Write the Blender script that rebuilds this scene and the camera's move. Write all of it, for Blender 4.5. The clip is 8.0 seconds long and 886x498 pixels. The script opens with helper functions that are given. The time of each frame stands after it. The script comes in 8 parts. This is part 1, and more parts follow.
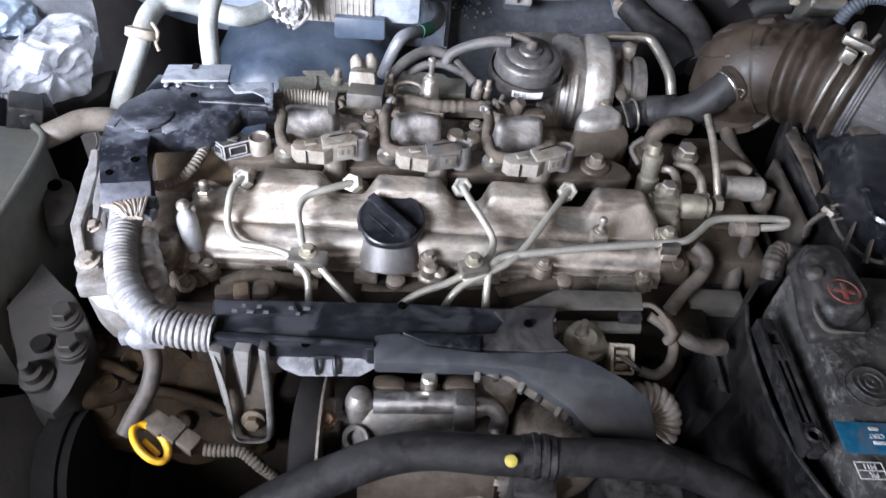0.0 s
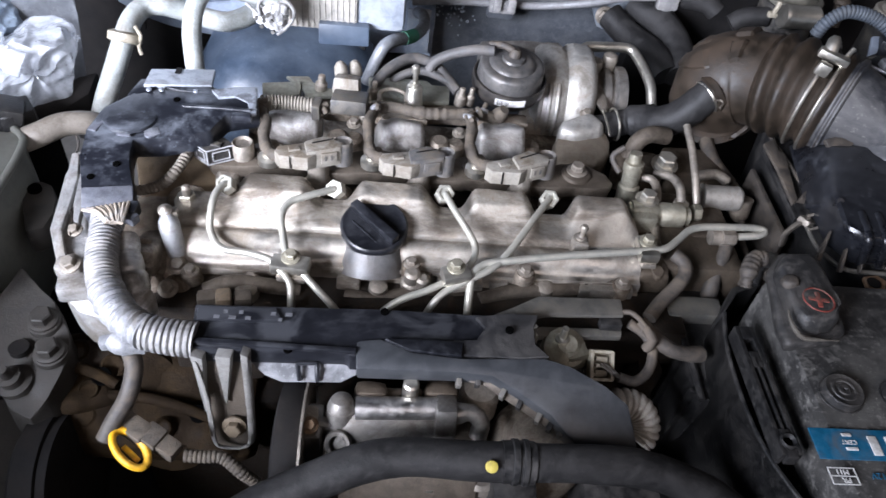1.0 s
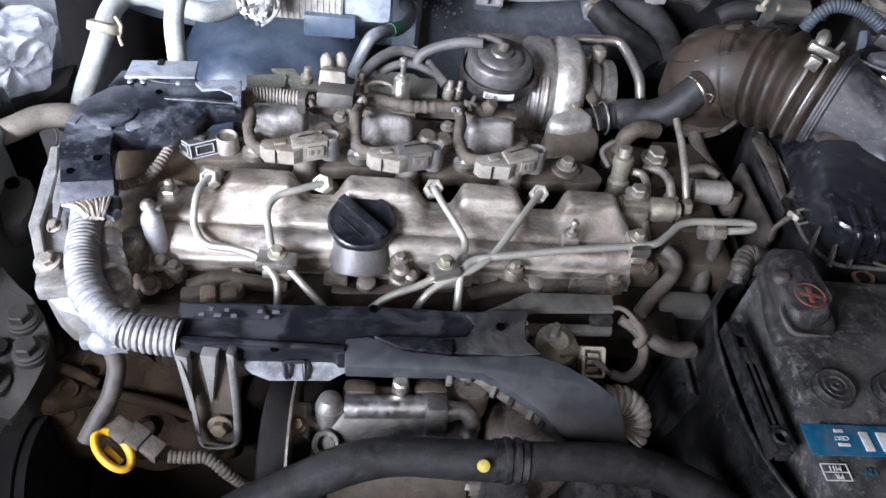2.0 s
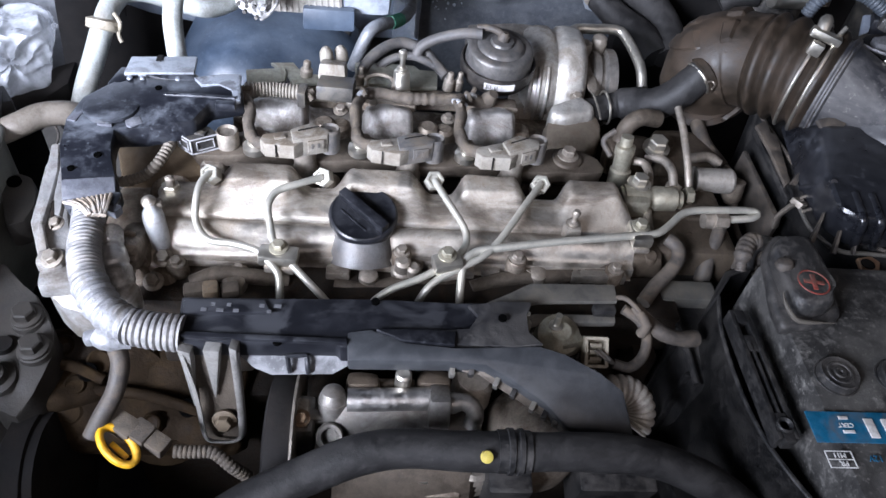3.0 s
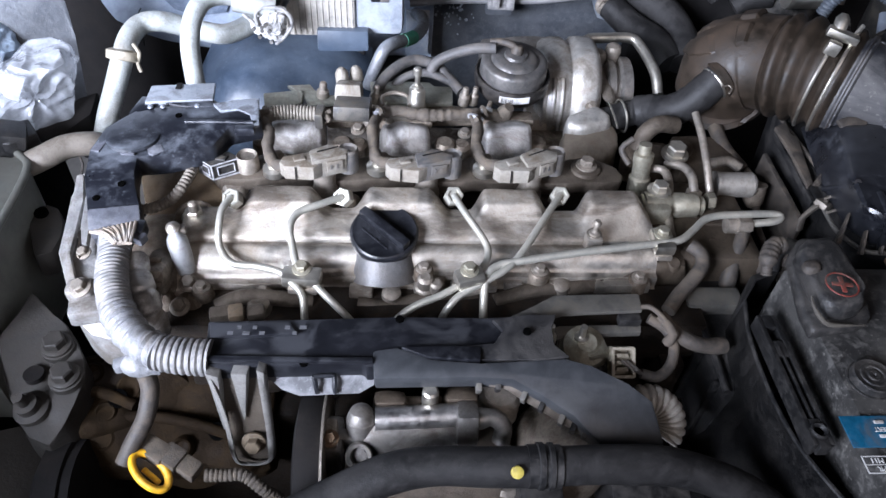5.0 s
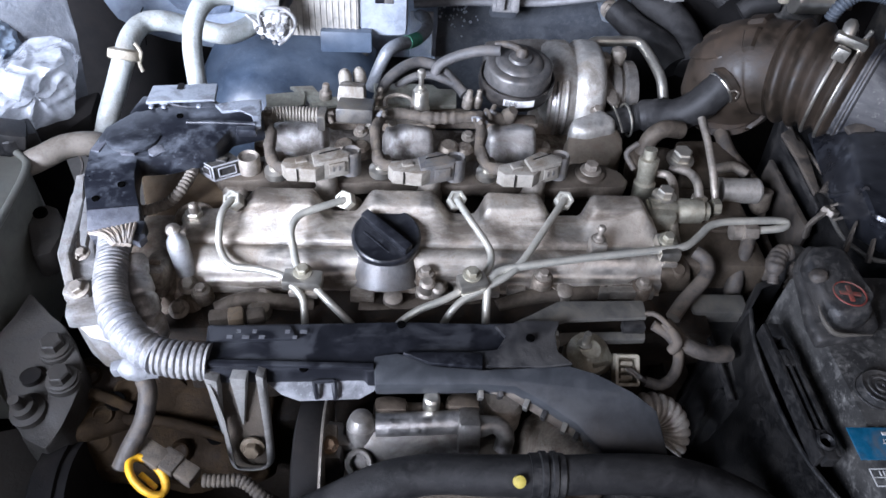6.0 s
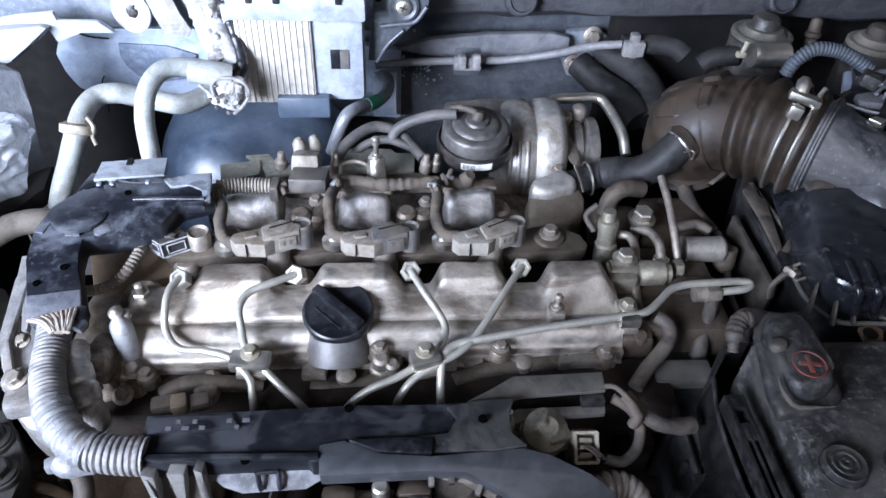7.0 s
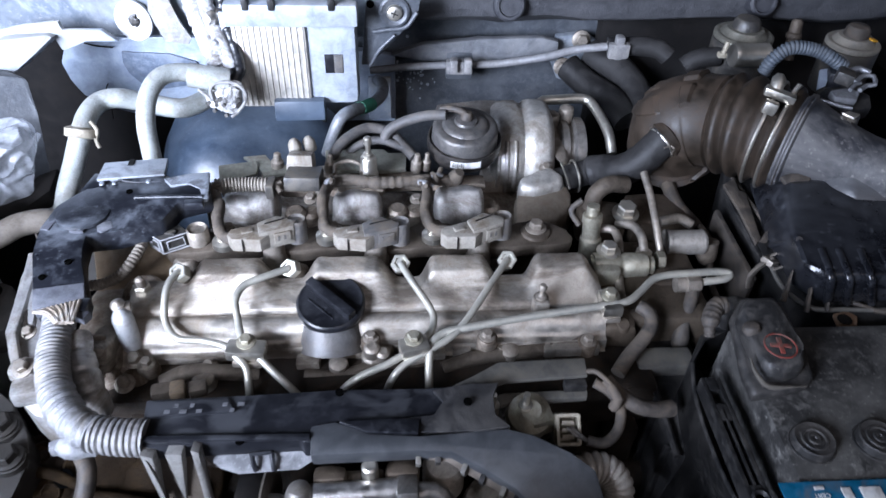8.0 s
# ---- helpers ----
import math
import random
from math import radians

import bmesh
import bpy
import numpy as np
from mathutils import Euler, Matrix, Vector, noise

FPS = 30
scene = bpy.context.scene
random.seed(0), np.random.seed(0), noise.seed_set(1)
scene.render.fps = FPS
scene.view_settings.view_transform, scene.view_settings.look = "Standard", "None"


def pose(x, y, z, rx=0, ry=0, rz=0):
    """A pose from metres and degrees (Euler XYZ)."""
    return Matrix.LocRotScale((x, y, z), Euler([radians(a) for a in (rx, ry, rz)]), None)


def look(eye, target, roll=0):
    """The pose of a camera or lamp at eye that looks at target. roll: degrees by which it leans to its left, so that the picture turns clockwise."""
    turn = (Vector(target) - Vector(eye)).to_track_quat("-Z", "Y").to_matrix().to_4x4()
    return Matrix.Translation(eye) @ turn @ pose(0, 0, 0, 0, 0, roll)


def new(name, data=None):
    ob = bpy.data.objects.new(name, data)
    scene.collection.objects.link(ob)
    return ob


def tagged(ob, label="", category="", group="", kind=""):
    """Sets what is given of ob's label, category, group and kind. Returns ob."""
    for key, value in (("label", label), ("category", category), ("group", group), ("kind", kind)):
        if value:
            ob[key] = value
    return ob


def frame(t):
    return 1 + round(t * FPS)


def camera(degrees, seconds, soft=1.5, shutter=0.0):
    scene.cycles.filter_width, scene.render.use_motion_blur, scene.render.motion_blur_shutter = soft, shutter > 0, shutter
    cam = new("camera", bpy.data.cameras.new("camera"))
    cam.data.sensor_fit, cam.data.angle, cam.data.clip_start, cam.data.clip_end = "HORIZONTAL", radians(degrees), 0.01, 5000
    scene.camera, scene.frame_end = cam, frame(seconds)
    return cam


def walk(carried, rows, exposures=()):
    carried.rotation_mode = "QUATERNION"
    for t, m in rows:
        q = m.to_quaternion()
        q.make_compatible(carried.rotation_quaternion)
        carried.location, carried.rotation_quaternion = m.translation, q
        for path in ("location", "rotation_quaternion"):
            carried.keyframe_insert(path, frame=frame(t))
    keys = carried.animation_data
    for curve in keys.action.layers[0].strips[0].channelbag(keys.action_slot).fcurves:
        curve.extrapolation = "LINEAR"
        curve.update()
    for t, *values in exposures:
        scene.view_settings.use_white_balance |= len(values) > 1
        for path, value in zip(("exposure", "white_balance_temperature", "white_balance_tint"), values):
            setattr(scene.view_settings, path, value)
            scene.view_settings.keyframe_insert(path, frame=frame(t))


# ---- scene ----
cam = camera(63.7, 8.0, shutter=0.8)
METRES, EYE, TILT, LEAN, TURN = 0.175, 1.30, -46.0, -4.5, 0.0
ROWS = [
    (0.0, 0.0, 0.0, 0.0, 0.0, 0.0, -0.0),
    (0.2, -0.0337, 0.0138, 0.0264, -0.41, 0.06, -0.13),
    (0.5, -0.0673, -0.0012, 0.0519, -0.94, 0.09, -0.71),
    (0.8, 0.0009, 0.0117, 0.0285, -0.47, 0.05, -0.47),
    (1.0, -0.0006, -0.021, 0.0089, -1.41, 0.39, -0.36),
    (2.5, -0.0297, 0.0446, 0.0221, -2.78, -0.47, -0.16),
    (3.0, -0.0044, 0.032, 0.0139, -2.24, -0.68, 0.54),
    (3.5, 0.0174, 0.0275, 0.0268, -1.75, -0.76, 1.74),
    (4.0, 0.02, 0.0113, 0.0433, -1.19, -0.34, 2.72),
    (4.5, 0.0004, 0.0164, 0.0387, -0.78, 0.21, 2.87),
    (6.0, -0.0219, 0.0635, 0.0436, -0.63, 0.46, 2.11),
    (6.3, -0.0026, 0.0623, 0.1226, -1.58, 1.17, 2.15),
    (6.5, 0.1204, 0.0706, 0.2111, -0.73, 2.02, 2.72),
    (6.8, 0.1859, 0.1403, 0.1902, -1.18, 3.42, 3.32),
    (7.0, 0.1993, 0.1382, 0.2087, -0.74, 3.3, 3.8),
    (7.5, 0.2841, 0.0969, 0.1851, -0.59, 3.93, 3.54),
    (8.0, 0.2777, 0.0097, 0.1068, -0.23, 4.22, 4.27),
]
walk(cam, [(t, pose(0, 0, EYE, TILT, LEAN, TURN) @ pose(METRES * x, METRES * y, METRES * z, 90 + pitch, roll, yaw)) for t, x, y, z, yaw, pitch, roll in ROWS],
     exposures=[(0.0, 0.18, 6250, 19), (3.0, 0.16, 6080, 19), (6.0, 0.07, 5880, 19), (7.0, 0.01, 5730, 18), (8.0, 0.01, 5730, 18)])

# ---- light: overcast daylight through the workshop's open side, and an added front fill ----
world = bpy.data.worlds.new("sky")
scene.world = world
world.use_nodes = True
sky = world.node_tree.nodes.new("ShaderNodeTexSky")
sky.sky_type, sky.sun_disc = "NISHITA", False
sky.sun_elevation, sky.sun_rotation = radians(50), radians(-70)
back = world.node_tree.nodes["Background"]
back.inputs["Strength"].default_value = 0.044
world.node_tree.links.new(sky.outputs[0], back.inputs["Color"])


def area_lamp(name, eye, target, width, height, watts, colour, spread=180):
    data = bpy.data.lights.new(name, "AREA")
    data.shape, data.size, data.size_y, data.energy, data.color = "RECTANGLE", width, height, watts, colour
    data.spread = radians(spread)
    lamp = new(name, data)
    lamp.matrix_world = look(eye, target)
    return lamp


area_lamp("side_opening_daylight", (-1.10, -0.44, 1.44), (-0.37, 0.80, 0.93), 0.95, 0.75, 29.5, (0.86, 0.93, 1.0), 71)
# warm fill lamp added at the front right, below the ceiling
area_lamp("front_fill_lamp", (0.9, -1.6, 2.9), (0, 0.5, 0.9), 1.6, 1.2, 14.5, (1.0, 0.90, 0.81))


# ---- materials ----
def mat(name, col, rough=0.5, metal=0.0, dust=0.3, dust_col=(0.22, 0.165, 0.11), scale=35.0, bump=0.45, spec=0.5, alpha=1.0, vary=0.35, settle=0.5, edge=(0.46, 0.64), grit=1.0, twist=0.8, stain=0.0, stain_col=(0.055, 0.036, 0.022), stretch=(1, 1, 1)):
    """A worn surface: a base colour that varies, oily stains, and grime in patches and specks."""
    m = bpy.data.materials.new(name)
    m.use_nodes = True
    nt = m.node_tree
    b = nt.nodes["Principled BSDF"]
    geo = nt.nodes.new("ShaderNodeNewGeometry")

    def grain(size, detail, roughness, twist=0.0):
        n = nt.nodes.new("ShaderNodeTexNoise")
        for key, value in (("Scale", size), ("Detail", detail), ("Roughness", roughness), ("Distortion", twist)):
            n.inputs[key].default_value = value
        nt.links.new(geo.outputs["Position"], n.inputs["Vector"])
        return n.outputs["Fac"]

    def calc(op, a, c):
        n = nt.nodes.new("ShaderNodeMath")
        n.operation, n.use_clamp = op, True
        for k, v in enumerate((a, c)):
            if isinstance(v, (int, float)):
                n.inputs[k].default_value = v
            else:
                nt.links.new(v, n.inputs[k])
        return n.outputs[0]

    def ramped(source, lo, hi):
        r = nt.nodes.new("ShaderNodeValToRGB")
        r.color_ramp.elements[0].position, r.color_ramp.elements[1].position = lo, hi
        nt.links.new(source, r.inputs[0])
        return r.outputs["Color"]

    def blend(fac, a, c):
        n = nt.nodes.new("ShaderNodeMix")
        n.data_type = "RGBA"
        nt.links.new(fac, n.inputs[0])
        for k, v in ((6, a), (7, c)):
            if isinstance(v, tuple):
                n.inputs[k].default_value = (*[min(1, x) for x in v], 1)
            else:
                nt.links.new(v, n.inputs[k])
        return n.outputs[2]

    big, mid, fine = grain(scale, 8.0, 0.68, twist), grain(scale * 4.3, 6.0, 0.7, 0.4), grain(scale * 17, 4.0, 0.6)
    split = nt.nodes.new("ShaderNodeSeparateXYZ")
    nt.links.new(geo.outputs["Normal"], split.inputs[0])
    up = calc("ADD", calc("MULTIPLY", calc("MAXIMUM", split.outputs["Z"], 0.0), settle), 1 - settle)
    patch = calc("MULTIPLY", calc("MULTIPLY", ramped(big, *edge), up), min(1.0, dust * 1.7))
    film = calc("MULTIPLY", ramped(mid, 0.50, 0.72), dust * 0.9 * grit)
    speck = calc("MULTIPLY", ramped(fine, 0.60, 0.70), dust * 0.8 * grit)
    fac = calc("MINIMUM", calc("ADD", calc("MAXIMUM", patch, film), speck), 0.95)
    tone = blend(ramped(mid, 0.3, 0.7), tuple(c * (1 - vary) for c in col), tuple(c * (1 + vary * 0.6) for c in col))
    colour = blend(fac, tone, dust_col)
    if stain:
        spread = nt.nodes.new("ShaderNodeMapping")
        spread.inputs["Scale"].default_value = stretch
        nt.links.new(geo.outputs["Position"], spread.inputs["Vector"])
        n = nt.nodes.new("ShaderNodeTexNoise")
        for key, value in (("Scale", scale * 0.9), ("Detail", 9.0), ("Roughness", 0.66), ("Distortion", 0.5)):
            n.inputs[key].default_value = value
        nt.links.new(spread.outputs[0], n.inputs["Vector"])
        oily = calc("MULTIPLY", ramped(n.outputs["Fac"], 0.50, 0.62), stain)
        colour = blend(oily, colour, stain_col)
        fac = calc("MAXIMUM", fac, calc("MULTIPLY", oily, 0.8))
    nt.links.new(colour, b.inputs["Base Color"])
    nt.links.new(calc("ADD", calc("MULTIPLY", fac, 0.5), calc("ADD", rough - 0.08, calc("MULTIPLY", mid, 0.16))), b.inputs["Roughness"])
    if metal:
        nt.links.new(calc("MULTIPLY", calc("SUBTRACT", 1.0, calc("MULTIPLY", fac, 0.7)), metal), b.inputs["Metallic"])
    b.inputs["Specular IOR Level"].default_value = spec
    b.inputs["Alpha"].default_value = alpha
    bmp = nt.nodes.new("ShaderNodeBump")
    bmp.inputs["Strength"].default_value, bmp.inputs["Distance"].default_value = bump, 0.0016
    nt.links.new(calc("ADD", calc("MULTIPLY", mid, 0.6), calc("MULTIPLY", fine, 0.4)), bmp.inputs["Height"])
    nt.links.new(bmp.outputs[0], b.inputs["Normal"])
    return m


ALU = mat("cast_aluminium", (0.56, 0.53, 0.48), 0.34, 1.0, 0.48, (0.25, 0.185, 0.12), scale=22, settle=0.1, edge=(0.36, 0.74), bump=0.4, grit=0.8, vary=0.3, stain=0.75, stretch=(0.45, 1, 1))
BARE = mat("bare_rough_aluminium", (0.56, 0.55, 0.535), 0.42, 0.9, 0.45, (0.17, 0.13, 0.09), scale=30, settle=0.1, edge=(0.46, 0.66), bump=0.5, grit=0.8, vary=0.35, stain=0.6, stain_col=(0.10, 0.085, 0.07))
ALU_DIRTY = mat("grimy_cast_aluminium", (0.36, 0.315, 0.26), 0.42, 0.9, 0.65, (0.095, 0.064, 0.040), settle=0.1, edge=(0.38, 0.70), grit=0.8, stain=0.8)
ALU_GREY = mat("machined_grey_aluminium", (0.29, 0.28, 0.265), 0.38, 0.9, 0.5, (0.15, 0.12, 0.088), scale=28, edge=(0.38, 0.70), grit=0.8, vary=0.3, stain=0.6, stain_col=(0.06, 0.05, 0.04))
# brown iron lowered to near-black for shade in the engine's gaps
IRON = mat("shade_dark_cast_iron", (0.013, 0.0095, 0.0068), 0.65, 0, 0.55, (0.040, 0.028, 0.019), spec=0.25, bump=0.8)
STEEL = mat("zinc_steel", (0.64, 0.61, 0.54), 0.34, 1.0, 0.22, (0.33, 0.27, 0.19), scale=40, edge=(0.38, 0.76), grit=0.5, bump=0.15, vary=0.15)
ZINC_PALE = mat("pale_zinc_plating", (0.42, 0.41, 0.36), 0.36, 0.55, 0.35, (0.30, 0.25, 0.18), scale=45, edge=(0.42, 0.74), grit=0.6, bump=0.15, vary=0.2)
STEEL_DULL = mat("dull_steel", (0.36, 0.325, 0.28), 0.42, 0.85, 0.5, (0.135, 0.10, 0.068), scale=45, edge=(0.38, 0.72), grit=0.6)
YOKE = mat("grimy_brown_steel", (0.12, 0.10, 0.08), 0.45, 0.6, 0.55, (0.082, 0.062, 0.043), scale=45, edge=(0.38, 0.72), stain=0.6, stain_col=(0.03, 0.021, 0.014))
BRASS = mat("yellow_zinc_steel", (0.45, 0.425, 0.34), 0.38, 0.85, 0.45, (0.17, 0.135, 0.088), scale=40, edge=(0.38, 0.72), grit=0.6)
BLACK = mat("black_plastic", (0.0085, 0.009, 0.0115), 0.32, 0, 0.15, (0.14, 0.145, 0.16), scale=26, settle=0.9, edge=(0.50, 0.78), bump=0.15)
BLACK_DUSTY = mat("dusty_black_plastic", (0.012, 0.012, 0.0125), 0.40, 0, 0.38, (0.080, 0.073, 0.066), scale=30, spec=0.4, twist=0.2)
# besides real dust, the bluish dust tone replaces the lid's missing reflections
BLACK_GLOSS = mat("glossy_black_plastic", (0.0075, 0.008, 0.0105), 0.26, 0, 0.36, (0.10, 0.105, 0.118), scale=7, edge=(0.46, 0.84), bump=0.25, grit=1.3, twist=0.1)
WORN_BLACK = mat("worn_dusty_black_plastic", (0.010, 0.011, 0.0150), 0.30, 0, 0.34, (0.15, 0.165, 0.19), scale=13, settle=0.9, edge=(0.54, 0.64), bump=0.15, grit=0.9, twist=0.3)
RAIL_BLACK = mat("patchy_black_plastic", (0.0085, 0.009, 0.0115), 0.34, 0, 0.34, (0.042, 0.044, 0.050), scale=16, settle=0.6, edge=(0.49, 0.57), bump=0.15, grit=0.6, spec=0.38)
HOOD = mat("dark_terminal_rubber", (0.021, 0.0205, 0.0205), 0.46, 0, 0.42, (0.12, 0.108, 0.095), scale=26, edge=(0.45, 0.72), bump=0.6, twist=0.2, grit=1.4)
# brown lowered to stand in for shade at the engine's lower front
MUD = mat("mud_brown_shaded_casting", (0.0150, 0.0092, 0.0048), 0.6, 0.0, 0.55, (0.0385, 0.0255, 0.0136), scale=24, spec=0.08, bump=0.8, stain=0.7, stain_col=(0.0107, 0.0070, 0.0040))
HOLE = mat("dark_hole", (0.002, 0.002, 0.002), 0.95, 0, 0.0, spec=0.0)
SLATE_PLUG = mat("slate_connector_plastic", (0.085, 0.083, 0.082), 0.40, 0, 0.55, (0.16, 0.13, 0.095), scale=40, edge=(0.45, 0.66))
GREY_HOSE = mat("grey_vacuum_hose", (0.062, 0.060, 0.060), 0.55, 0, 0.5, (0.12, 0.105, 0.09), scale=40)
GREY_LID = mat("sky_reflection_slate_plastic", (0.037, 0.0395, 0.0435), 0.42, 0, 0.2, (0.085, 0.083, 0.080), scale=14, edge=(0.54, 0.62), bump=0.12)
GREY_PLASTIC = mat("grey_connector_plastic", (0.25, 0.232, 0.20), 0.40, 0, 0.6, (0.11, 0.085, 0.058), scale=38, edge=(0.42, 0.62))
DARK_PLUG = mat("dark_connector_plastic", (0.030, 0.029, 0.028), 0.35, 0, 0.4, (0.15, 0.13, 0.10), scale=50)
SMOKE = mat("smoky_bracket_plastic", (0.075, 0.064, 0.053), 0.3, 0, 0.5, (0.11, 0.085, 0.06), scale=30, edge=(0.4, 0.7))
CONDUIT = mat("dusty_grey_conduit", (0.16, 0.158, 0.158), 0.38, 0, 0.5, (0.32, 0.30, 0.28), scale=45)
TAPE = mat("silver_tape", (0.26, 0.265, 0.28), 0.36, 0.3, 0.5, (0.15, 0.135, 0.115), scale=45, bump=0.9)
HARNESS = mat("brown_wrapped_harness", (0.066, 0.054, 0.042), 0.7, 0, 0.5, (0.130, 0.104, 0.076), scale=60, bump=0.8)
RUBBER = mat("black_rubber", (0.0125, 0.0120, 0.0122), 0.54, 0, 0.38, (0.056, 0.053, 0.051), scale=26, edge=(0.45, 0.7), bump=0.4, spec=0.3)
RUBBER_GREY = mat("dusty_grey_rubber", (0.046, 0.040, 0.035), 0.55, 0, 0.55, (0.115, 0.091, 0.068), scale=40, spec=0.4)
RUBBER_BROWN = mat("brown_stained_rubber", (0.0144, 0.0100, 0.0060), 0.50, 0, 0.6, (0.058, 0.036, 0.021), scale=20, bump=0.4, edge=(0.42, 0.68), twist=0.3)
PALE_HOSE = mat("pale_coated_hose", (0.30, 0.32, 0.31), 0.45, 0, 0.55, (0.165, 0.145, 0.12), scale=24, edge=(0.44, 0.66), bump=0.9)
BODY_BLUE = mat("dusty_blue_grey_paint", (0.062, 0.069, 0.081), 0.38, 0.1, 0.42, (0.15, 0.155, 0.16), scale=22, edge=(0.42, 0.74))
BODY_PALE = mat("pale_silver_blue_paint", (0.25, 0.29, 0.345), 0.34, 0.2, 0.6, (0.40, 0.40, 0.385), scale=8, edge=(0.44, 0.60), bump=0.3, grit=0.8)
DOME = mat("blue_black_enamel", (0.030, 0.045, 0.070), 0.30, 0, 0.5, (0.125, 0.155, 0.195), scale=7, edge=(0.42, 0.70), bump=0.3, grit=0.5, spec=0.5, twist=0.2)
PAD = mat("grey_sound_padding", (0.040, 0.041, 0.046), 0.62, 0, 0.5, (0.10, 0.10, 0.106), scale=26, bump=1.0, edge=(0.44, 0.66))
# near-black: also carries the deep shade of recesses and gaps
DARK = mat("dark_underbay_and_shade", (0.009, 0.0085, 0.0085), 0.75, 0, 0.4, (0.022, 0.019, 0.017), scale=12, spec=0.12)
TANK = mat("greenish_tank_plastic", (0.100, 0.103, 0.090), 0.36, 0, 0.35, (0.125, 0.115, 0.095), scale=14, bump=0.15)
MOUNT = mat("dusty_mount_casting", (0.026, 0.024, 0.0215), 0.55, 0.1, 0.5, (0.050, 0.043, 0.036), scale=28, edge=(0.4, 0.7), spec=0.4)
YELLOW = mat("yellow_plastic", (0.80, 0.42, 0.012), 0.3, 0, 0.2, (0.25, 0.17, 0.06), scale=50)
BATTERY = mat("dusty_battery_case", (0.034, 0.033, 0.032), 0.42, 0, 0.34, (0.24, 0.23, 0.21), scale=22, edge=(0.42, 0.84), bump=0.5, grit=1.8, twist=0.1)
BLUE_LABEL = mat("blue_label_film", (0.008, 0.11, 0.21), 0.35, 0, 0.35, (0.10, 0.10, 0.10), scale=40, bump=0.05)
WHITE = mat("white_print", (0.74, 0.74, 0.72), 0.5, 0, 0.3, scale=40, bump=0.05)
PALE_PRINT = mat("faint_grey_print", (0.10, 0.102, 0.11), 0.6, 0, 0.5, (0.03, 0.03, 0.03), scale=90, bump=0.05)
RED = mat("red_print", (0.20, 0.035, 0.024), 0.5, 0, 0.6, (0.10, 0.075, 0.06), scale=60, bump=0.05)
GREEN = mat("green_tape", (0.03, 0.22, 0.14), 0.5, 0, 0.2, scale=40)
BAG = mat("crumpled_white_film", (0.72, 0.75, 0.80), 0.10, 0, 0.1, (0.40, 0.40, 0.40), scale=20, alpha=0.44, bump=0.03, spec=1.0)
FIN = mat("module_aluminium", (0.56, 0.53, 0.48), 0.45, 0.5, 0.45, (0.36, 0.31, 0.25), scale=24, bump=0.1)
MODULE = mat("module_blue_grey_case", (0.36, 0.40, 0.46), 0.38, 0.3, 0.45, (0.36, 0.355, 0.34), scale=16, bump=0.12)
CREAM = mat("cream_connector_plastic", (0.34, 0.305, 0.235), 0.45, 0, 0.55, (0.16, 0.13, 0.095), scale=50)
CONCRETE = mat("workshop_concrete", (0.20, 0.19, 0.175), 0.8, 0, 0.4, (0.12, 0.11, 0.10), scale=2.5)
PLASTER = mat("workshop_wall_plaster", (0.22, 0.21, 0.20), 0.85, 0, 0.3, (0.15, 0.14, 0.125), scale=2.0)


COWL = mat("dusty_blue_cowl_paint", (0.15, 0.175, 0.21), 0.36, 0.2, 0.6, (0.33, 0.335, 0.33), scale=11, edge=(0.46, 0.66), bump=0.3, grit=1.0)
PALE_BLUE = mat("pale_blue_panel_paint", (0.27, 0.32, 0.40), 0.34, 0.1, 0.5, (0.33, 0.34, 0.36), scale=12, edge=(0.42, 0.72))
BRACKET = mat("dusty_taupe_plastic", (0.088, 0.084, 0.076), 0.48, 0, 0.5, (0.145, 0.130, 0.105), scale=30)
TAN_HOSE = mat("tan_rubber_hose", (0.20, 0.175, 0.145), 0.5, 0, 0.5, (0.11, 0.09, 0.07), scale=40)

# ---- mesh helpers ----
V = Vector


def origin(ob):
    o = V((0, 0, 0))
    while ob:
        o += ob.location
        ob = ob.parent
    return o


def thing(name, at, label, category, group="", kind=""):
    ob = new(name)
    ob.empty_display_size = 0.02
    ob.location = at
    return tagged(ob, label, category, group, kind)


def part(name, bm, material, parent=None, label="", flat=False, angle=38):
    bmesh.ops.recalc_face_normals(bm, faces=bm.faces)
    if parent:
        bmesh.ops.translate(bm, verts=bm.verts, vec=-origin(parent))
    data = bpy.data.meshes.new(name)
    if not flat:
        for f in bm.faces:
            f.smooth = True
        for e in bm.edges:
            if len(e.link_faces) == 2 and e.calc_face_angle(0) > radians(angle):
                e.smooth = False
    bm.to_mesh(data)
    bm.free()
    data.materials.append(material)
    ob = new(name, data)
    ob.parent = parent
    return tagged(ob, label)


def solid(name, bm, material, label, category, group="", kind=""):
    """A thing of one mesh, with its origin at its lowest middle."""
    lo = V([min(v.co[i] for v in bm.verts) for i in range(3)])
    hi = V([max(v.co[i] for v in bm.verts) for i in range(3)])
    base = V(((lo.x + hi.x) / 2, (lo.y + hi.y) / 2, lo.z))
    bmesh.ops.translate(bm, verts=bm.verts, vec=-base)
    ob = part(name, bm, material)
    ob.location = base
    return tagged(ob, label, category, group, kind)


def soft(bm, verts, width, segments=2, angle=30):
    if width <= 0:
        return
    vs = set(verts)
    edges = [e for e in bm.edges if e.verts[0] in vs and e.verts[1] in vs and len(e.link_faces) == 2 and e.calc_face_angle(0) > radians(angle)]
    bmesh.ops.bevel(bm, geom=edges, offset=width, segments=segments, affect="EDGES", profile=0.6, clamp_overlap=True)


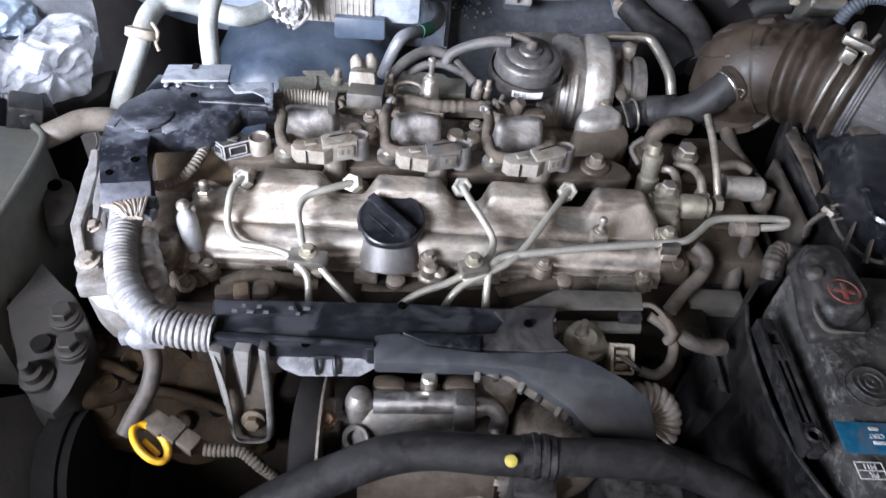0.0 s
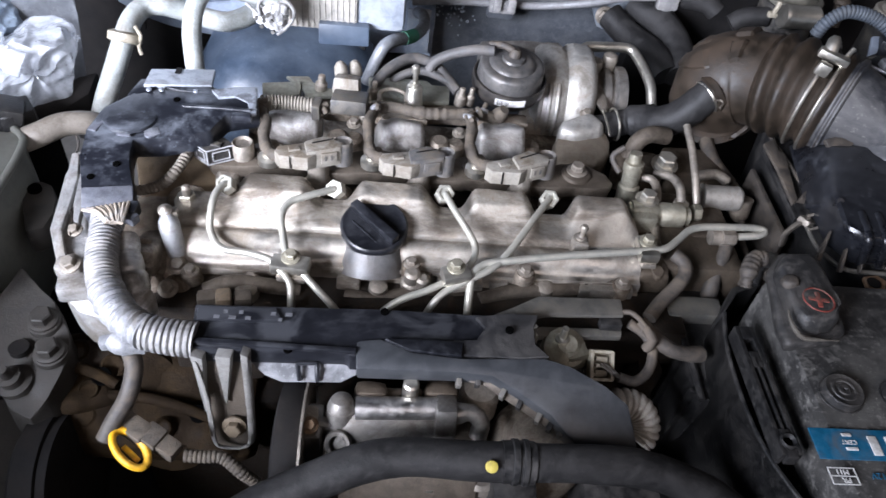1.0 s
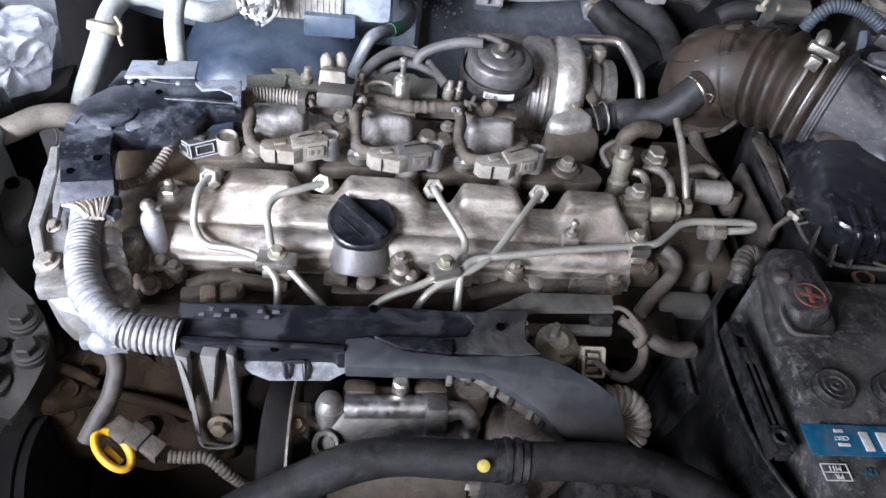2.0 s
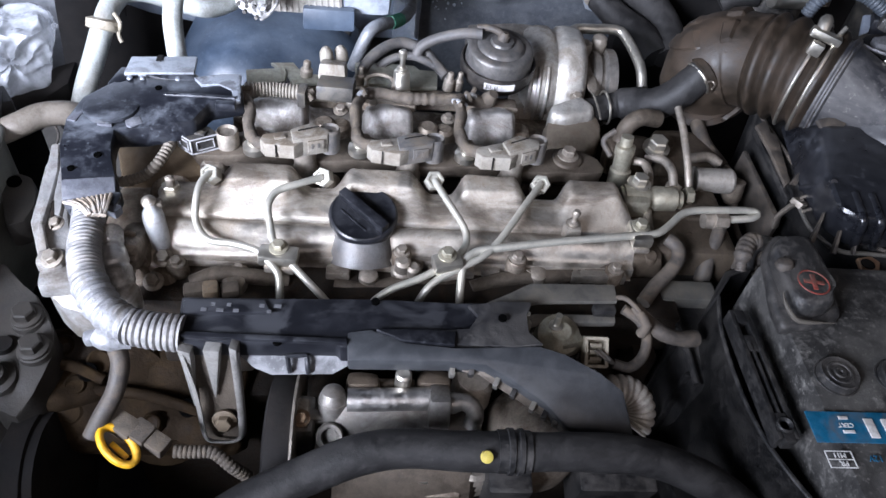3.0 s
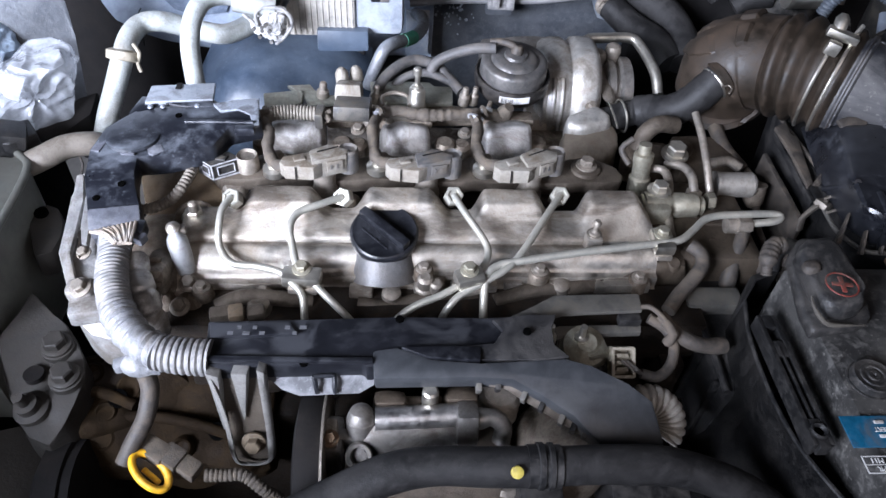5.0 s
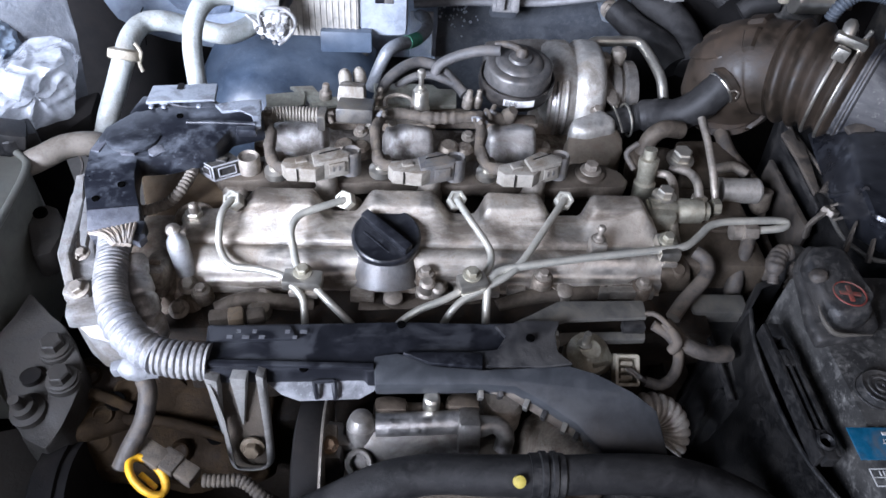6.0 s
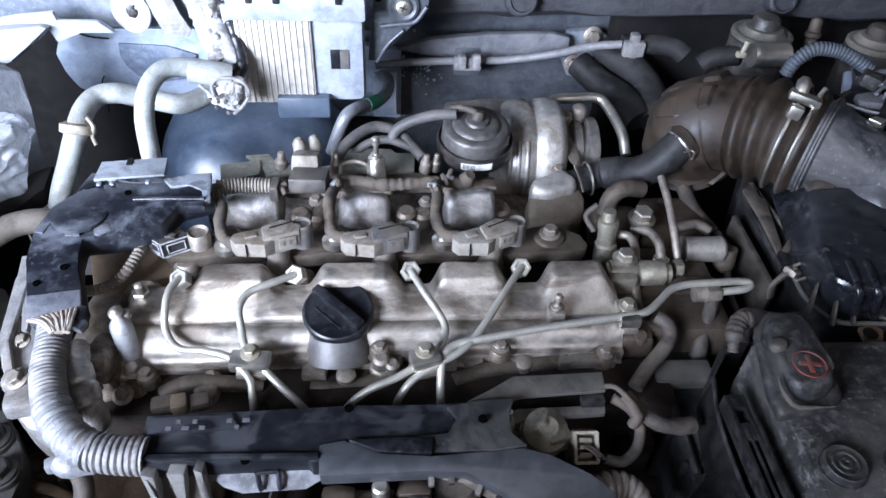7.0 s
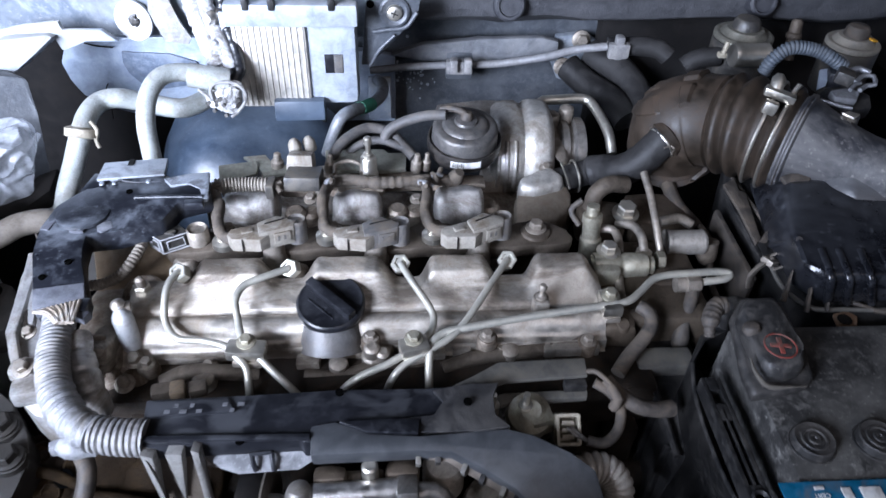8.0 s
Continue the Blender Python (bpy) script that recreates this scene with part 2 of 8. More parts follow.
def box(bm, centre, size, turn=(0, 0, 0), bevel=0.002, taper=1.0):
    m = pose(*centre, *turn) @ Matrix.Diagonal((*size, 1))
    made = bmesh.ops.create_cube(bm, size=1)["verts"]
    for v in made:
        if v.co.z > 0:
            v.co.x *= taper
            v.co.y *= taper
    bmesh.ops.transform(bm, matrix=m, verts=made)
    bmesh.ops.recalc_face_normals(bm, faces=list({f for v in made for f in v.link_faces}))
    soft(bm, made, bevel)
    return bm


def prism(bm, outline, down, bevel=0.002, grow=0.0):
    """A plate: an outline of corners, thickened by the way down."""
    pts = [V(p) for p in outline]
    d = V(down)
    mid = sum(pts, V((0, 0, 0))) / len(pts)
    top = [bm.verts.new(p) for p in pts]
    low = [bm.verts.new(p + d + (p - mid) * grow) for p in pts]
    bm.faces.new(top)
    bm.faces.new(low[::-1])
    n = len(pts)
    for i in range(n):
        bm.faces.new((top[i], low[i], low[(i + 1) % n], top[(i + 1) % n]))
    bmesh.ops.recalc_face_normals(bm, faces=list({f for v in top + low for f in v.link_faces}))
    soft(bm, top + low, bevel)
    return bm


def axes(axis):
    return V(axis).normalized().to_track_quat("Z", "Y").to_matrix().to_4x4()


def lathe(bm, base, axis, profile, seg=32):
    """Turned shape: profile of (height, radius) along the axis from base."""
    m = Matrix.Translation(base) @ axes(axis)
    rings = []
    for h, r in profile:
        rings.append([bm.verts.new(m @ V((r * math.cos(2 * math.pi * k / seg), r * math.sin(2 * math.pi * k / seg), h))) for k in range(seg)])
    for a, c in zip(rings, rings[1:]):
        for k in range(seg):
            bm.faces.new((a[k], a[(k + 1) % seg], c[(k + 1) % seg], c[k]))
    bm.faces.new(rings[0][::-1])
    bm.faces.new(rings[-1])
    return bm


def curve(points, step=0.004):
    """Points of a smooth line through the given ones."""
    p = [V(q) for q in points]
    p = [p[0] * 2 - p[1]] + p + [p[-1] * 2 - p[-2]]
    out = []
    for a, c, d, e in zip(p, p[1:], p[2:], p[3:]):
        n = max(2, int((d - c).length / step))
        for k in range(n):
            t = k / n
            out.append(0.5 * (2 * c + (d - a) * t + (2 * a - 5 * c + 4 * d - e) * t * t + (3 * c - a - 3 * d + e) * t ** 3))
    return out + [p[-2]]


def tube(bm, points, radius, seg=14, step=0.004, flat=1.0):
    """A round bar along a smooth line; radius is a number or a function of the length run."""
    line = curve(points, step)
    rings, run, side = [], 0.0, None
    for i, c in enumerate(line):
        way = (line[min(i + 1, len(line) - 1)] - line[max(i - 1, 0)]).normalized()
        if side is None:
            side = way.orthogonal().normalized()
        side = (side - way * side.dot(way)).normalized()
        other = way.cross(side)
        run += (c - line[i - 1]).length if i else 0
        r = radius(run) if callable(radius) else radius
        rings.append([bm.verts.new(c + (side * math.cos(2 * math.pi * k / seg) + other * flat * math.sin(2 * math.pi * k / seg)) * r) for k in range(seg)])
    for a, c in zip(rings, rings[1:]):
        for k in range(seg):
            bm.faces.new((a[k], a[(k + 1) % seg], c[(k + 1) % seg], c[k]))
    bm.faces.new(rings[0][::-1])
    bm.faces.new(rings[-1])
    return bm


def ribs(r, depth, pitch, power=2):
    return lambda s: r - depth * (0.5 + 0.5 * math.cos(2 * math.pi * s / pitch)) ** power


def cast(bm, amount=0.0012, cuts=3, size=45.0, smooth=2):
    """Makes a shape read as a rough casting: finer faces, softened and uneven."""
    bmesh.ops.subdivide_edges(bm, edges=[e for e in bm.edges if e.calc_length() > 0.006], cuts=cuts, use_grid_fill=True)
    for _ in range(smooth):
        bmesh.ops.smooth_vert(bm, verts=bm.verts, factor=0.4, use_axis_x=True, use_axis_y=True, use_axis_z=True)
    bm.normal_update()
    for v in bm.verts:
        n = noise.noise(v.co * size) + 0.5 * noise.noise(v.co * size * 2.3)
        v.co += v.normal * amount * n
    return bm


def B():
    return bmesh.new()


def crumple(name, c, radii, seed, material, label, category, planes=46, fine=1.0, pleat=0.0):
    """A crumpled film: facets that meet in folds; pleat draws it together in folds round one end."""
    r = random.Random(seed)
    cuts = []
    for k in range(planes):
        n = V((r.gauss(0, 1), r.gauss(0, 1), r.gauss(0, 1))).normalized()
        cuts.append((n, r.uniform(0.72, 0.98)))
    bm = B()
    bmesh.ops.create_icosphere(bm, subdivisions=6, radius=1.0)
    for v in bm.verts:
        d = v.co.normalized()
        e = (d + 0.22 * V((noise.noise(d * 2.6), noise.noise(d * 2.6 + V((9, 0, 0))), noise.noise(d * 2.6 + V((0, 9, 0)))))).normalized()
        s = min(h / max(0.05, n.dot(e)) for n, h in cuts)
        s = min(s, 1.25) * (1 + 0.10 * noise.noise(d * 1.8)) - fine * (0.11 * abs(noise.noise(d * 2.4)) + 0.06 * abs(noise.noise(d * 5.5 + V((3, 0, 0)))) + 0.012 * abs(noise.noise(d * 12.0)))
        if pleat:
            g = math.atan2(d.z, d.x + 0.3 * d.y)
            s -= pleat * abs(math.sin(3.5 * g + 2.2 * noise.noise(d * 1.5))) * ease(-0.6, 0.9, -d.y)
        v.co = V(c) + V((d.x * radii[0], d.y * radii[1], d.z * radii[2])) * s
    return solid(name, bm, material, label, category)


def lumpy(r, seed):
    return lambda s: r + r * 0.22 * noise.noise(V((s * 90, seed, 0))) + r * 0.14 * noise.noise(V((s * 260, seed, 3)))


def hexagon(bm, at, axis, r, h):
    lathe(bm, at, axis, ((0, r), (h * 0.85, r), (h, r * 0.86)), 6)
    return bm


def bolt(at, r=0.006, axis=(0, 0, 1), material=None, parent=None, label="grey steel flange bolt with a hexagon head", washer=1.5):
    """A flange bolt: washer and head. With a parent it is a part of that thing."""
    material = material or STEEL_DULL
    a = V(axis).normalized()
    bm = B()
    lathe(bm, at, axis, ((0, r * washer), (r * 0.25, r * washer), (r * 0.4, r * 1.1)), 20)
    hexagon(bm, V(at) + a * r * 0.4, axis, r, r * 0.9)
    if parent:
        return part("bolt", bm, material, parent, angle=25)
    return solid("bolt", bm, material, label, "bolt")


def words(text, at, size, turn, material, parent, name="lettering", label=""):
    c = bpy.data.curves.new(name, "FONT")
    c.body, c.size, c.align_x, c.align_y, c.extrude = text, size, "CENTER", "CENTER", 0.0003
    ob = bpy.data.objects.new(name, c)
    scene.collection.objects.link(ob)
    data = bpy.data.meshes.new_from_object(ob)
    bpy.data.objects.remove(ob)
    data.materials.append(material)
    made = new(name, data)
    made.parent = parent
    made.matrix_basis = pose(*(V(at) - origin(parent)), *turn)
    return tagged(made, label)


# ---- setting: a workshop out of view, added to close the place ----
def wall(name, centre, size, material, label, category="wall"):
    return solid(name, box(B(), centre, size, bevel=0.01), material, label, category, kind="structure")


wall("ground", (0, 0, -0.05), (60, 60, 0.1), CONCRETE, "dusty grey concrete workshop floor under the car", "ground")
wall("wall_back", (0, 3.6, 1.6), (7.2, 0.2, 3.2), PLASTER, "plain grey plaster workshop back wall")
wall("wall_right", (3.5, 0, 1.6), (0.2, 7.0, 3.2), PLASTER, "plain grey plaster workshop side wall")
# unseen ceiling, kept dark so that the metal reflects contrast from overhead
wall("ceiling", (0, 0.3, 3.3), (7.4, 6.8, 0.2), mat("reflection_dark_ceiling", (0.05, 0.048, 0.045), 0.9, 0, 0.3, (0.03, 0.028, 0.026), scale=2.0), "plain unseen workshop ceiling, dark to give the metal reflections contrast", "ceiling")

# engine bay shell
FW_Y = 0.90
# out of view; added to keep lamp light off the lower front
wall("front_shade_panel", (0.05, -0.06, 0.800), (1.10, 0.20, 0.23), DARK, "unseen front cross panel, set to shade the bay's lower front")
# left wing is out of view; its height is set to shade the corner
wall("wing_left", (-0.52, 0.20, 0.76), (0.12, 0.72, 0.42), BODY_PALE, "unseen pale silver-blue painted front wing along the bay")
wall("wing_right", (0.76, 0.45, 0.76), (0.10, 1.10, 0.42), BODY_PALE, "unseen pale silver-blue painted front wing along the bay")
# undertray and inner panels: the deep bay's shade is in their dark colour
wall("bay_floor", (0.05, 0.48, 0.33), (1.30, 1.1, 0.04), DARK, "dark dirty undertray below the engine, deep shade in its colour", "floor")
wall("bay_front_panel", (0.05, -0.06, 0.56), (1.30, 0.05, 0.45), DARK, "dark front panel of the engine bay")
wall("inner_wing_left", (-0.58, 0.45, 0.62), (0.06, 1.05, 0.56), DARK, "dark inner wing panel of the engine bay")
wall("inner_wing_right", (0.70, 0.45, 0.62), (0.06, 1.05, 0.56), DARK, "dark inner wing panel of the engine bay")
firewall = solid("firewall", box(B(), (0.255, FW_Y + 0.03, 0.65), (0.95, 0.05, 0.66), bevel=0.004), BODY_BLUE, "dusty blue-grey painted steel firewall behind the engine", "firewall", kind="structure")

# cowl over the firewall: padded on one side, painted flange on the other
bm = B()
prism(bm, [(0.02, 0.80, 1.02), (0.02, 0.815, 0.965), (0.02, 0.90, 0.925), (0.02, 0.96, 0.925), (0.02, 0.96, 1.12), (0.02, 0.84, 1.12)], (0.66, 0, 0), 0.012)
cast(bm, 0.007, 12, 13.0, 2)
padding = solid("cowl_padding", bm, PAD, "thick grey sound padding along the cowl above the firewall", "padding", kind="structure")
for p, r in (((0.1790, 0.8060, 0.9840), 0.0165), ((0.4740, 0.8000, 0.9920), 0.0150)):
    bm = B()
    lathe(bm, p, (0, -1, 0.3), ((-0.012, r * 1.15), (0.002, r * 1.1), (0.0045, r * 0.95), (0.0045, r * 0.80), (0.002, r * 0.72), (0.002, 0.002)), 30)
    part("fixing_plug", bm, mat("dark_fixing_plug", (0.024, 0.025, 0.030), 0.5, 0, 0.4, (0.07, 0.07, 0.075), scale=40), padding, "dark round fixing plug")
bm = B()
prism(bm, [(-0.60, 0.835, 1.10), (-0.60, 0.85, 0.925), (-0.60, 0.865, 0.918), (-0.60, 0.96, 0.918), (-0.60, 0.96, 1.10)], (0.62, 0, 0), 0.006)
cowl = solid("cowl_flange", bm, COWL, "pale silver-blue painted steel cowl flange", "cowl", kind="structure")
# shelf and wing rail take the paler paint for the lit folded lip
bm = B()
prism(bm, [(-0.4100, 0.8050, 0.9490), (-0.3730, 0.8050, 0.9570), (-0.3310, 0.8050, 0.9620), (-0.3290, 0.8050, 0.9520), (-0.2860, 0.8050, 0.9520), (-0.2720, 0.8100, 0.9360), (-0.3090, 0.8100, 0.9360), (-0.3340, 0.8000, 0.9290), (-0.3400, 0.8000, 0.9490), (-0.4110, 0.8000, 0.9420)], (0, 0.008, 0), 0.0025)
part("shelf", bm, BODY_PALE, cowl)
bm = B()
prism(bm, [(-0.3940, 0.7700, 0.9550), (-0.3420, 0.7900, 0.9540), (-0.3340, 0.7900, 0.9510), (-0.3530, 0.7750, 0.9370), (-0.3710, 0.7600, 0.9250), (-0.3980, 0.7450, 0.9170)], (0, 0.030, -0.006), 0.006)
part("wing_rail", bm, BODY_PALE, cowl)
bm = B()
prism(bm, [(-0.2360, 0.8340, 0.9840), (-0.2150, 0.8340, 0.9840), (-0.2050, 0.8340, 0.9490), (-0.1960, 0.8340, 0.9300), (-0.2010, 0.8340, 0.9210), (-0.2280, 0.8340, 0.9250), (-0.2340, 0.8340, 0.9450), (-0.2390, 0.8340, 0.9630)], (0, 0.003, 0), 0.0008)
part("rust_streak", cast(bm, 0.0008, 3, 90.0, 0), mat("rust_stained_paint", (0.25, 0.245, 0.24), 0.5, 0, 0.5, (0.42, 0.41, 0.39), scale=30, edge=(0.42, 0.66), stain=0.7, stain_col=(0.16, 0.115, 0.06), stretch=(1, 1, 0.5)), cowl, "rust-brown streak on the paint")


# dark panel put where the firewall's end lies in shade
wall("firewall_side", (0.52, 0.885, 0.66), (0.42, 0.03, 0.60), DARK, "end of the firewall behind the intake, its shade in the dark colour")
# paler than the firewall: light on this end is put into its paint
bm = B()
prism(bm, [(-0.3760, 0.8720, 0.8780), (-0.3680, 0.8720, 0.8960), (-0.3380, 0.8720, 0.9100), (-0.2680, 0.8720, 0.9130), (-0.1160, 0.8720, 0.9130), (0.0470, 0.8720, 0.8880), (0.0460, 0.8720, 0.7900), (-0.1240, 0.8720, 0.7910), (-0.2270, 0.8720, 0.7920), (-0.2920, 0.8720, 0.8010), (-0.3370, 0.8720, 0.8140), (-0.3610, 0.8720, 0.8310), (-0.3720, 0.8720, 0.8540)], (0, 0.012, 0), 0.004)
upper = solid("firewall_upper", cast(bm, 0.0012, 3, 30.0, 0), PALE_BLUE, "pale blue upper firewall panel, its lit tone in the colour", "firewall", kind="structure")
bm = B()
prism(bm, [(-0.2960, 0.8680, 0.8950), (-0.2380, 0.8680, 0.8920), (-0.2060, 0.8680, 0.8810), (-0.2180, 0.8680, 0.8490), (-0.2560, 0.8680, 0.8430), (-0.2820, 0.8680, 0.8510), (-0.2940, 0.8680, 0.8660), (-0.2980, 0.8680, 0.8800)], (0, 0.003, 0), 0.0008)
part("dark_blue_patch", bm, mat("darker_blue_paint", (0.10, 0.125, 0.17), 0.4, 0, 0.5, (0.26, 0.28, 0.31), scale=26, edge=(0.44, 0.66)), upper, "darker blue patch of paint")
for pts in (((-0.3240, 0.8680, 0.8510), (-0.3290, 0.8680, 0.8430), (-0.3280, 0.8680, 0.8310), (-0.3320, 0.8680, 0.7990)), ((-0.3380, 0.8680, 0.9070), (-0.3250, 0.8680, 0.9030), (-0.3050, 0.8680, 0.9010))):
    part("seam", tube(B(), pts, 0.0009, 6), DARK, upper, "thin dark sheet seam")
# recess box coloured near-black for the deep shade behind the hoses
wall("firewall_recess", (-0.42, 1.22, 0.63), (0.46, 0.02, 0.60), DARK, "deep recess of the firewall behind the hoses, shade in its dark colour")
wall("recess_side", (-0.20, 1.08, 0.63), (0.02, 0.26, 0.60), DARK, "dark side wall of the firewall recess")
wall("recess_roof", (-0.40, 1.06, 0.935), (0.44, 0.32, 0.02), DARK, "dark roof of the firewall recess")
bm = B()
prism(bm, [(-0.4322, 0.7200, 0.9501), (-0.3509, 0.7400, 0.9277), (-0.3414, 0.7200, 0.8961), (-0.3398, 0.6900, 0.8266), (-0.3831, 0.6800, 0.7520), (-0.4813, 0.6600, 0.7710)], (-0.03, 0.02, 0), 0.006)
solid("strut_panel", bm, BODY_BLUE, "blue-grey painted inner panel beside the bag", "panel", kind="structure")

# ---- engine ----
# block and head below the cover; dark colour stands in for the gaps' shade
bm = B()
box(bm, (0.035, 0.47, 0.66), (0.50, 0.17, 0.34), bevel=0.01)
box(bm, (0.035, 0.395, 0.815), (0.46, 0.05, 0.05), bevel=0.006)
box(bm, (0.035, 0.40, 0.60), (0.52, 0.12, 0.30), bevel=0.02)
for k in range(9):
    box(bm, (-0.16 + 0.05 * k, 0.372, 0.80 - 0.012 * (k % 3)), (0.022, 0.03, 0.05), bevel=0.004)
solid("engine_block", cast(bm, 0.002, 2), IRON, "grimy brown cast engine block and head, darkened for shade under the cover", "engine block")

# cylinder head cover: one casting whose section swells into four pads between the injectors
cover = thing("cylinder_head_cover", (0.02, 0.43, 0.83), "stained cast aluminium cylinder head cover on the engine", "engine cover")
x0, x1 = -0.182, 0.226
PADS = ((-0.120, -0.078, -0.144, -0.056), (-0.022, 0.026, -0.040, 0.048), (0.078, 0.120, 0.064, 0.136), (0.172, 0.211, 0.158, 0.228))
PLAIN = ((0.478, 0.832), (0.478, 0.868), (0.4765, 0.8722), (0.470, 0.8730), (0.463, 0.8732), (0.457, 0.8730), (0.447, 0.8712), (0.4425, 0.8700), (0.4412, 0.8680), (0.4405, 0.8652), (0.4392, 0.8648), (0.4380, 0.8662), (0.4360, 0.8668), (0.4325, 0.8662), (0.4285, 0.8640), (0.4250, 0.8605), (0.4228, 0.8565), (0.4215, 0.8525), (0.4190, 0.8512), (0.4150, 0.8508), (0.4142, 0.8490), (0.4140, 0.8400), (0.4060, 0.8385), (0.4040, 0.8370), (0.4030, 0.8180))
RAISED = ((0.487, 0.832), (0.488, 0.884), (0.4865, 0.8885), (0.4835, 0.8897), (0.4680, 0.8890), (0.4655, 0.8872)) + ((0.4560, 0.8738),) + PLAIN[7:]


def ease(a, b, x):
    f = min(1.0, max(0.0, (x - a) / (b - a)))
    return f * f * (3 - 2 * f)


def cover_section(x):
    w = max(ease(c, a, x) * (1 - ease(b, d, x)) for a, b, c, d in PADS)
    fat = 1 - ease(-0.12, -0.03, x)
    out = []
    for k, (p, q) in enumerate(zip(PLAIN, RAISED)):
        y, z = p[0] + (q[0] - p[0]) * w, p[1] + (q[1] - p[1]) * w
        if k > 13:
            y, z = y - 0.0055 * fat, z - 0.0045 * fat
        out.append((y, z))
    return out


bm = B()
steps = 150
rings = []
for i in range(steps + 1):
    x = x0 + (x1 - x0) * i / steps
    rings.append([bm.verts.new((x + 0.0002 * noise.noise(V((x, y, z)) * 90), y, z + 0.0005 * noise.noise(V((x, y, z)) * 70))) for y, z in cover_section(x)])
for a, c in zip(rings, rings[1:]):
    for k in range(len(a) - 1):
        bm.faces.new((a[k], a[k + 1], c[k + 1], c[k]))
bm.faces.new(rings[0])
bm.faces.new(rings[-1][::-1])
part("shell", bm, ALU, cover, angle=50)
bm = B()
prism(bm, [(x0 + 0.004, y, z) for y, z in ((0.430, 0.812), (0.430, 0.842), (0.400, 0.836), (0.396, 0.829), (0.384, 0.826), (0.384, 0.812))], (x1 - x0 - 0.008, 0, 0), 0.003)
cast(bm, 0.0016, 8, 60.0, 1)
part("skirt", bm, mat("stained_cover_skirt", (0.15, 0.115, 0.085), 0.42, 0.8, 0.75, (0.045, 0.031, 0.020), scale=26, settle=0.1), cover, "brown-stained lower skirt")
# scalloped recesses' walls and the well between the pads, near-black for gap shade
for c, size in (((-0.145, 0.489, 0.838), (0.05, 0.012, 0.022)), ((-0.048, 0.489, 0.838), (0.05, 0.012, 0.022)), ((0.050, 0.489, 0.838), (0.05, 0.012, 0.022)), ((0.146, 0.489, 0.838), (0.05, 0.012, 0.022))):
    part("injector_well", box(B(), c, size, (0, 0, 0), 0.003), IRON, cover, "dark well round an injector, gap shade in its colour")
# posts with flange bolts along the front edge
for px, py, pz, r, h in ((-0.1595, 0.4020, 0.8290, 0.0085, 0.022), (-0.1105, 0.4000, 0.8270, 0.0085, 0.020), (0.0226, 0.4180, 0.8330, 0.0082, 0.026), (0.0345, 0.4150, 0.8330, 0.0070, 0.018), (0.1216, 0.4165, 0.8250, 0.0088, 0.034), (0.1372, 0.4150, 0.8330, 0.0075, 0.016), (0.2090, 0.4140, 0.8330, 0.0085, 0.020)):
    bm = B()
    lathe(bm, (px, py, pz), (0, -0.05, 1), ((0, r * 1.12), (h * 0.5, r * 1.05), (h - 0.0015, r), (h, r * 0.88)), 20)
    boss = part("boss", bm, ALU_DIRTY, cover)
    if h > 0.019:
        bolt((px, py - 0.0015, pz + h), 0.0046, (0, -0.05, 1), STEEL_DULL, cover)
# tall post for the stud, with a cast dimple
bm = B()
box(bm, (0.1690, 0.4370, 0.8620), (0.0150, 0.0150, 0.0370), (-3, 0, 0), 0.0035)
part("stud_post", cast(bm, 0.0006, 2, 90.0, 1), ALU, cover)
bm = B()
lathe(bm, (0.1690, 0.4390, 0.8795), (0, -0.03, 1), ((0, 0.0068), (0.0012, 0.0066), (0.0014, 0.0052), (0.0036, 0.0050), (0.0040, 0.0034), (0.0052, 0.0022), (0.0105, 0.0022), (0.0115, 0.0034), (0.0140, 0.0038), (0.0165, 0.0024)), 14)
part("stud", bm, STEEL_DULL, cover, "threaded stud with a ball end")

# cast webs and the bright ledge under the last pad
for c, size in (((0.1985, 0.4120, 0.8435), (0.042, 0.010, 0.012)), ((0.1755, 0.4120, 0.8430), (0.010, 0.012, 0.012)), ((0.066, 0.4120, 0.8420), (0.040, 0.010, 0.010)), ((-0.030, 0.4060, 0.8400), (0.020, 0.012, 0.014)), ((0.100, 0.4135, 0.8430), (0.016, 0.008, 0.010))):
    part("web", box(B(), c, size, (0, 0, 0), 0.0025), ALU, cover)
# worn casting lines on the pads
for xa, xb in ((-0.112, -0.086), (0.090, 0.112), (0.186, 0.203)):
    bm = B()
    box(bm, ((xa + xb) / 2, 0.4700, 0.8884), (xb - xa, 0.0012, 0.0012), (0, 0, 1), 0.0004)
    part("casting_line", bm, ALU, cover)

# end housing of the camshafts
bm = B()
box(bm, (-0.203, 0.445, 0.832), (0.046, 0.090, 0.056), bevel=0.012)
lathe(bm, (-0.1770, 0.4720, 0.8620), (0, -0.3, 1), ((-0.02, 0.019), (0.002, 0.018), (0.005, 0.014)), 24)
lathe(bm, (-0.1850, 0.4130, 0.8380), (0, -0.8, 0.8), ((-0.02, 0.020), (0.006, 0.018), (0.011, 0.010)), 22)
lathe(bm, (-0.1720, 0.3930, 0.8320), (0, -0.8, 0.7), ((-0.02, 0.017), (0.006, 0.015), (0.010, 0.008)), 22)
lathe(bm, (-0.1920, 0.3960, 0.8360), (0, -0.6, 0.9), ((-0.02, 0.013), (0.006, 0.012), (0.010, 0.007)), 20)
part("end_housing", cast(bm, 0.0018, 2), ALU_DIRTY, cover)
for p in ((-0.1710, 0.4070, 0.8500), (-0.1760, 0.3880, 0.8420)):
    bolt(p, 0.0055, (0, -0.4, 1), STEEL_DULL, cover)

# oil filler cap on its neck, leaning forward with the engine
LEAN_AXIS = V((0.0, -0.20, 1.0)).normalized()
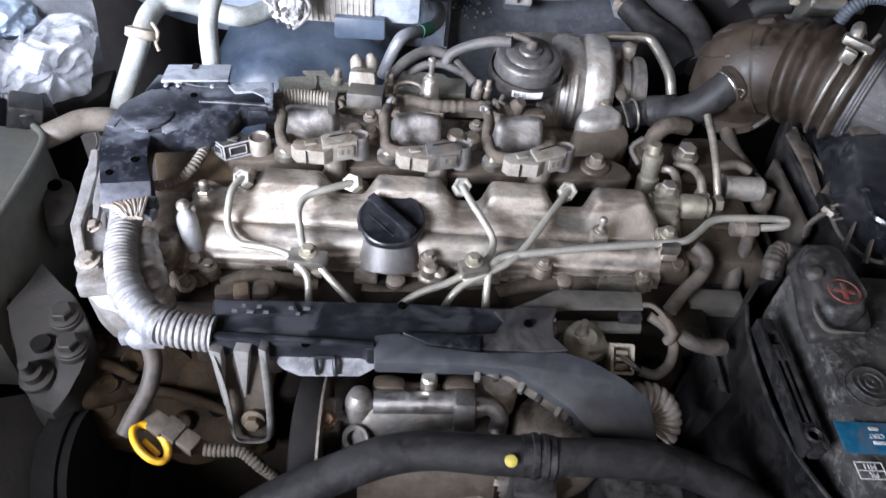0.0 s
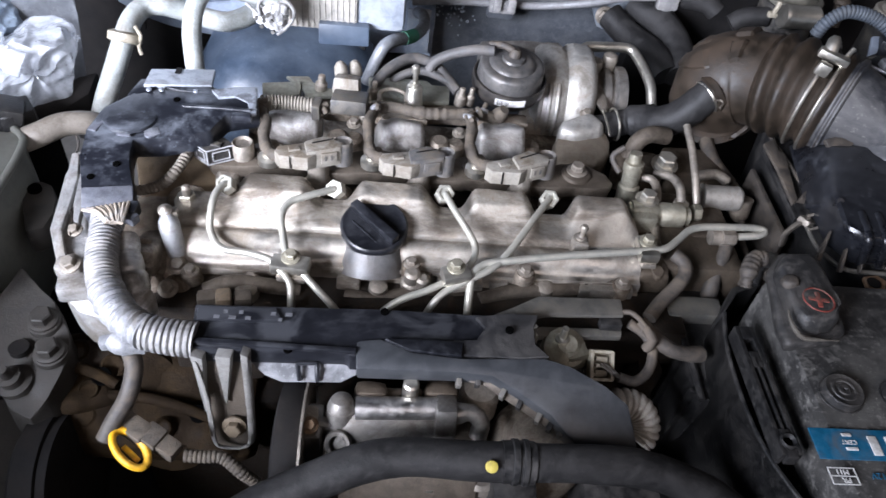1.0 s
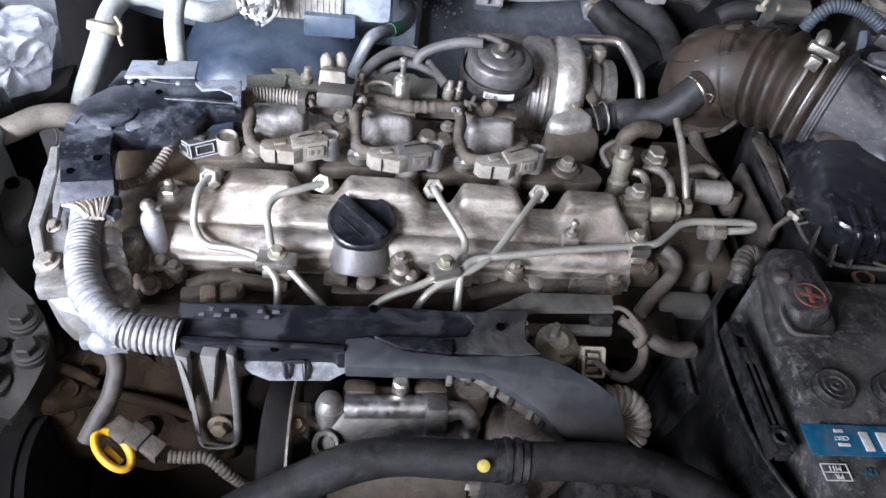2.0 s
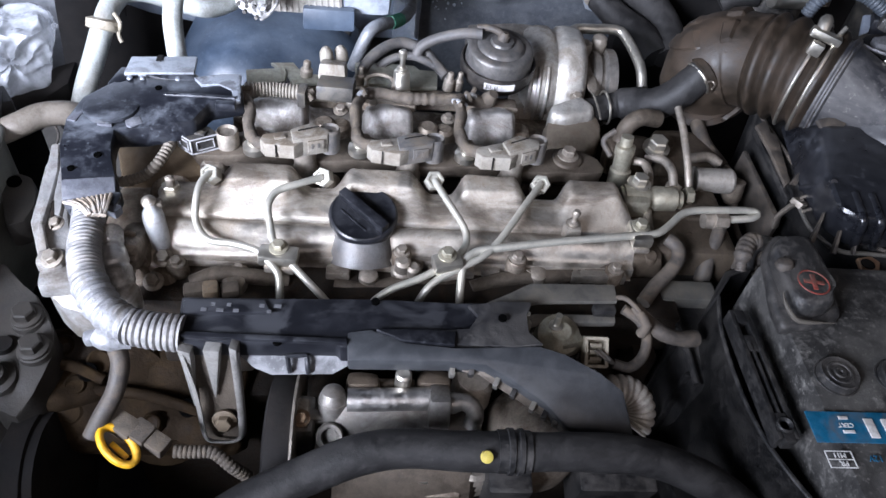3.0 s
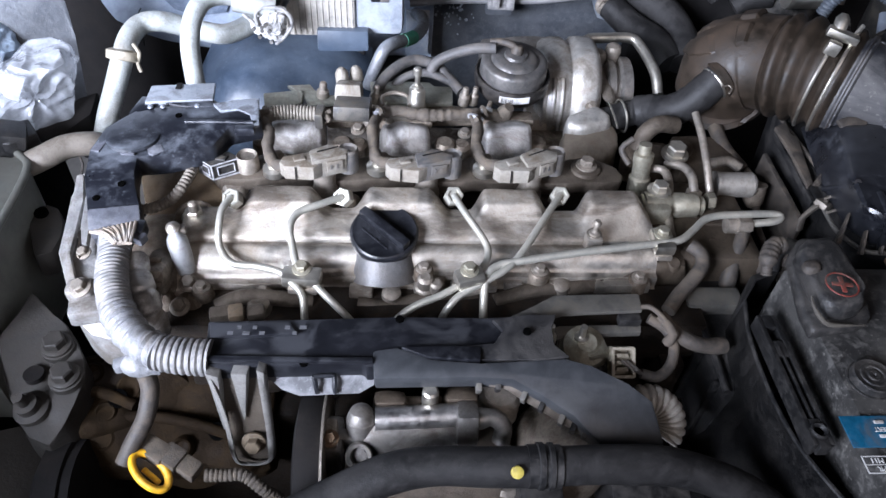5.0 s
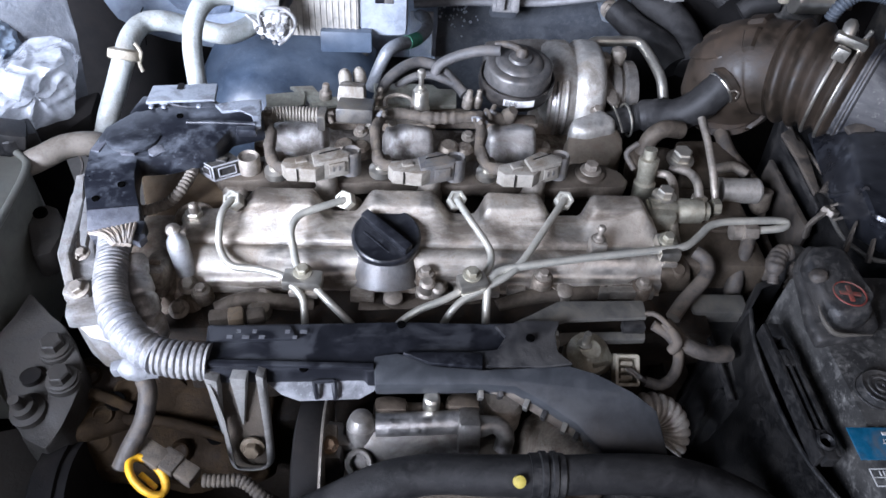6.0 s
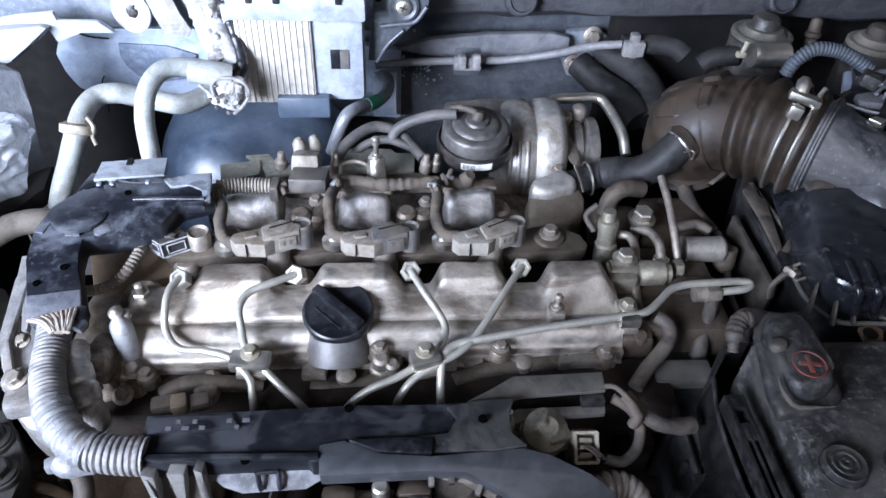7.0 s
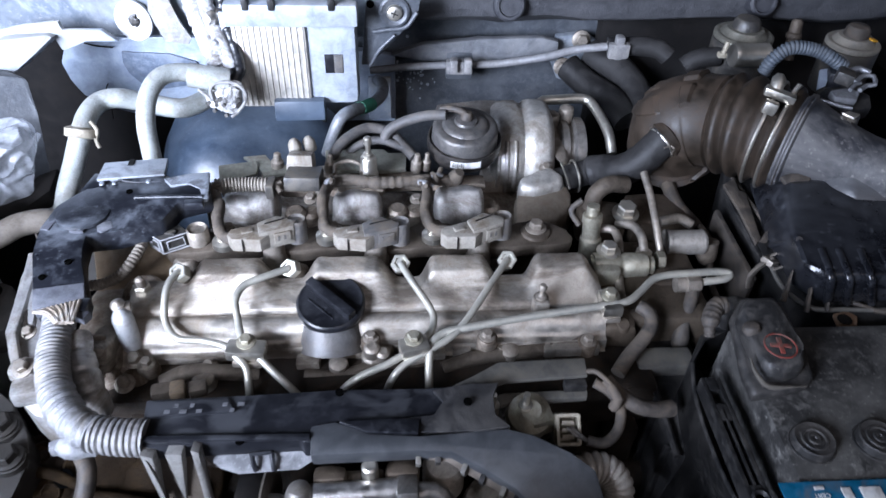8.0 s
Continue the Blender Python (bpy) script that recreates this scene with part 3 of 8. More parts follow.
cap_at = V((-0.0109, 0.4413, 0.8790)) - LEAN_AXIS * 0.012
bm = B()
neck = V((0.0, 0.62, 1.0)).normalized()
lathe(bm, cap_at - neck * 0.035, neck, ((0, 0.0292), (0.008, 0.0284), (0.018, 0.0270), (0.026, 0.0255)), 48)
part("filler_neck", bm, mat("grey_neck_paint", (0.092, 0.091, 0.092), 0.38, 0.2, 0.3, (0.14, 0.115, 0.09), scale=30, edge=(0.4, 0.75), grit=0.5), cover, "smooth grey filler neck")
cap = thing("oil_filler_cap", cap_at, "black ribbed plastic oil filler cap on its neck", "oil cap")
bm = B()
lathe(bm, cap_at, LEAN_AXIS, ((-0.004, 0.0255), (0.001, 0.0265), (0.004, 0.0290), (0.0095, 0.0293), (0.0120, 0.0280), (0.0126, 0.0268), (0.0118, 0.0240), (0.0115, 0.002)), 56)
part("disc", bm, BLACK, cap)
bm = B()
box(bm, (0, 0, 0.0155), (0.052, 0.0085, 0.0095), (0, 0, -43), 0.0016)
bmesh.ops.transform(bm, matrix=Matrix.Translation(cap_at) @ axes(LEAN_AXIS), verts=bm.verts)
part("grip", bm, BLACK, cap)
for k in range(2):
    bm = B()
    box(bm, (0.008 - 0.016 * k, 0.008 - 0.016 * k, 0.0118), (0.030, 0.0012, 0.0012), (0, 0, -43), 0.0003)
    bmesh.ops.transform(bm, matrix=Matrix.Translation(cap_at) @ axes(LEAN_AXIS), verts=bm.verts)
    part("embossed_mark", bm, BLACK, cap)

# timing cover at the engine's end
timing = thing("timing_cover", (-0.26, 0.43, 0.80), "pale cast aluminium timing cover with bolted rim", "timing cover")
TIMING = mat("pale_timing_casting", (0.50, 0.495, 0.49), 0.40, 0.7, 0.5, (0.20, 0.165, 0.125), scale=26, settle=0.1, edge=(0.44, 0.70), bump=0.5, grit=0.9, stain=0.6, stain_col=(0.10, 0.075, 0.05))
bm = B()
prism(bm, [(-0.2840, 0.5210, 0.8720), (-0.2850, 0.4880, 0.8710), (-0.2810, 0.4550, 0.8670), (-0.2790, 0.4290, 0.8630), (-0.2660, 0.4010, 0.8570), (-0.2540, 0.3750, 0.8500), (-0.2350, 0.3750, 0.8500), (-0.2450, 0.4250, 0.8660), (-0.2680, 0.5150, 0.8740)], (0.002, 0, -0.05), 0.003)
part("casting", bm, TIMING, timing)
bm = B()
prism(bm, [(-0.2570, 0.3880, 0.8520), (-0.2530, 0.3730, 0.8420), (-0.2390, 0.3620, 0.8380), (-0.2210, 0.3580, 0.8360), (-0.2020, 0.3610, 0.8360), (-0.2070, 0.3850, 0.8420), (-0.2390, 0.3900, 0.8500)], (0.002, 0, -0.04), 0.003)
part("lower_casting", bm, TIMING, timing)
for pts in ([(-0.2850, 0.5110, 0.8770), (-0.2790, 0.5120, 0.8770), (-0.2700, 0.4790, 0.8760), (-0.2670, 0.4450, 0.8720), (-0.2660, 0.4230, 0.8680), (-0.2550, 0.3970, 0.8620), (-0.2490, 0.3840, 0.8570), (-0.2550, 0.3820, 0.8560), (-0.2660, 0.4030, 0.8620), (-0.2750, 0.4240, 0.8670), (-0.2760, 0.4490, 0.8710), (-0.2800, 0.4820, 0.8750)], [(-0.2700, 0.4890, 0.8770), (-0.2630, 0.4850, 0.8770), (-0.2570, 0.4550, 0.8760), (-0.2540, 0.4300, 0.8710), (-0.2600, 0.4300, 0.8710), (-0.2640, 0.4520, 0.8750)]):
    part("rim", prism(B(), pts, (0.001, 0, -0.006), 0.0016), TIMING, timing)
part("slot", prism(B(), [(-0.2630, 0.4400, 0.8740), (-0.2620, 0.4440, 0.8740), (-0.2550, 0.4190, 0.8690), (-0.2570, 0.4170, 0.8690)], (0, 0, -0.004), 0.0), IRON, timing)
bm = B()
box(bm, (-0.2440, 0.3780, 0.8500), (0.026, 0.020, 0.016), (0, 0, 12), 0.004)
box(bm, (-0.2510, 0.3920, 0.8580), (0.020, 0.016, 0.012), (0, 0, 6), 0.003)
part("lug", cast(bm, 0.0008, 2, 80.0, 1), TIMING, timing)
for p, r in (((-0.2545, 0.4230, 0.8680), 0.0042), ((-0.2470, 0.3880, 0.8650), 0.0058)):
    bolt(p, r, (-0.2, -0.3, 1), STEEL_DULL, timing)
# bright curved end casting beside the conduit
bm = B()
tube(bm, [(-0.2070, 0.4080, 0.8800), (-0.2010, 0.3890, 0.8750), (-0.1950, 0.3740, 0.8660), (-0.1880, 0.3600, 0.8530), (-0.1870, 0.3590, 0.8450)], lambda s: 0.0098 + 0.0020 * ease(0.01, 0.04, s) - 0.0014 * (0.5 + 0.5 * math.cos(s * 2 * math.pi / 0.0165)) ** 8, 22, 0.0010)
part("end_casting", bm, BARE, timing, "bright ribbed end casting")
bm = B()
box(bm, (-0.1950, 0.4160, 0.8550), (0.022, 0.050, 0.026), (-20, 0, 0), 0.006)
for k in range(5):
    box(bm, V((-0.1990, 0.4120, 0.8720)).lerp(V((-0.1920, 0.3720, 0.8580)), k / 4), (0.018, 0.0022, 0.004), (-20, 0, 0), 0.0006)
part("web", cast(bm, 0.0012, 2, 60.0, 1), ALU_DIRTY, timing)

# ---- injection pipes ----
def pipe(points, r=0.0031, nut_axis=None, material=None):
    t = thing("fuel_pipe", points[-1], "bent zinc-plated steel fuel injection pipe", "fuel pipe", "injection pipes over the head cover")
    part("tube", tube(B(), points, r, 14), material or ZINC_PALE, t)
    if nut_axis:
        bm = B()
        a = V(nut_axis).normalized()
        c = V(points[0])
        lathe(bm, c - a * 0.007, a, ((0, 0.0086), (0.0080, 0.0086), (0.0092, 0.0076), (0.0092, 0.0056), (0.0076, 0.0050), (0.0076, 0.0030)), 6)
        part("union_nut", bm, ZINC_PALE, t, "zinc-plated hexagon union nut", angle=25)
        bm = B()
        lathe(bm, c - a * 0.026, a, ((0, 0.0066), (0.019, 0.0066)), 16)
        part("inlet_stub", bm, YOKE, t)
    return t


pipe([(-0.1401, 0.4660, 0.8920), (-0.1453, 0.4535, 0.8910), (-0.1470, 0.4392, 0.8840), (-0.1463, 0.4279, 0.8720), (-0.1346, 0.4129, 0.8680), (-0.1127, 0.4093, 0.8680), (-0.0942, 0.4030, 0.8680), (-0.0849, 0.3942, 0.8660), (-0.0764, 0.3865, 0.8600), (-0.0744, 0.3771, 0.8500), (-0.0746, 0.3696, 0.8300)], nut_axis=(-0.25, -0.45, 0.8))
pipe([(-0.0474, 0.4709, 0.8900), (-0.0666, 0.4598, 0.8910), (-0.0833, 0.4512, 0.8890), (-0.0888, 0.4382, 0.8850), (-0.0860, 0.4243, 0.8770), (-0.0811, 0.4085, 0.8700), (-0.0718, 0.3989, 0.8660), (-0.0547, 0.3837, 0.8580), (-0.0394, 0.3746, 0.8450), (-0.0284, 0.3695, 0.8300)], nut_axis=(-0.3, -0.6, 0.7))
pipe([(0.0488, 0.4716, 0.8930), (0.0586, 0.4521, 0.8890), (0.0713, 0.4318, 0.8820), (0.0756, 0.4206, 0.8780), (0.0725, 0.4075, 0.8750), (0.0597, 0.3941, 0.8720), (0.0369, 0.3818, 0.8660), (0.0167, 0.3759, 0.8600), (0.0022, 0.3714, 0.8500), (-0.0074, 0.3708, 0.8300)], nut_axis=(0.05, -0.6, 0.8))
pipe([(0.1436, 0.4775, 0.8900), (0.1260, 0.4499, 0.8870), (0.1048, 0.4182, 0.8800), (0.0899, 0.4014, 0.8760), (0.0697, 0.3898, 0.8720), (0.0507, 0.3809, 0.8660), (0.0400, 0.3736, 0.8560), (0.0327, 0.3733, 0.8300)], nut_axis=(-0.05, -0.6, 0.8))
pipe([(0.0702, 0.3667, 0.8450), (0.0703, 0.3809, 0.8640), (0.0725, 0.3928, 0.8730), (0.0821, 0.4041, 0.8760), (0.1067, 0.4092, 0.8780), (0.1658, 0.4209, 0.8780), (0.2195, 0.4307, 0.8770), (0.2440, 0.4353, 0.8770), (0.2598, 0.4474, 0.8780), (0.2723, 0.4586, 0.8800), (0.2872, 0.4632, 0.8810), (0.3112, 0.4651, 0.8810), (0.3343, 0.4674, 0.8800), (0.3441, 0.4670, 0.8790), (0.3458, 0.4645, 0.8780), (0.3410, 0.4614, 0.8770), (0.3305, 0.4602, 0.8760), (0.3075, 0.4599, 0.8730)], 0.0034)


def pipe_clamp(at, w, d, turn, h=0.011):
    t = thing("pipe_clamp", at, "zinc-plated pipe clamp bolted over two fuel pipes", "pipe clamp", "clamps on the fuel pipes")
    bm = B()
    box(bm, at, (w, d, h), (0, 0, turn), 0.003)
    part("block", bm, STEEL, t)
    bolt(V(at) + V((0, 0.004, h / 2)), 0.0052, (0, -0.1, 1), BRASS, t)
    bm = B()
    box(bm, V(at) + V((0.001, -0.004, -h / 2 - 0.002)), (w * 0.75, d * 0.8, 0.006), (0, 0, turn), 0.002)
    part("lower_block", bm, STEEL_DULL, t)


pipe_clamp((-0.0769, 0.3998, 0.8660), 0.032, 0.016, -4)
pipe_clamp((0.0585, 0.3922, 0.8740), 0.024, 0.016, 14)
pipe_clamp((0.2297, 0.4365, 0.8740), 0.018, 0.026, 0)
bm = B()
hexagon(bm, (0.3052, 0.4607, 0.8720), (1, 0, 0), 0.0085, 0.013)
lathe(bm, (0.2964, 0.4626, 0.8700), (1, 0, 0), ((0, 0.0075), (0.009, 0.0075)), 16)
solid("pipe_union", bm, STEEL_DULL, "dull steel hexagon union at the pipe's end", "pipe union")

# ---- injectors ----
PITCH = 0.0957


def injector(x, material, turn=0.0, dz=0.0, size=1.0, top=None):
    """One injector with its two-piece plug, leaning a little."""
    at = V((x, 0.505, 0.84))
    t = thing("injector", at, "diesel injector with a grey angular plug on top", "injector", "row of injectors")
    bm = B()
    lathe(bm, at, (0, 0, 1), ((0, 0.012), (0.030, 0.012), (0.034, 0.010), (0.055, 0.010)), 20)
    part("body", bm, STEEL_DULL, t)
    c = at + V((-0.006, -0.001, 0.062 + dz))
    m = pose(*c, -6, 0, turn) @ Matrix.Scale(size, 4)

    def put(name, bm, stuff, parent):
        bmesh.ops.transform(bm, matrix=m, verts=bm.verts)
        return part(name, bm, stuff, parent, angle=22)

    plug = put("plug", prism(B(), [(-0.031, -0.006, 0.003), (-0.029, 0.001, 0.004), (-0.006, 0.008, 0.005), (0.007, -0.009, 0.005), (-0.001, -0.016, 0.004), (-0.026, -0.013, 0.003)], (0, 0.001, -0.014), 0.0010), material, t)
    put("latch", box(B(), (-0.014, -0.003, 0.0046), (0.010, 0.006, 0.0024), (0, 0, 16), 0.0006), material, plug)
    put("seam", box(B(), (-0.0165, -0.0146, -0.003), (0.0009, 0.0016, 0.012), (0, 0, 6), 0.0), DARK, plug)
    socket = put("socket", prism(B(), [(-0.006, 0.005, 0.008), (0.010, 0.015, 0.009), (0.028, 0.0064, 0.009), (0.0265, -0.001, 0.0085), (0.006, -0.0098, 0.008), (-0.002, -0.0120, 0.007)], (0, 0.001, -0.019), 0.0010), top or material, t)
    put("seam", box(B(), (0.010, 0.006, 0.0092), (0.020, 0.0008, 0.0008), (0, 0, 28), 0.0), DARK, socket)
    clip = put("clip", box(B(), (0.0168, -0.0058, -0.0005), (0.0145, 0.0016, 0.0105), (0, 0, 23), 0.0005), top or material, socket)
    for dx in (-0.003, 0.002):
        put("slot", box(B(), (0.0171 + dx, -0.0067 + dx * 0.42, -0.0005), (0.0022, 0.0006, 0.0045), (0, 0, 23), 0.0), SLATE_PLUG, socket)
    put("shroud", lathe(B(), (0.0275, 0.010, -0.014), (0, 0, 1), ((0, 0.0092), (0.021, 0.0090), (0.0225, 0.0080), (0.0205, 0.0062)), 20), SLATE_PLUG, t)
    return t


injector(-0.0655, GREY_PLASTIC, 0)
injector(0.0265, GREY_PLASTIC, -5, -0.002, 1.0, SLATE_PLUG)
injector(0.1215, GREY_PLASTIC, 3)


def end_injector():
    """The first injector: a black square plug with pale moulded edges, open to the front."""
    at = V((-0.148, 0.510, 0.84))
    t = thing("injector", at, "diesel injector with a black square plug with pale worn edges", "injector", "row of injectors")
    part("body", lathe(B(), at, (0, 0, 1), ((0, 0.012), (0.024, 0.012), (0.028, 0.010), (0.030, 0.008)), 20), STEEL_DULL, t)
    a, c, d, e = V((-0.1780, 0.5170, 0.8930)), V((-0.1520, 0.5270, 0.8940)), V((-0.1410, 0.5170, 0.8940)), V((-0.1640, 0.5060, 0.8930))
    down = V((0.0004, -0.0006, -0.0150))
    plug = part("plug", prism(B(), [a, c, d, e], down, 0.0010), DARK_PLUG, t, angle=22)
    worn = mat("worn_plug_edge", (0.33, 0.33, 0.34), 0.4, 0, 0.4, (0.12, 0.11, 0.10), scale=60)
    for face in ((e, d, d + down, e + down), (a, e, e + down, a + down)):
        mid = sum(face, V((0, 0, 0))) / 4
        for k, s in enumerate((0.98, 0.58)):
            ring = [mid + (p - mid) * s + V((0, -0.0006 - 0.0005 * k, 0.0003)) for p in face]
            bm = B()
            for p, q in zip(ring, ring[1:] + ring[:1]):
                tube(bm, [p, q], 0.0007 - 0.0001 * k, 6, 0.01)
            part("worn_edge", bm, worn, plug)
    part("latch", box(B(), (a + c + d + e) / 4 + V((0, 0, 0.0006)), (0.014, 0.006, 0.0026), (0, 0, -14), 0.0008), DARK_PLUG, plug)
    part("shroud", lathe(B(), V((-0.1350, 0.5210, 0.8940)) - V((0, 0, 0.0205)), (0, 0, 1), ((0, 0.0100), (0.020, 0.0098), (0.0215, 0.0088), (0.0195, 0.0066)), 22), STEEL_DULL, t, "round steel shroud")
    return t


end_injector()


def injector_clamp(x):
    at = V((x, 0.530, 0.868))
    t = thing("injector_clamp", at, "grimy brown steel injector clamp with a bolt", "clamp", "row of injector clamps")
    bm = B()
    z = 0.882
    prism(bm, [(x - 0.060, 0.520, z - 0.006), (x - 0.052, 0.5075, z - 0.005), (x - 0.027, 0.5055, z - 0.003), (x - 0.008, 0.5060, z - 0.001), (x + 0.014, 0.5070, z - 0.001), (x + 0.031, 0.5110, z - 0.003), (x + 0.0355, 0.5200, z - 0.004), (x + 0.031, 0.5300, z - 0.002), (x + 0.014, 0.5400, z), (x - 0.014, 0.5410, z), (x - 0.030, 0.5330, z - 0.002), (x - 0.044, 0.5290, z - 0.005)], (0, 0.001, -0.0150), 0.0028)
    cast(bm, 0.0007, 2, 80.0, 1)
    part("yoke", bm, YOKE, t, angle=45)
    bm = B()
    lathe(bm, (x, 0.5275, z - 0.004), (0, 0, 1), ((0, 0.0150), (0.0040, 0.0140), (0.0052, 0.0120), (0.0054, 0.0100)), 28)
    part("bolt_seat", bm, YOKE, t)
    bolt((x, 0.5275, z + 0.0012), 0.0066, (0, 0, 1), STEEL_DULL, t)

for k in range(4):
    injector_clamp(0.1775 - PITCH * k)

# ---- intake manifold behind the injectors ----
manifold = thing("intake_manifold", (0.03, 0.59, 0.80), "dusty cast aluminium intake manifold with short runners", "intake manifold")
bm = B()
box(bm, (0.035, 0.60, 0.805), (0.36, 0.10, 0.07), bevel=0.012)
part("plenum", bm, ALU_DIRTY, manifold)


def runner(at, width, tilt=-30.0):
    """A cast runner: a rounded port that slopes forward, with a lip over it."""
    bm = B()
    box(bm, at, (width, 0.046, 0.044), (tilt, 0, 0), 0.0135)
    cast(bm, 0.0016, 3, 60.0, 3)
    part("runner", bm, BARE, manifold, "bright bare aluminium runner", angle=60)
    bm = B()
    box(bm, V(at) + V((0, 0.016, 0.0165)), (width * 1.10, 0.022, 0.010), (-8, 0, 0), 0.004)
    cast(bm, 0.0010, 2, 70.0, 1)
    part("runner_lip", bm, ALU_DIRTY, manifold)


runner((-0.0970, 0.5810, 0.8660), 0.054)
runner((0.0070, 0.5790, 0.8660), 0.050)
runner((0.1090, 0.5860, 0.8660), 0.050)
for p, r in (((-0.0540, 0.5810, 0.8680), 0.0115), ((-0.0390, 0.5850, 0.8640), 0.0105), ((0.0470, 0.5830, 0.8680), 0.0115), ((0.0640, 0.5860, 0.8640), 0.0105), ((0.1400, 0.5930, 0.8640), 0.012), ((-0.1330, 0.5900, 0.8640), 0.011)):
    bm = B()
    lathe(bm, V(p) + V((0, 0, -0.045)), (0, -0.12, 1), ((0, r * 1.1), (0.038, r), (0.046, r * 0.9), (0.049, r * 0.6)), 22)
    part("post", bm, ALU_DIRTY, manifold)
for p in ((-0.0390, 0.5810, 0.8800), (0.0660, 0.5810, 0.8780), (-0.0080, 0.5850, 0.8840)):
    bolt(p, 0.0046, (0, -0.2, 1), STEEL_DULL, manifold)
ZINC = mat("greenish_zinc_plate", (0.27, 0.275, 0.235), 0.40, 0.6, 0.5, (0.15, 0.125, 0.09), scale=40, edge=(0.42, 0.70), grit=0.6)
bm = B()
prism(bm, [(-0.1350, 0.6260, 0.8900), (-0.0980, 0.6340, 0.8900), (-0.0960, 0.6280, 0.8880), (-0.0970, 0.6190, 0.8840), (-0.1320, 0.6070, 0.8820)], (0.001, 0.004, -0.004), 0.0010)
part("end_fin", bm, ZINC, manifold, "greenish zinc-plated fin")
bm = B()
prism(bm, [(-0.1140, 0.6480, 0.8860), (-0.0910, 0.6510, 0.8860), (-0.0850, 0.6420, 0.8850), (-0.0730, 0.6340, 0.8850), (-0.0590, 0.6330, 0.8850), (-0.0580, 0.6200, 0.8850), (-0.0880, 0.6150, 0.8850), (-0.0960, 0.6310, 0.8860)], (0, 0, -0.004), 0.0010)
part("rear_fin", bm, ZINC, manifold, "greenish zinc-plated fin")
bm = B()
prism(bm, [(-0.0290, 0.6560, 0.8880), (0.0110, 0.6580, 0.8880), (0.0330, 0.6570, 0.8880), (0.0380, 0.6500, 0.8880), (0.0570, 0.6500, 0.8880), (0.0560, 0.6240, 0.8860), (0.0320, 0.6210, 0.8860), (-0.0130, 0.6230, 0.8860), (-0.0270, 0.6320, 0.8860)], (0, 0, -0.005), 0.0012)
part("top_plate", bm, ZINC, manifold, "greenish zinc-plated top plate")
bm = B()
prism(bm, [(-0.0930, 0.6260, 0.8800), (-0.0250, 0.6410, 0.8800), (-0.0130, 0.6300, 0.8800), (0.0680, 0.6270, 0.8800), (0.0850, 0.6110, 0.8760), (-0.0690, 0.6010, 0.8760)], (0, 0, -0.010), 0.002)
part("bed", cast(bm, 0.0012, 4, 60.0, 1), ALU_DIRTY, manifold)

# ring, posts and small studs on the plate
bm = B()
tube(bm, [(-0.0153, 0.5985, 0.8970), (-0.0149, 0.6145, 0.8970), (-0.0027, 0.6221, 0.8970), (0.0100, 0.6155, 0.8970), (0.0115, 0.5997, 0.8970)], 0.0022, 10)
part("wire_loop", bm, STEEL_DULL, manifold)
bm = B()
lathe(bm, (0.0186, 0.6060, 0.8900), (0, 0, 1), ((0, 0.0095), (0.004, 0.0095), (0.006, 0.0086), (0.022, 0.0080), (0.0235, 0.0070), (0.024, 0.0052), (0.027, 0.0050), (0.0275, 0.0026), (0.038, 0.0026), (0.0385, 0.0040), (0.0445, 0.0040), (0.046, 0.0025)), 20)

part("glow_post", bm, STEEL, manifold, "bright steel post with a stud")
for p, s in (((-0.0220, 0.6218, 0.8930), 0.006), ((-0.0759, 0.6302, 0.8900), 0.008), ((0.0670, 0.6192, 0.8950), 0.007), ((0.0772, 0.6235, 0.8930), 0.006), ((-0.0295, 0.5882, 0.8850), 0.006)):
    bm = B()
    lathe(bm, p, (0.1, 0, 1), ((-0.008, s * 0.8), (0.002, s * 0.8), (0.004, s * 0.5), (0.011, s * 0.45), (0.012, s * 0.3)), 14)
    part("stud", bm, STEEL_DULL, manifold)

# wiring harness across the manifold
harness = thing("wiring_harness", (-0.0199, 0.5773, 0.9000), "dusty brown tape-wrapped wiring harness over the manifold", "wiring harness")
bm = B()
tube(bm, [(-0.1260, 0.5699, 0.9050), (-0.1005, 0.5758, 0.9030), (-0.0765, 0.5763, 0.9020)], ribs(0.0074, 0.0013, 0.0031), 14, 0.0006)
part("ribbed_sleeve", bm, mat("tan_ribbed_sleeve", (0.20, 0.18, 0.15), 0.5, 0, 0.5, (0.13, 0.10, 0.075), scale=50), harness, "dusty ribbed plastic sleeve")
bm = B()
tube(bm, [(-0.0763, 0.5745, 0.9020), (-0.0363, 0.5792, 0.8980), (-0.0038, 0.5887, 0.8980), (0.0295, 0.5844, 0.8970), (0.0857, 0.5917, 0.8950), (0.1007, 0.5928, 0.8900)], lumpy(0.0058, 5), 14, 0.0015)
part("trunk", bm, HARNESS, harness)
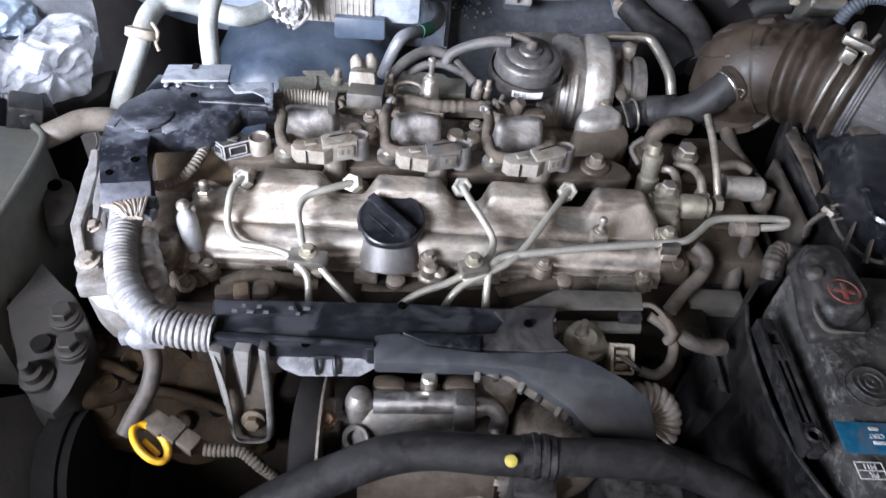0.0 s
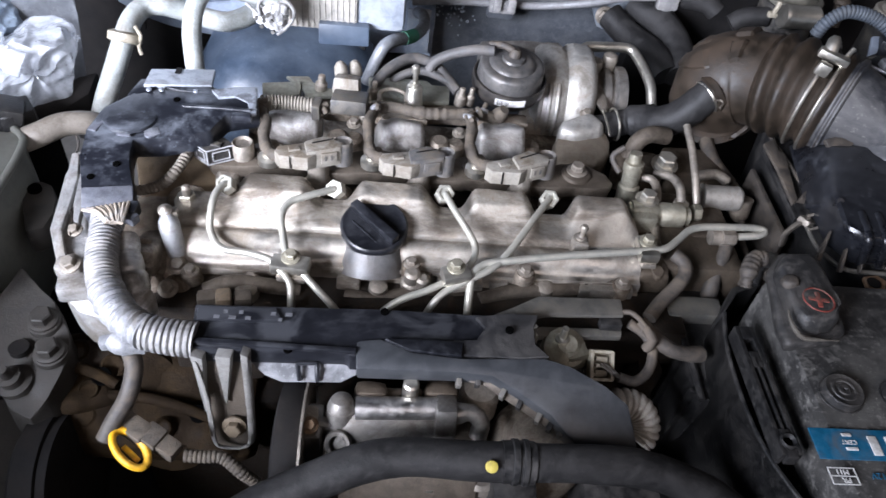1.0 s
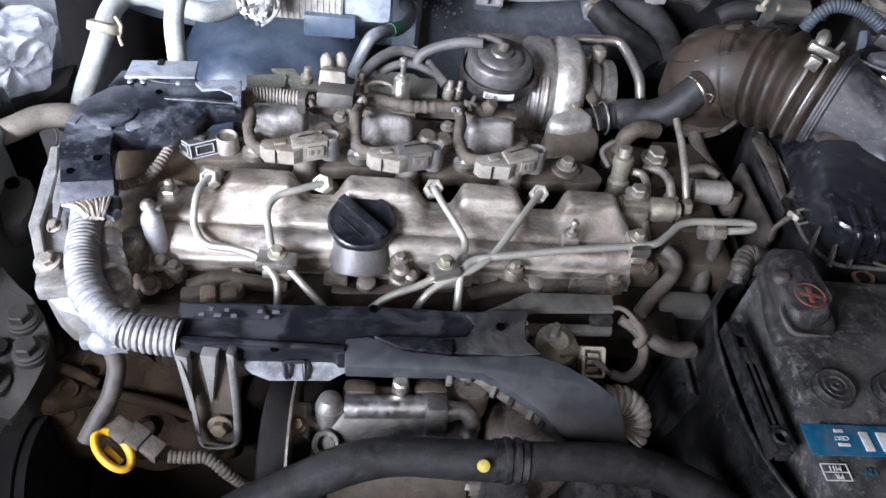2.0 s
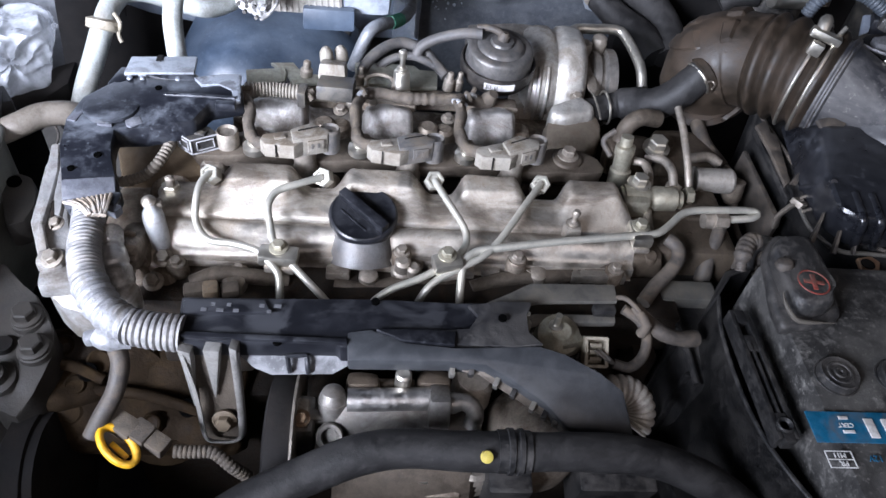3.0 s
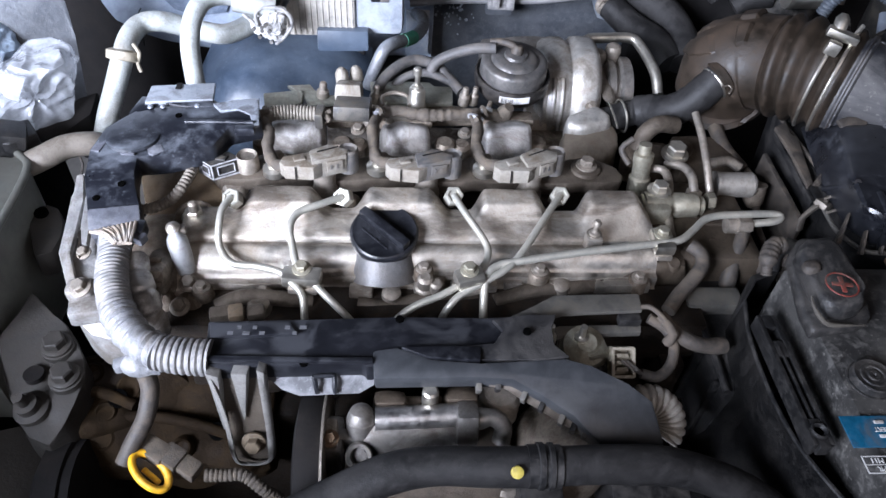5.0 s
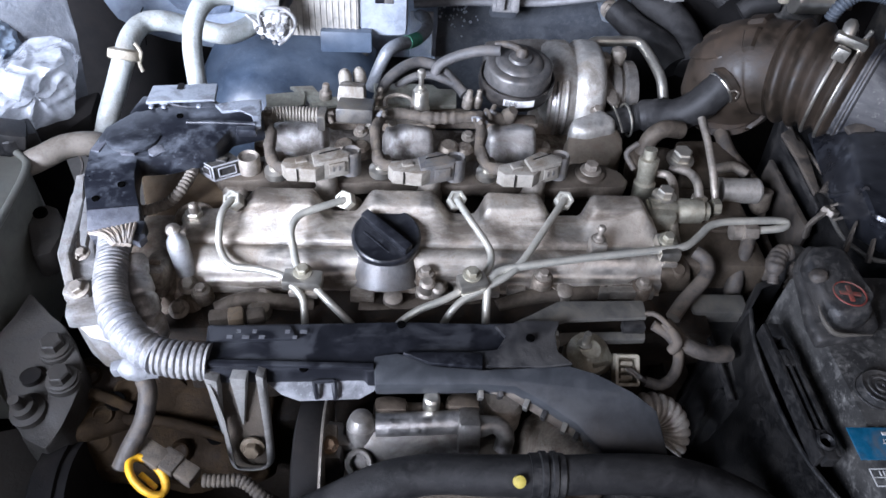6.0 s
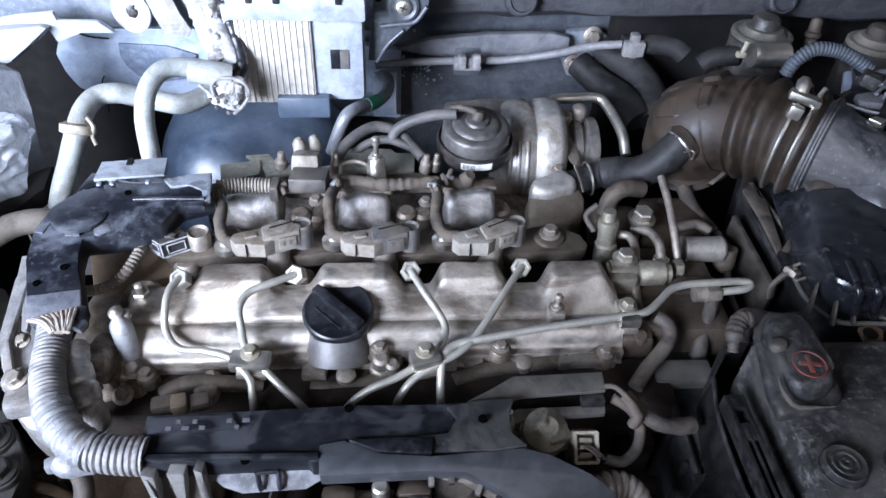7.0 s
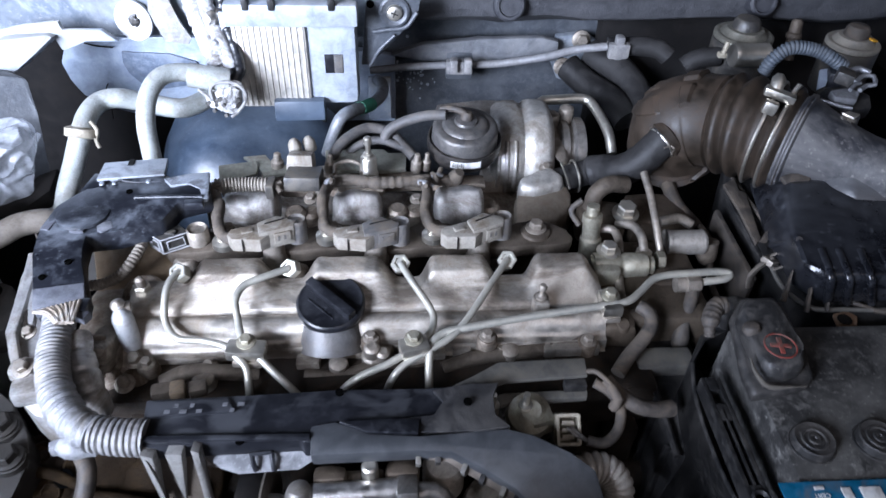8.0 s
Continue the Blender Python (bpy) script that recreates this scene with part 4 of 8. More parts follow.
for pts in ([(-0.1252, 0.5593, 0.9060), (-0.1163, 0.5412, 0.9050), (-0.1164, 0.5264, 0.9000), (-0.1098, 0.5104, 0.8950), (-0.0956, 0.4995, 0.8970)],
            [(-0.0199, 0.5787, 0.8990), (-0.0230, 0.5557, 0.9020), (-0.0217, 0.5322, 0.9000), (-0.0176, 0.5164, 0.8950), (-0.0009, 0.5099, 0.8950)],
            [(0.0754, 0.5891, 0.8960), (0.0758, 0.5602, 0.9000), (0.0728, 0.5361, 0.8980), (0.0795, 0.5178, 0.8930), (0.0944, 0.5111, 0.8950)]):
    bm = B()
    tube(bm, pts, lumpy(0.0054, pts[0][0] * 50), 14, 0.0015)
    part("branch", bm, HARNESS, harness)
    bm = B()
    lathe(bm, V(pts[-2]) + V((0, 0, -0.012)), (0, 0, 1), ((0, 0.0105), (0.006, 0.0105), (0.008, 0.006), (0.012, 0.006)), 16)
    part("terminal", bm, STEEL, harness)
rng = random.Random(31)
for p in ((-0.0200, 0.5770, 0.9020), (0.0740, 0.5740, 0.9000), (0.0850, 0.5870, 0.8980), (-0.0680, 0.5710, 0.9000), (-0.1260, 0.5610, 0.9060)):
    for k in range(3):
        way = V((rng.uniform(-1, 1), rng.uniform(-1, 1), rng.uniform(-0.3, 0.5))).normalized()
        c = V(p) + V((rng.uniform(-0.003, 0.003), rng.uniform(-0.003, 0.003), 0.003))
        part("tape_scrap", tube(B(), [c - way * 0.006, c + V((0, 0, 0.002)), c + way * rng.uniform(0.004, 0.009)], lumpy(0.0024, k), 8, 0.001), HARNESS if k else TAPE, harness)
bm = B()
lathe(bm, (0.1018, 0.5981, 0.8850), (0.4, -0.3, 1), ((0, 0.009), (0.012, 0.008), (0.02, 0.005)), 14)
part("taped_end", bm, HARNESS, harness)
bm = B()
box(bm, (-0.0733, 0.5711, 0.9020), (0.008, 0.018, 0.016), (0, 0, -5), 0.002)
part("sleeve_collar", bm, DARK_PLUG, harness)

# upright two-lobed sensor plug
plug = thing("sensor_plug", (-0.0464, 0.6058, 0.8950), "dusty grey sensor plug with two round pegs", "sensor plug")
bm = B()
box(bm, (-0.0430, 0.5815, 0.9050), (0.034, 0.030, 0.014), (-12, 0, -3), 0.002)
part("body", bm, DARK_PLUG, plug)
bm = B()
box(bm, (-0.0477, 0.6076, 0.9080), (0.027, 0.024, 0.016), (-20, 0, -3), 0.003, 0.9)
part("hood", bm, GREY_PLASTIC, plug)
for p in ((-0.0554, 0.6269, 0.9120), (-0.0418, 0.6340, 0.9100)):
    bm = B()
    lathe(bm, p, (-0.1, 0, 1), ((-0.006, 0.0070), (0.003, 0.0066), (0.007, 0.0045), (0.009, 0.002)), 16)
    part("peg", bm, GREY_PLASTIC, plug)

# ---- plastic harness channel at the upper corner ----
channel = thing("harness_channel", (-0.2188, 0.5412, 0.9000), "dusty black plastic harness channel over the engine's corner", "harness channel")
bm = B()
prism(bm, [(-0.2286, 0.5709, 0.9160), (-0.1708, 0.5780, 0.9160), (-0.1619, 0.5681, 0.9170), (-0.1288, 0.5687, 0.9180), (-0.1214, 0.5423, 0.9180), (-0.1499, 0.5360, 0.9140), (-0.1601, 0.5149, 0.9100), (-0.1983, 0.5021, 0.9080), (-0.2224, 0.5006, 0.9060), (-0.2206, 0.4832, 0.9050), (-0.2169, 0.4685, 0.9030), (-0.2060, 0.4406, 0.9000), (-0.2027, 0.4264, 0.8970), (-0.2433, 0.4228, 0.8970), (-0.2600, 0.4756, 0.9060), (-0.2638, 0.5068, 0.9090), (-0.2575, 0.5354, 0.9120), (-0.2385, 0.5546, 0.9150)], (0, 0, -0.022), 0.004)
part("lid", bm, WORN_BLACK, channel)
bm = B()
lathe(bm, V((-0.2313, 0.5260, 0.9110)) + V((0, 0, -0.002)), (0, 0, 1), ((0, 0.0235), (0.0024, 0.0228), (0.003, 0.021)), 36)
part("embossed_disc", bm, WORN_BLACK, channel)
SCUFFED = mat("scuffed_pale_steel", (0.30, 0.325, 0.365), 0.34, 0.4, 0.5, (0.055, 0.056, 0.062), scale=34, edge=(0.46, 0.58))
FADED = mat("faded_grey_plastic", (0.085, 0.088, 0.105), 0.42, 0, 0.5, (0.16, 0.165, 0.18), scale=30, edge=(0.46, 0.64), stain=0.6, stain_col=(0.02, 0.021, 0.025))
part("end_plate", prism(B(), [(-0.1680, 0.5630, 0.9200), (-0.1480, 0.5700, 0.9200), (-0.1280, 0.5730, 0.9200), (-0.1230, 0.5350, 0.9180), (-0.1280, 0.5330, 0.9180), (-0.1330, 0.5490, 0.9190), (-0.1440, 0.5560, 0.9190), (-0.1600, 0.5540, 0.9190)], (0, 0, -0.004), 0.001), SCUFFED, channel, "pale scuffed end plate")
for a, c in (((-0.1880, 0.5380, 0.9170), (-0.1280, 0.5370, 0.9180)),):
    part("top_ridge", tube(B(), [a, V(a).lerp(V(c), 0.5) + V((0, 0, 0.0004)), c], 0.0021, 10), WORN_BLACK, channel)
part("end_tab", box(B(), (-0.1350, 0.5300, 0.9150), (0.017, 0.007, 0.008), (0, 0, 3), 0.0018), WORN_BLACK, channel)
part("worn_tab", prism(B(), [(-0.2170, 0.5130, 0.9090), (-0.2050, 0.5160, 0.9090), (-0.2010, 0.5080, 0.9080), (-0.2100, 0.5020, 0.9080), (-0.2140, 0.5040, 0.9080)], (0, 0, -0.004), 0.001), FADED, channel)
part("latch_tab", prism(B(), [(-0.2400, 0.5080, 0.9090), (-0.2260, 0.5060, 0.9090), (-0.2250, 0.5020, 0.9090), (-0.2360, 0.5010, 0.9090)], (0, 0, -0.003), 0.0008), FADED, channel)
part("edge_strip", prism(B(), [(-0.2620, 0.5050, 0.9100), (-0.2590, 0.5190, 0.9100), (-0.2540, 0.5330, 0.9110), (-0.2440, 0.5460, 0.9120), (-0.2470, 0.5370, 0.9120), (-0.2500, 0.5200, 0.9110), (-0.2540, 0.5030, 0.9100)], (0, 0, -0.004), 0.001), FADED, channel, "faded grey edge")
part("lower_band", prism(B(), [(-0.2480, 0.4400, 0.9010), (-0.2090, 0.4470, 0.9010), (-0.2040, 0.4290, 0.8990), (-0.2140, 0.4260, 0.8990), (-0.2420, 0.4200, 0.8980)], (0, 0, -0.012), 0.002), FADED, channel, "faded grey lower band")
part("tab_base", prism(B(), [(-0.2410, 0.5520, 0.9150), (-0.2340, 0.5750, 0.9180), (-0.1700, 0.5710, 0.9180), (-0.1670, 0.5610, 0.9180), (-0.1950, 0.5610, 0.9180), (-0.2150, 0.5660, 0.9180), (-0.2240, 0.5580, 0.9170), (-0.2330, 0.5510, 0.9160)], (0, 0, -0.005), 0.0012), WORN_BLACK, channel)
for p in ((-0.2230, 0.5590, 0.9180), (-0.2120, 0.5600, 0.9180), (-0.1820, 0.5620, 0.9180)):
    part("rivet", lathe(B(), p, (0, 0, 1), ((-0.001, 0.0026), (0.0006, 0.0022), (0.0010, 0.0008)), 12), SCUFFED, channel)

bm = B()
prism(bm, [(-0.2274, 0.5865, 0.9220), (-0.1706, 0.5938, 0.9220), (-0.1692, 0.5701, 0.9200), (-0.2287, 0.5628, 0.9200)], (0, 0, -0.005), 0.0012)
part("steel_tab", bm, mat("stained_tab_steel", (0.32, 0.345, 0.38), 0.36, 0.4, 0.5, (0.075, 0.075, 0.08), scale=26, edge=(0.46, 0.62)), channel, "pale steel tab with a slot")
bm = B()
box(bm, V((-0.2023, 0.5858, 0.9220)) + V((0, 0, 0.0004)), (0.005, 0.009, 0.001), (0, 0, 0), 0.0)
part("slot", bm, DARK, channel)
for p in ((-0.2352, 0.5492, 0.9140), (-0.1961, 0.5490, 0.9160), (-0.2312, 0.5070, 0.9090), (-0.2278, 0.4685, 0.9040), (-0.2440, 0.4525, 0.9020)):
    bm = B()
    lathe(bm, V(p) + V((0, 0, -0.0012)), (0, 0, 1), ((-0.001, 0.0030), (0.0016, 0.0030)), 16)
    part("hole", bm, HOLE, channel)
bm = B()
box(bm, (-0.2056, 0.4240, 0.8930), (0.012, 0.014, 0.012), (0, 0, 0), 0.002)
part("clip", bm, BLACK, channel)
part("clip_tab", box(B(), (-0.2040, 0.4160, 0.8930), (0.013, 0.009, 0.008), (0, 0, -25), 0.002), FADED, channel)

# convoluted conduit from the corner to the front channel
conduit = thing("corrugated_conduit", (-0.2125, 0.3710, 0.8600), "dusty grey corrugated conduit, part wrapped in silver tape", "conduit")
bm = B()
tube(bm, [(-0.2306, 0.4448, 0.8850), (-0.2255, 0.4256, 0.8860), (-0.2199, 0.4012, 0.8860), (-0.2152, 0.3758, 0.8840), (-0.2043, 0.3495, 0.8820), (-0.1933, 0.3355, 0.8800)], ribs(0.0126, 0.0018, 0.0036, 4), 22, 0.0008)
part("upper_run", bm, CONDUIT, conduit)
bm = B()
tube(bm, [(-0.2043, 0.3495, 0.8820), (-0.1936, 0.3347, 0.8810), (-0.1805, 0.3221, 0.8800), (-0.1670, 0.3155, 0.8790)], lambda s: 0.0127 + 0.0007 * math.sin(s * 620) + 0.0005 * math.sin(s * 1500), 22, 0.0012)
part("tape_wrap", bm, TAPE, conduit, "creased silver tape wrapping")
bm = B()
tube(bm, [(-0.1687, 0.3159, 0.8790), (-0.1514, 0.3131, 0.8780), (-0.1314, 0.3120, 0.8770)], ribs(0.0134, 0.0020, 0.0044, 5), 22, 0.0008)
part("lower_run", bm, CONDUIT, conduit)
WIRE_TAPE = mat("tan_wire_tape", (0.30, 0.245, 0.19), 0.5, 0, 0.5, (0.30, 0.29, 0.28), scale=60)
for k in range(11):
    f = k / 10
    part("bare_wire", tube(B(), [V((-0.2390, 0.4160, 0.8990)).lerp(V((-0.2070, 0.4280, 0.8990)), f), V((-0.2270, 0.4120, 0.9000)).lerp(V((-0.2060, 0.4170, 0.9000)), f) + V((0, 0, 0.0008 * (k % 2))), V((-0.2160, 0.4020, 0.9000)).lerp(V((-0.2050, 0.4030, 0.8990)), f) + V((0, 0, 0.0006 * (k % 3)))], 0.0015, 8), WIRE_TAPE, conduit, "tan loose wire")
bm = B()
tube(bm, [(-0.1913, 0.3158, 0.8720), (-0.1802, 0.3118, 0.8680), (-0.1699, 0.3139, 0.8660)], lambda s: 0.0085 + 0.002 * math.sin(s * 240), 14)
box(bm, (-0.1938, 0.3158, 0.8650), (0.018, 0.010, 0.010), (0, 0, 20), 0.004)
part("tape_knot", bm, TAPE, conduit)
bm = B()
tube(bm, [(-0.1820, 0.3136, 0.8620), (-0.1780, 0.3048, 0.8500), (-0.1811, 0.2900, 0.8350), (-0.1898, 0.2761, 0.8220), (-0.1956, 0.2663, 0.8120)], 0.0066, 16)
solid("branch_sleeve", bm, RUBBER_GREY, "dusty grey sleeve hanging from the conduit", "wire sleeve")

# ---- front harness channel ----
rail = thing("harness_channel", (-0.0277, 0.3321, 0.8600), "long black plastic harness channel in front of the engine", "harness channel")
bm = B()
prism(bm, [(-0.1372, 0.3397, 0.8840), (-0.0621, 0.3423, 0.8835), (0.0020, 0.3452, 0.8830), (0.0657, 0.3452, 0.8820), (0.0853, 0.3464, 0.8820), (0.1065, 0.3395, 0.8820), (0.0986, 0.3193, 0.8800), (0.0729, 0.3080, 0.8780), (-0.0213, 0.3022, 0.8800), (-0.0235, 0.3053, 0.8810), (-0.0935, 0.3042, 0.8810), (-0.1343, 0.3029, 0.8810)], (0, 0, -0.018), 0.003)
part("channel", bm, RAIL_BLACK, rail)
bm = B()
prism(bm, [(-0.1346, 0.3365, 0.8860), (-0.0781, 0.3381, 0.8860), (-0.0724, 0.3272, 0.8860), (-0.1325, 0.3234, 0.8860)], (0, 0, -0.004), 0.001)
box(bm, (-0.0816, 0.3059, 0.8830), (0.13, 0.004, 0.004), (0, 0, -1), 0.001)
part("rim", bm, RAIL_BLACK, rail)
bm = B()
prism(bm, [(-0.1000, 0.3110, 0.8680), (-0.0840, 0.3060, 0.8660), (-0.0230, 0.3060, 0.8660), (0.0050, 0.3030, 0.8620), (-0.0150, 0.3020, 0.8580), (-0.0270, 0.2980, 0.8520), (-0.0700, 0.2960, 0.8520), (-0.0830, 0.3000, 0.8540), (-0.0940, 0.3070, 0.8600)], (0, 0.004, -0.004), 0.0015)
GREY_FLANGE = mat("dusty_grey_flange", (0.085, 0.086, 0.090), 0.4, 0, 0.6, (0.25, 0.25, 0.26), scale=24, edge=(0.42, 0.62))
part("lower_flange", bm, GREY_FLANGE, rail, "dusty pale grey flange")
for a, c, d in (((-0.0590, 0.3020, 0.8680), (-0.0570, 0.2950, 0.8560), (-0.0540, 0.2940, 0.8560)), ((-0.0450, 0.3030, 0.8680), (-0.0440, 0.2950, 0.8560), (-0.0400, 0.2960, 0.8560))):
    part("clip", tube(B(), [V(a) + V((0, 0.001, 0)), V(a).lerp(V(c), 0.5) + V((0, 0.001, 0)), V(c) + V((0, 0.002, 0)), V(c) + V((0.001, 0.006, -0.003))], 0.0019, 8, 0.003), BLACK, rail)
part("clip_bar", tube(B(), [(-0.0590, 0.3020, 0.8680), (-0.0450, 0.3030, 0.8680)], 0.0016, 8), BLACK, rail)
bm = B()
prism(bm, [(0.0710, 0.3410, 0.8850), (0.0970, 0.3460, 0.8850), (0.1210, 0.3470, 0.8840), (0.1160, 0.3350, 0.8830), (0.1160, 0.3200, 0.8820), (0.1260, 0.3110, 0.8800), (0.1040, 0.3070, 0.8820), (0.0420, 0.3060, 0.8830), (0.0360, 0.3160, 0.8840), (0.0500, 0.3180, 0.8840), (0.0710, 0.3190, 0.8850), (0.0780, 0.3310, 0.8850)], (0, 0, -0.004), 0.0012)
part("end_plate", bm, mat("dusty_grey_end_plate", (0.015, 0.015, 0.0165), 0.42, 0, 0.45, (0.060, 0.056, 0.052), scale=26, edge=(0.42, 0.60), settle=0.2), rail, "dusty grey worn end plate")

# lighter lid that runs down to the front; sky reflection is in its grey
bm = B()
prism(bm, [(-0.0173, 0.3139, 0.8835), (0.0002, 0.3162, 0.8845), (0.0249, 0.3052, 0.8850), (0.0596, 0.3029, 0.8840), (0.1228, 0.3094, 0.8800), (0.1419, 0.3055, 0.8770), (0.1691, 0.2940, 0.8700), (0.1863, 0.2840, 0.8620), (0.1932, 0.2572, 0.8450), (0.1471, 0.2536, 0.8480), (0.1261, 0.2717, 0.8620), (0.1010, 0.2843, 0.8720), (0.0823, 0.2922, 0.8780), (0.0556, 0.2928, 0.8800), (-0.0157, 0.2908, 0.8815)], (0, 0.002, -0.016), 0.003)
part("lid", bm, GREY_LID, rail, "smooth lid, the sky's slate-grey reflection in its colour")
bm = B()
prism(bm, [(0.0030, 0.3143, 0.8872), (0.0228, 0.3056, 0.8870), (0.0594, 0.3035, 0.8860), (0.0606, 0.3151, 0.8860), (0.0391, 0.3156, 0.8870)], (0, 0, -0.004), 0.001)
part("patch", bm, BLACK, rail)
bm = B()
prism(bm, [(0.0090, 0.2970, 0.8720), (0.0500, 0.2970, 0.8720), (0.0780, 0.2980, 0.8700), (0.0920, 0.2900, 0.8660), (0.1150, 0.2790, 0.8580), (0.1460, 0.2620, 0.8480), (0.1410, 0.2630, 0.8420), (0.1130, 0.2780, 0.8500), (0.0900, 0.2890, 0.8580), (0.0770, 0.2950, 0.8640), (0.0590, 0.2950, 0.8660), (0.0090, 0.2970, 0.8680)], (0, 0.003, -0.004), 0.0012)
part("ladder_edge", bm, mat("brown_dusty_edge", (0.085, 0.070, 0.056), 0.5, 0, 0.5, (0.15, 0.125, 0.10), scale=40), rail, "brown dusty clip edge")
for k, (px, py, pz) in enumerate(((0.0590, 0.2940, 0.8660), (0.0730, 0.2950, 0.8660), (0.0920, 0.2880, 0.8620), (0.1050, 0.2830, 0.8570), (0.1190, 0.2750, 0.8520), (0.1280, 0.2710, 0.8480), (0.1360, 0.2670, 0.8460))):
    part("clip_tooth", box(B(), (px, py, pz), (0.004, 0.008, 0.010), (20, 0, -30 * (k > 1)), 0.001), BLACK_DUSTY if k % 2 else BRACKET, rail)

for p in ((0.0021, 0.3421, 0.8835), (0.0962, 0.3290, 0.8858), (-0.0652, 0.3045, 0.8815)):
    bm = B()
    lathe(bm, p, (0, 0, 1), ((-0.001, 0.0032), (0.0009, 0.0032)), 16)
    part("hole", bm, HOLE, rail)
mark = V((-0.1131, 0.3271, 0.8862))
for k, w in enumerate((0.004, 0.003, 0.005, 0.003, 0.004, 0.0035, 0.003, 0.005)):
    bm = B()
    box(bm, mark + V((0.0056 * k - 0.006 + 0.012 * (k > 4), 0.0052 * (k % 2), 0)), (w, 0.0030, 0.0004), (0, 0, -1), 0.0)
    part("worn_mark", bm, PALE_PRINT, rail)

# ribbed support bracket hanging from the channel
support = thing("channel_support", (-0.1166, 0.3000, 0.7565), "dusty smoky plastic support bracket with ribs and a bolt", "bracket")
bm = B()
prism(bm, [(-0.1360, 0.3060, 0.8640), (-0.0960, 0.3060, 0.8680), (-0.0970, 0.3030, 0.8200), (-0.0990, 0.3000, 0.7640), (-0.1040, 0.3000, 0.7490), (-0.1120, 0.3000, 0.7440), (-0.1300, 0.3000, 0.7450), (-0.1320, 0.3000, 0.7580), (-0.1310, 0.3030, 0.8320)], (0, 0.003, 0), 0.001)
part("plate", bm, SMOKE, support)
# pale colour stands in for light on the rim and ribs
RIM = mat("lit_pale_rim", (0.19, 0.185, 0.175), 0.35, 0, 0.45, (0.10, 0.085, 0.07), scale=40)
part("rim", tube(B(), [(-0.1310, 0.2980, 0.8730), (-0.1280, 0.2960, 0.8430), (-0.1270, 0.2940, 0.8110), (-0.1280, 0.2930, 0.7740), (-0.1260, 0.2930, 0.7610), (-0.1170, 0.2930, 0.7580), (-0.1070, 0.2930, 0.7590), (-0.1000, 0.2930, 0.7660), (-0.0970, 0.2930, 0.7820), (-0.0950, 0.2960, 0.8310), (-0.0940, 0.2980, 0.8760)], 0.0014, 8, 0.003, 2.4), RIM, support, "pale rim, its lit edge in the colour")
for top, tip in ((((-0.1320, 0.2960, 0.8800), (-0.1240, 0.2960, 0.8760)), (-0.1310, 0.2990, 0.8010)), (((-0.1150, 0.2960, 0.8800), (-0.1040, 0.2960, 0.8790)), (-0.1140, 0.2990, 0.8150)), (((-0.0970, 0.2960, 0.8840), (-0.0920, 0.2960, 0.8810)), (-0.0990, 0.2980, 0.7950))):
    bm = B()
    a, c, d = V(top[0]), V(top[1]), V(tip)
    prism(bm, [a, c, d, d + V((-0.0014, 0, 0.001))], (0.001, 0.009, 0), 0.0010)
    part("rib", bm, RIM, support)

bolt((-0.1106, 0.2960, 0.7881), 0.0064, (0, -1, 0.35), mat("muddy_bolt", (0.115, 0.088, 0.058), 0.55, 0.2, 0.5, (0.12, 0.092, 0.06), scale=60), support)

# bolted cover plate beside the channel
plate = thing("cover_bracket", (0.1596, 0.3763, 0.8550), "dusty dark grey plastic cover bracket beside the channel", "bracket")
bm = B()
prism(bm, [(0.0857, 0.3481, 0.8800), (0.1046, 0.3595, 0.8780), (0.1244, 0.3731, 0.8760), (0.1953, 0.3780, 0.8730), (0.1946, 0.3610, 0.8720), (0.1296, 0.3558, 0.8740), (0.1126, 0.3483, 0.8770), (0.1030, 0.3414, 0.8780)], (0, 0, -0.004), 0.0015)
part("top", bm, BRACKET, plate)
bm = B()
prism(bm, [(0.1086, 0.3476, 0.8620), (0.1282, 0.3534, 0.8620), (0.1953, 0.3568, 0.8600), (0.1942, 0.3495, 0.8590), (0.1313, 0.3461, 0.8600), (0.1135, 0.3409, 0.8610)], (0, 0, -0.006), 0.0015)
part("lower_bar", bm, BRACKET, plate)
bm = B()
box(bm, (0.1846, 0.3576, 0.8640), (0.018, 0.008, 0.008), (0, 0, 0), 0.0015)
part("clip_socket", bm, BLACK_DUSTY, plate)
bm = B()
box(bm, (0.2757, 0.4023, 0.8340), (0.050, 0.022, 0.016), (0, 0, 0), 0.003)
solid("end_bracket", bm, BRACKET, "grey dusty plastic end of a bracket beside the battery", "bracket")

# sensor body, studs and cream connector
sensor = thing("pressure_sensor", (0.1438, 0.3388, 0.8500), "tan dusty sensor body with threaded studs", "sensor")
bm = B()
lathe(bm, (0.1467, 0.3415, 0.8450), (0, -0.3, 1), ((0, 0.018), (0.012, 0.017), (0.016, 0.012), (0.02, 0.008)), 24)
box(bm, (0.1529, 0.3382, 0.8500), (0.02, 0.024, 0.02), (0, 0, 20), 0.004)
part("body", bm, BRASS, sensor)
for p in ((0.1427, 0.3397, 0.8620), (0.1166, 0.3373, 0.8660)):
    bm = B()
    lathe(bm, p, (0, 0, 1), ((-0.006, 0.0055), (0.004, 0.0055), (0.005, 0.003), (0.016, 0.0026)), 12)
    part("stud", bm, STEEL, sensor)
conn = thing("connector", (0.1785, 0.3314, 0.8400), "cream open plug socket with pins", "connector")
bm = B()
cm = pose(*(0.1743, 0.3255, 0.8520), 40, 0, 0) @ Matrix.Scale(0.86, 4)
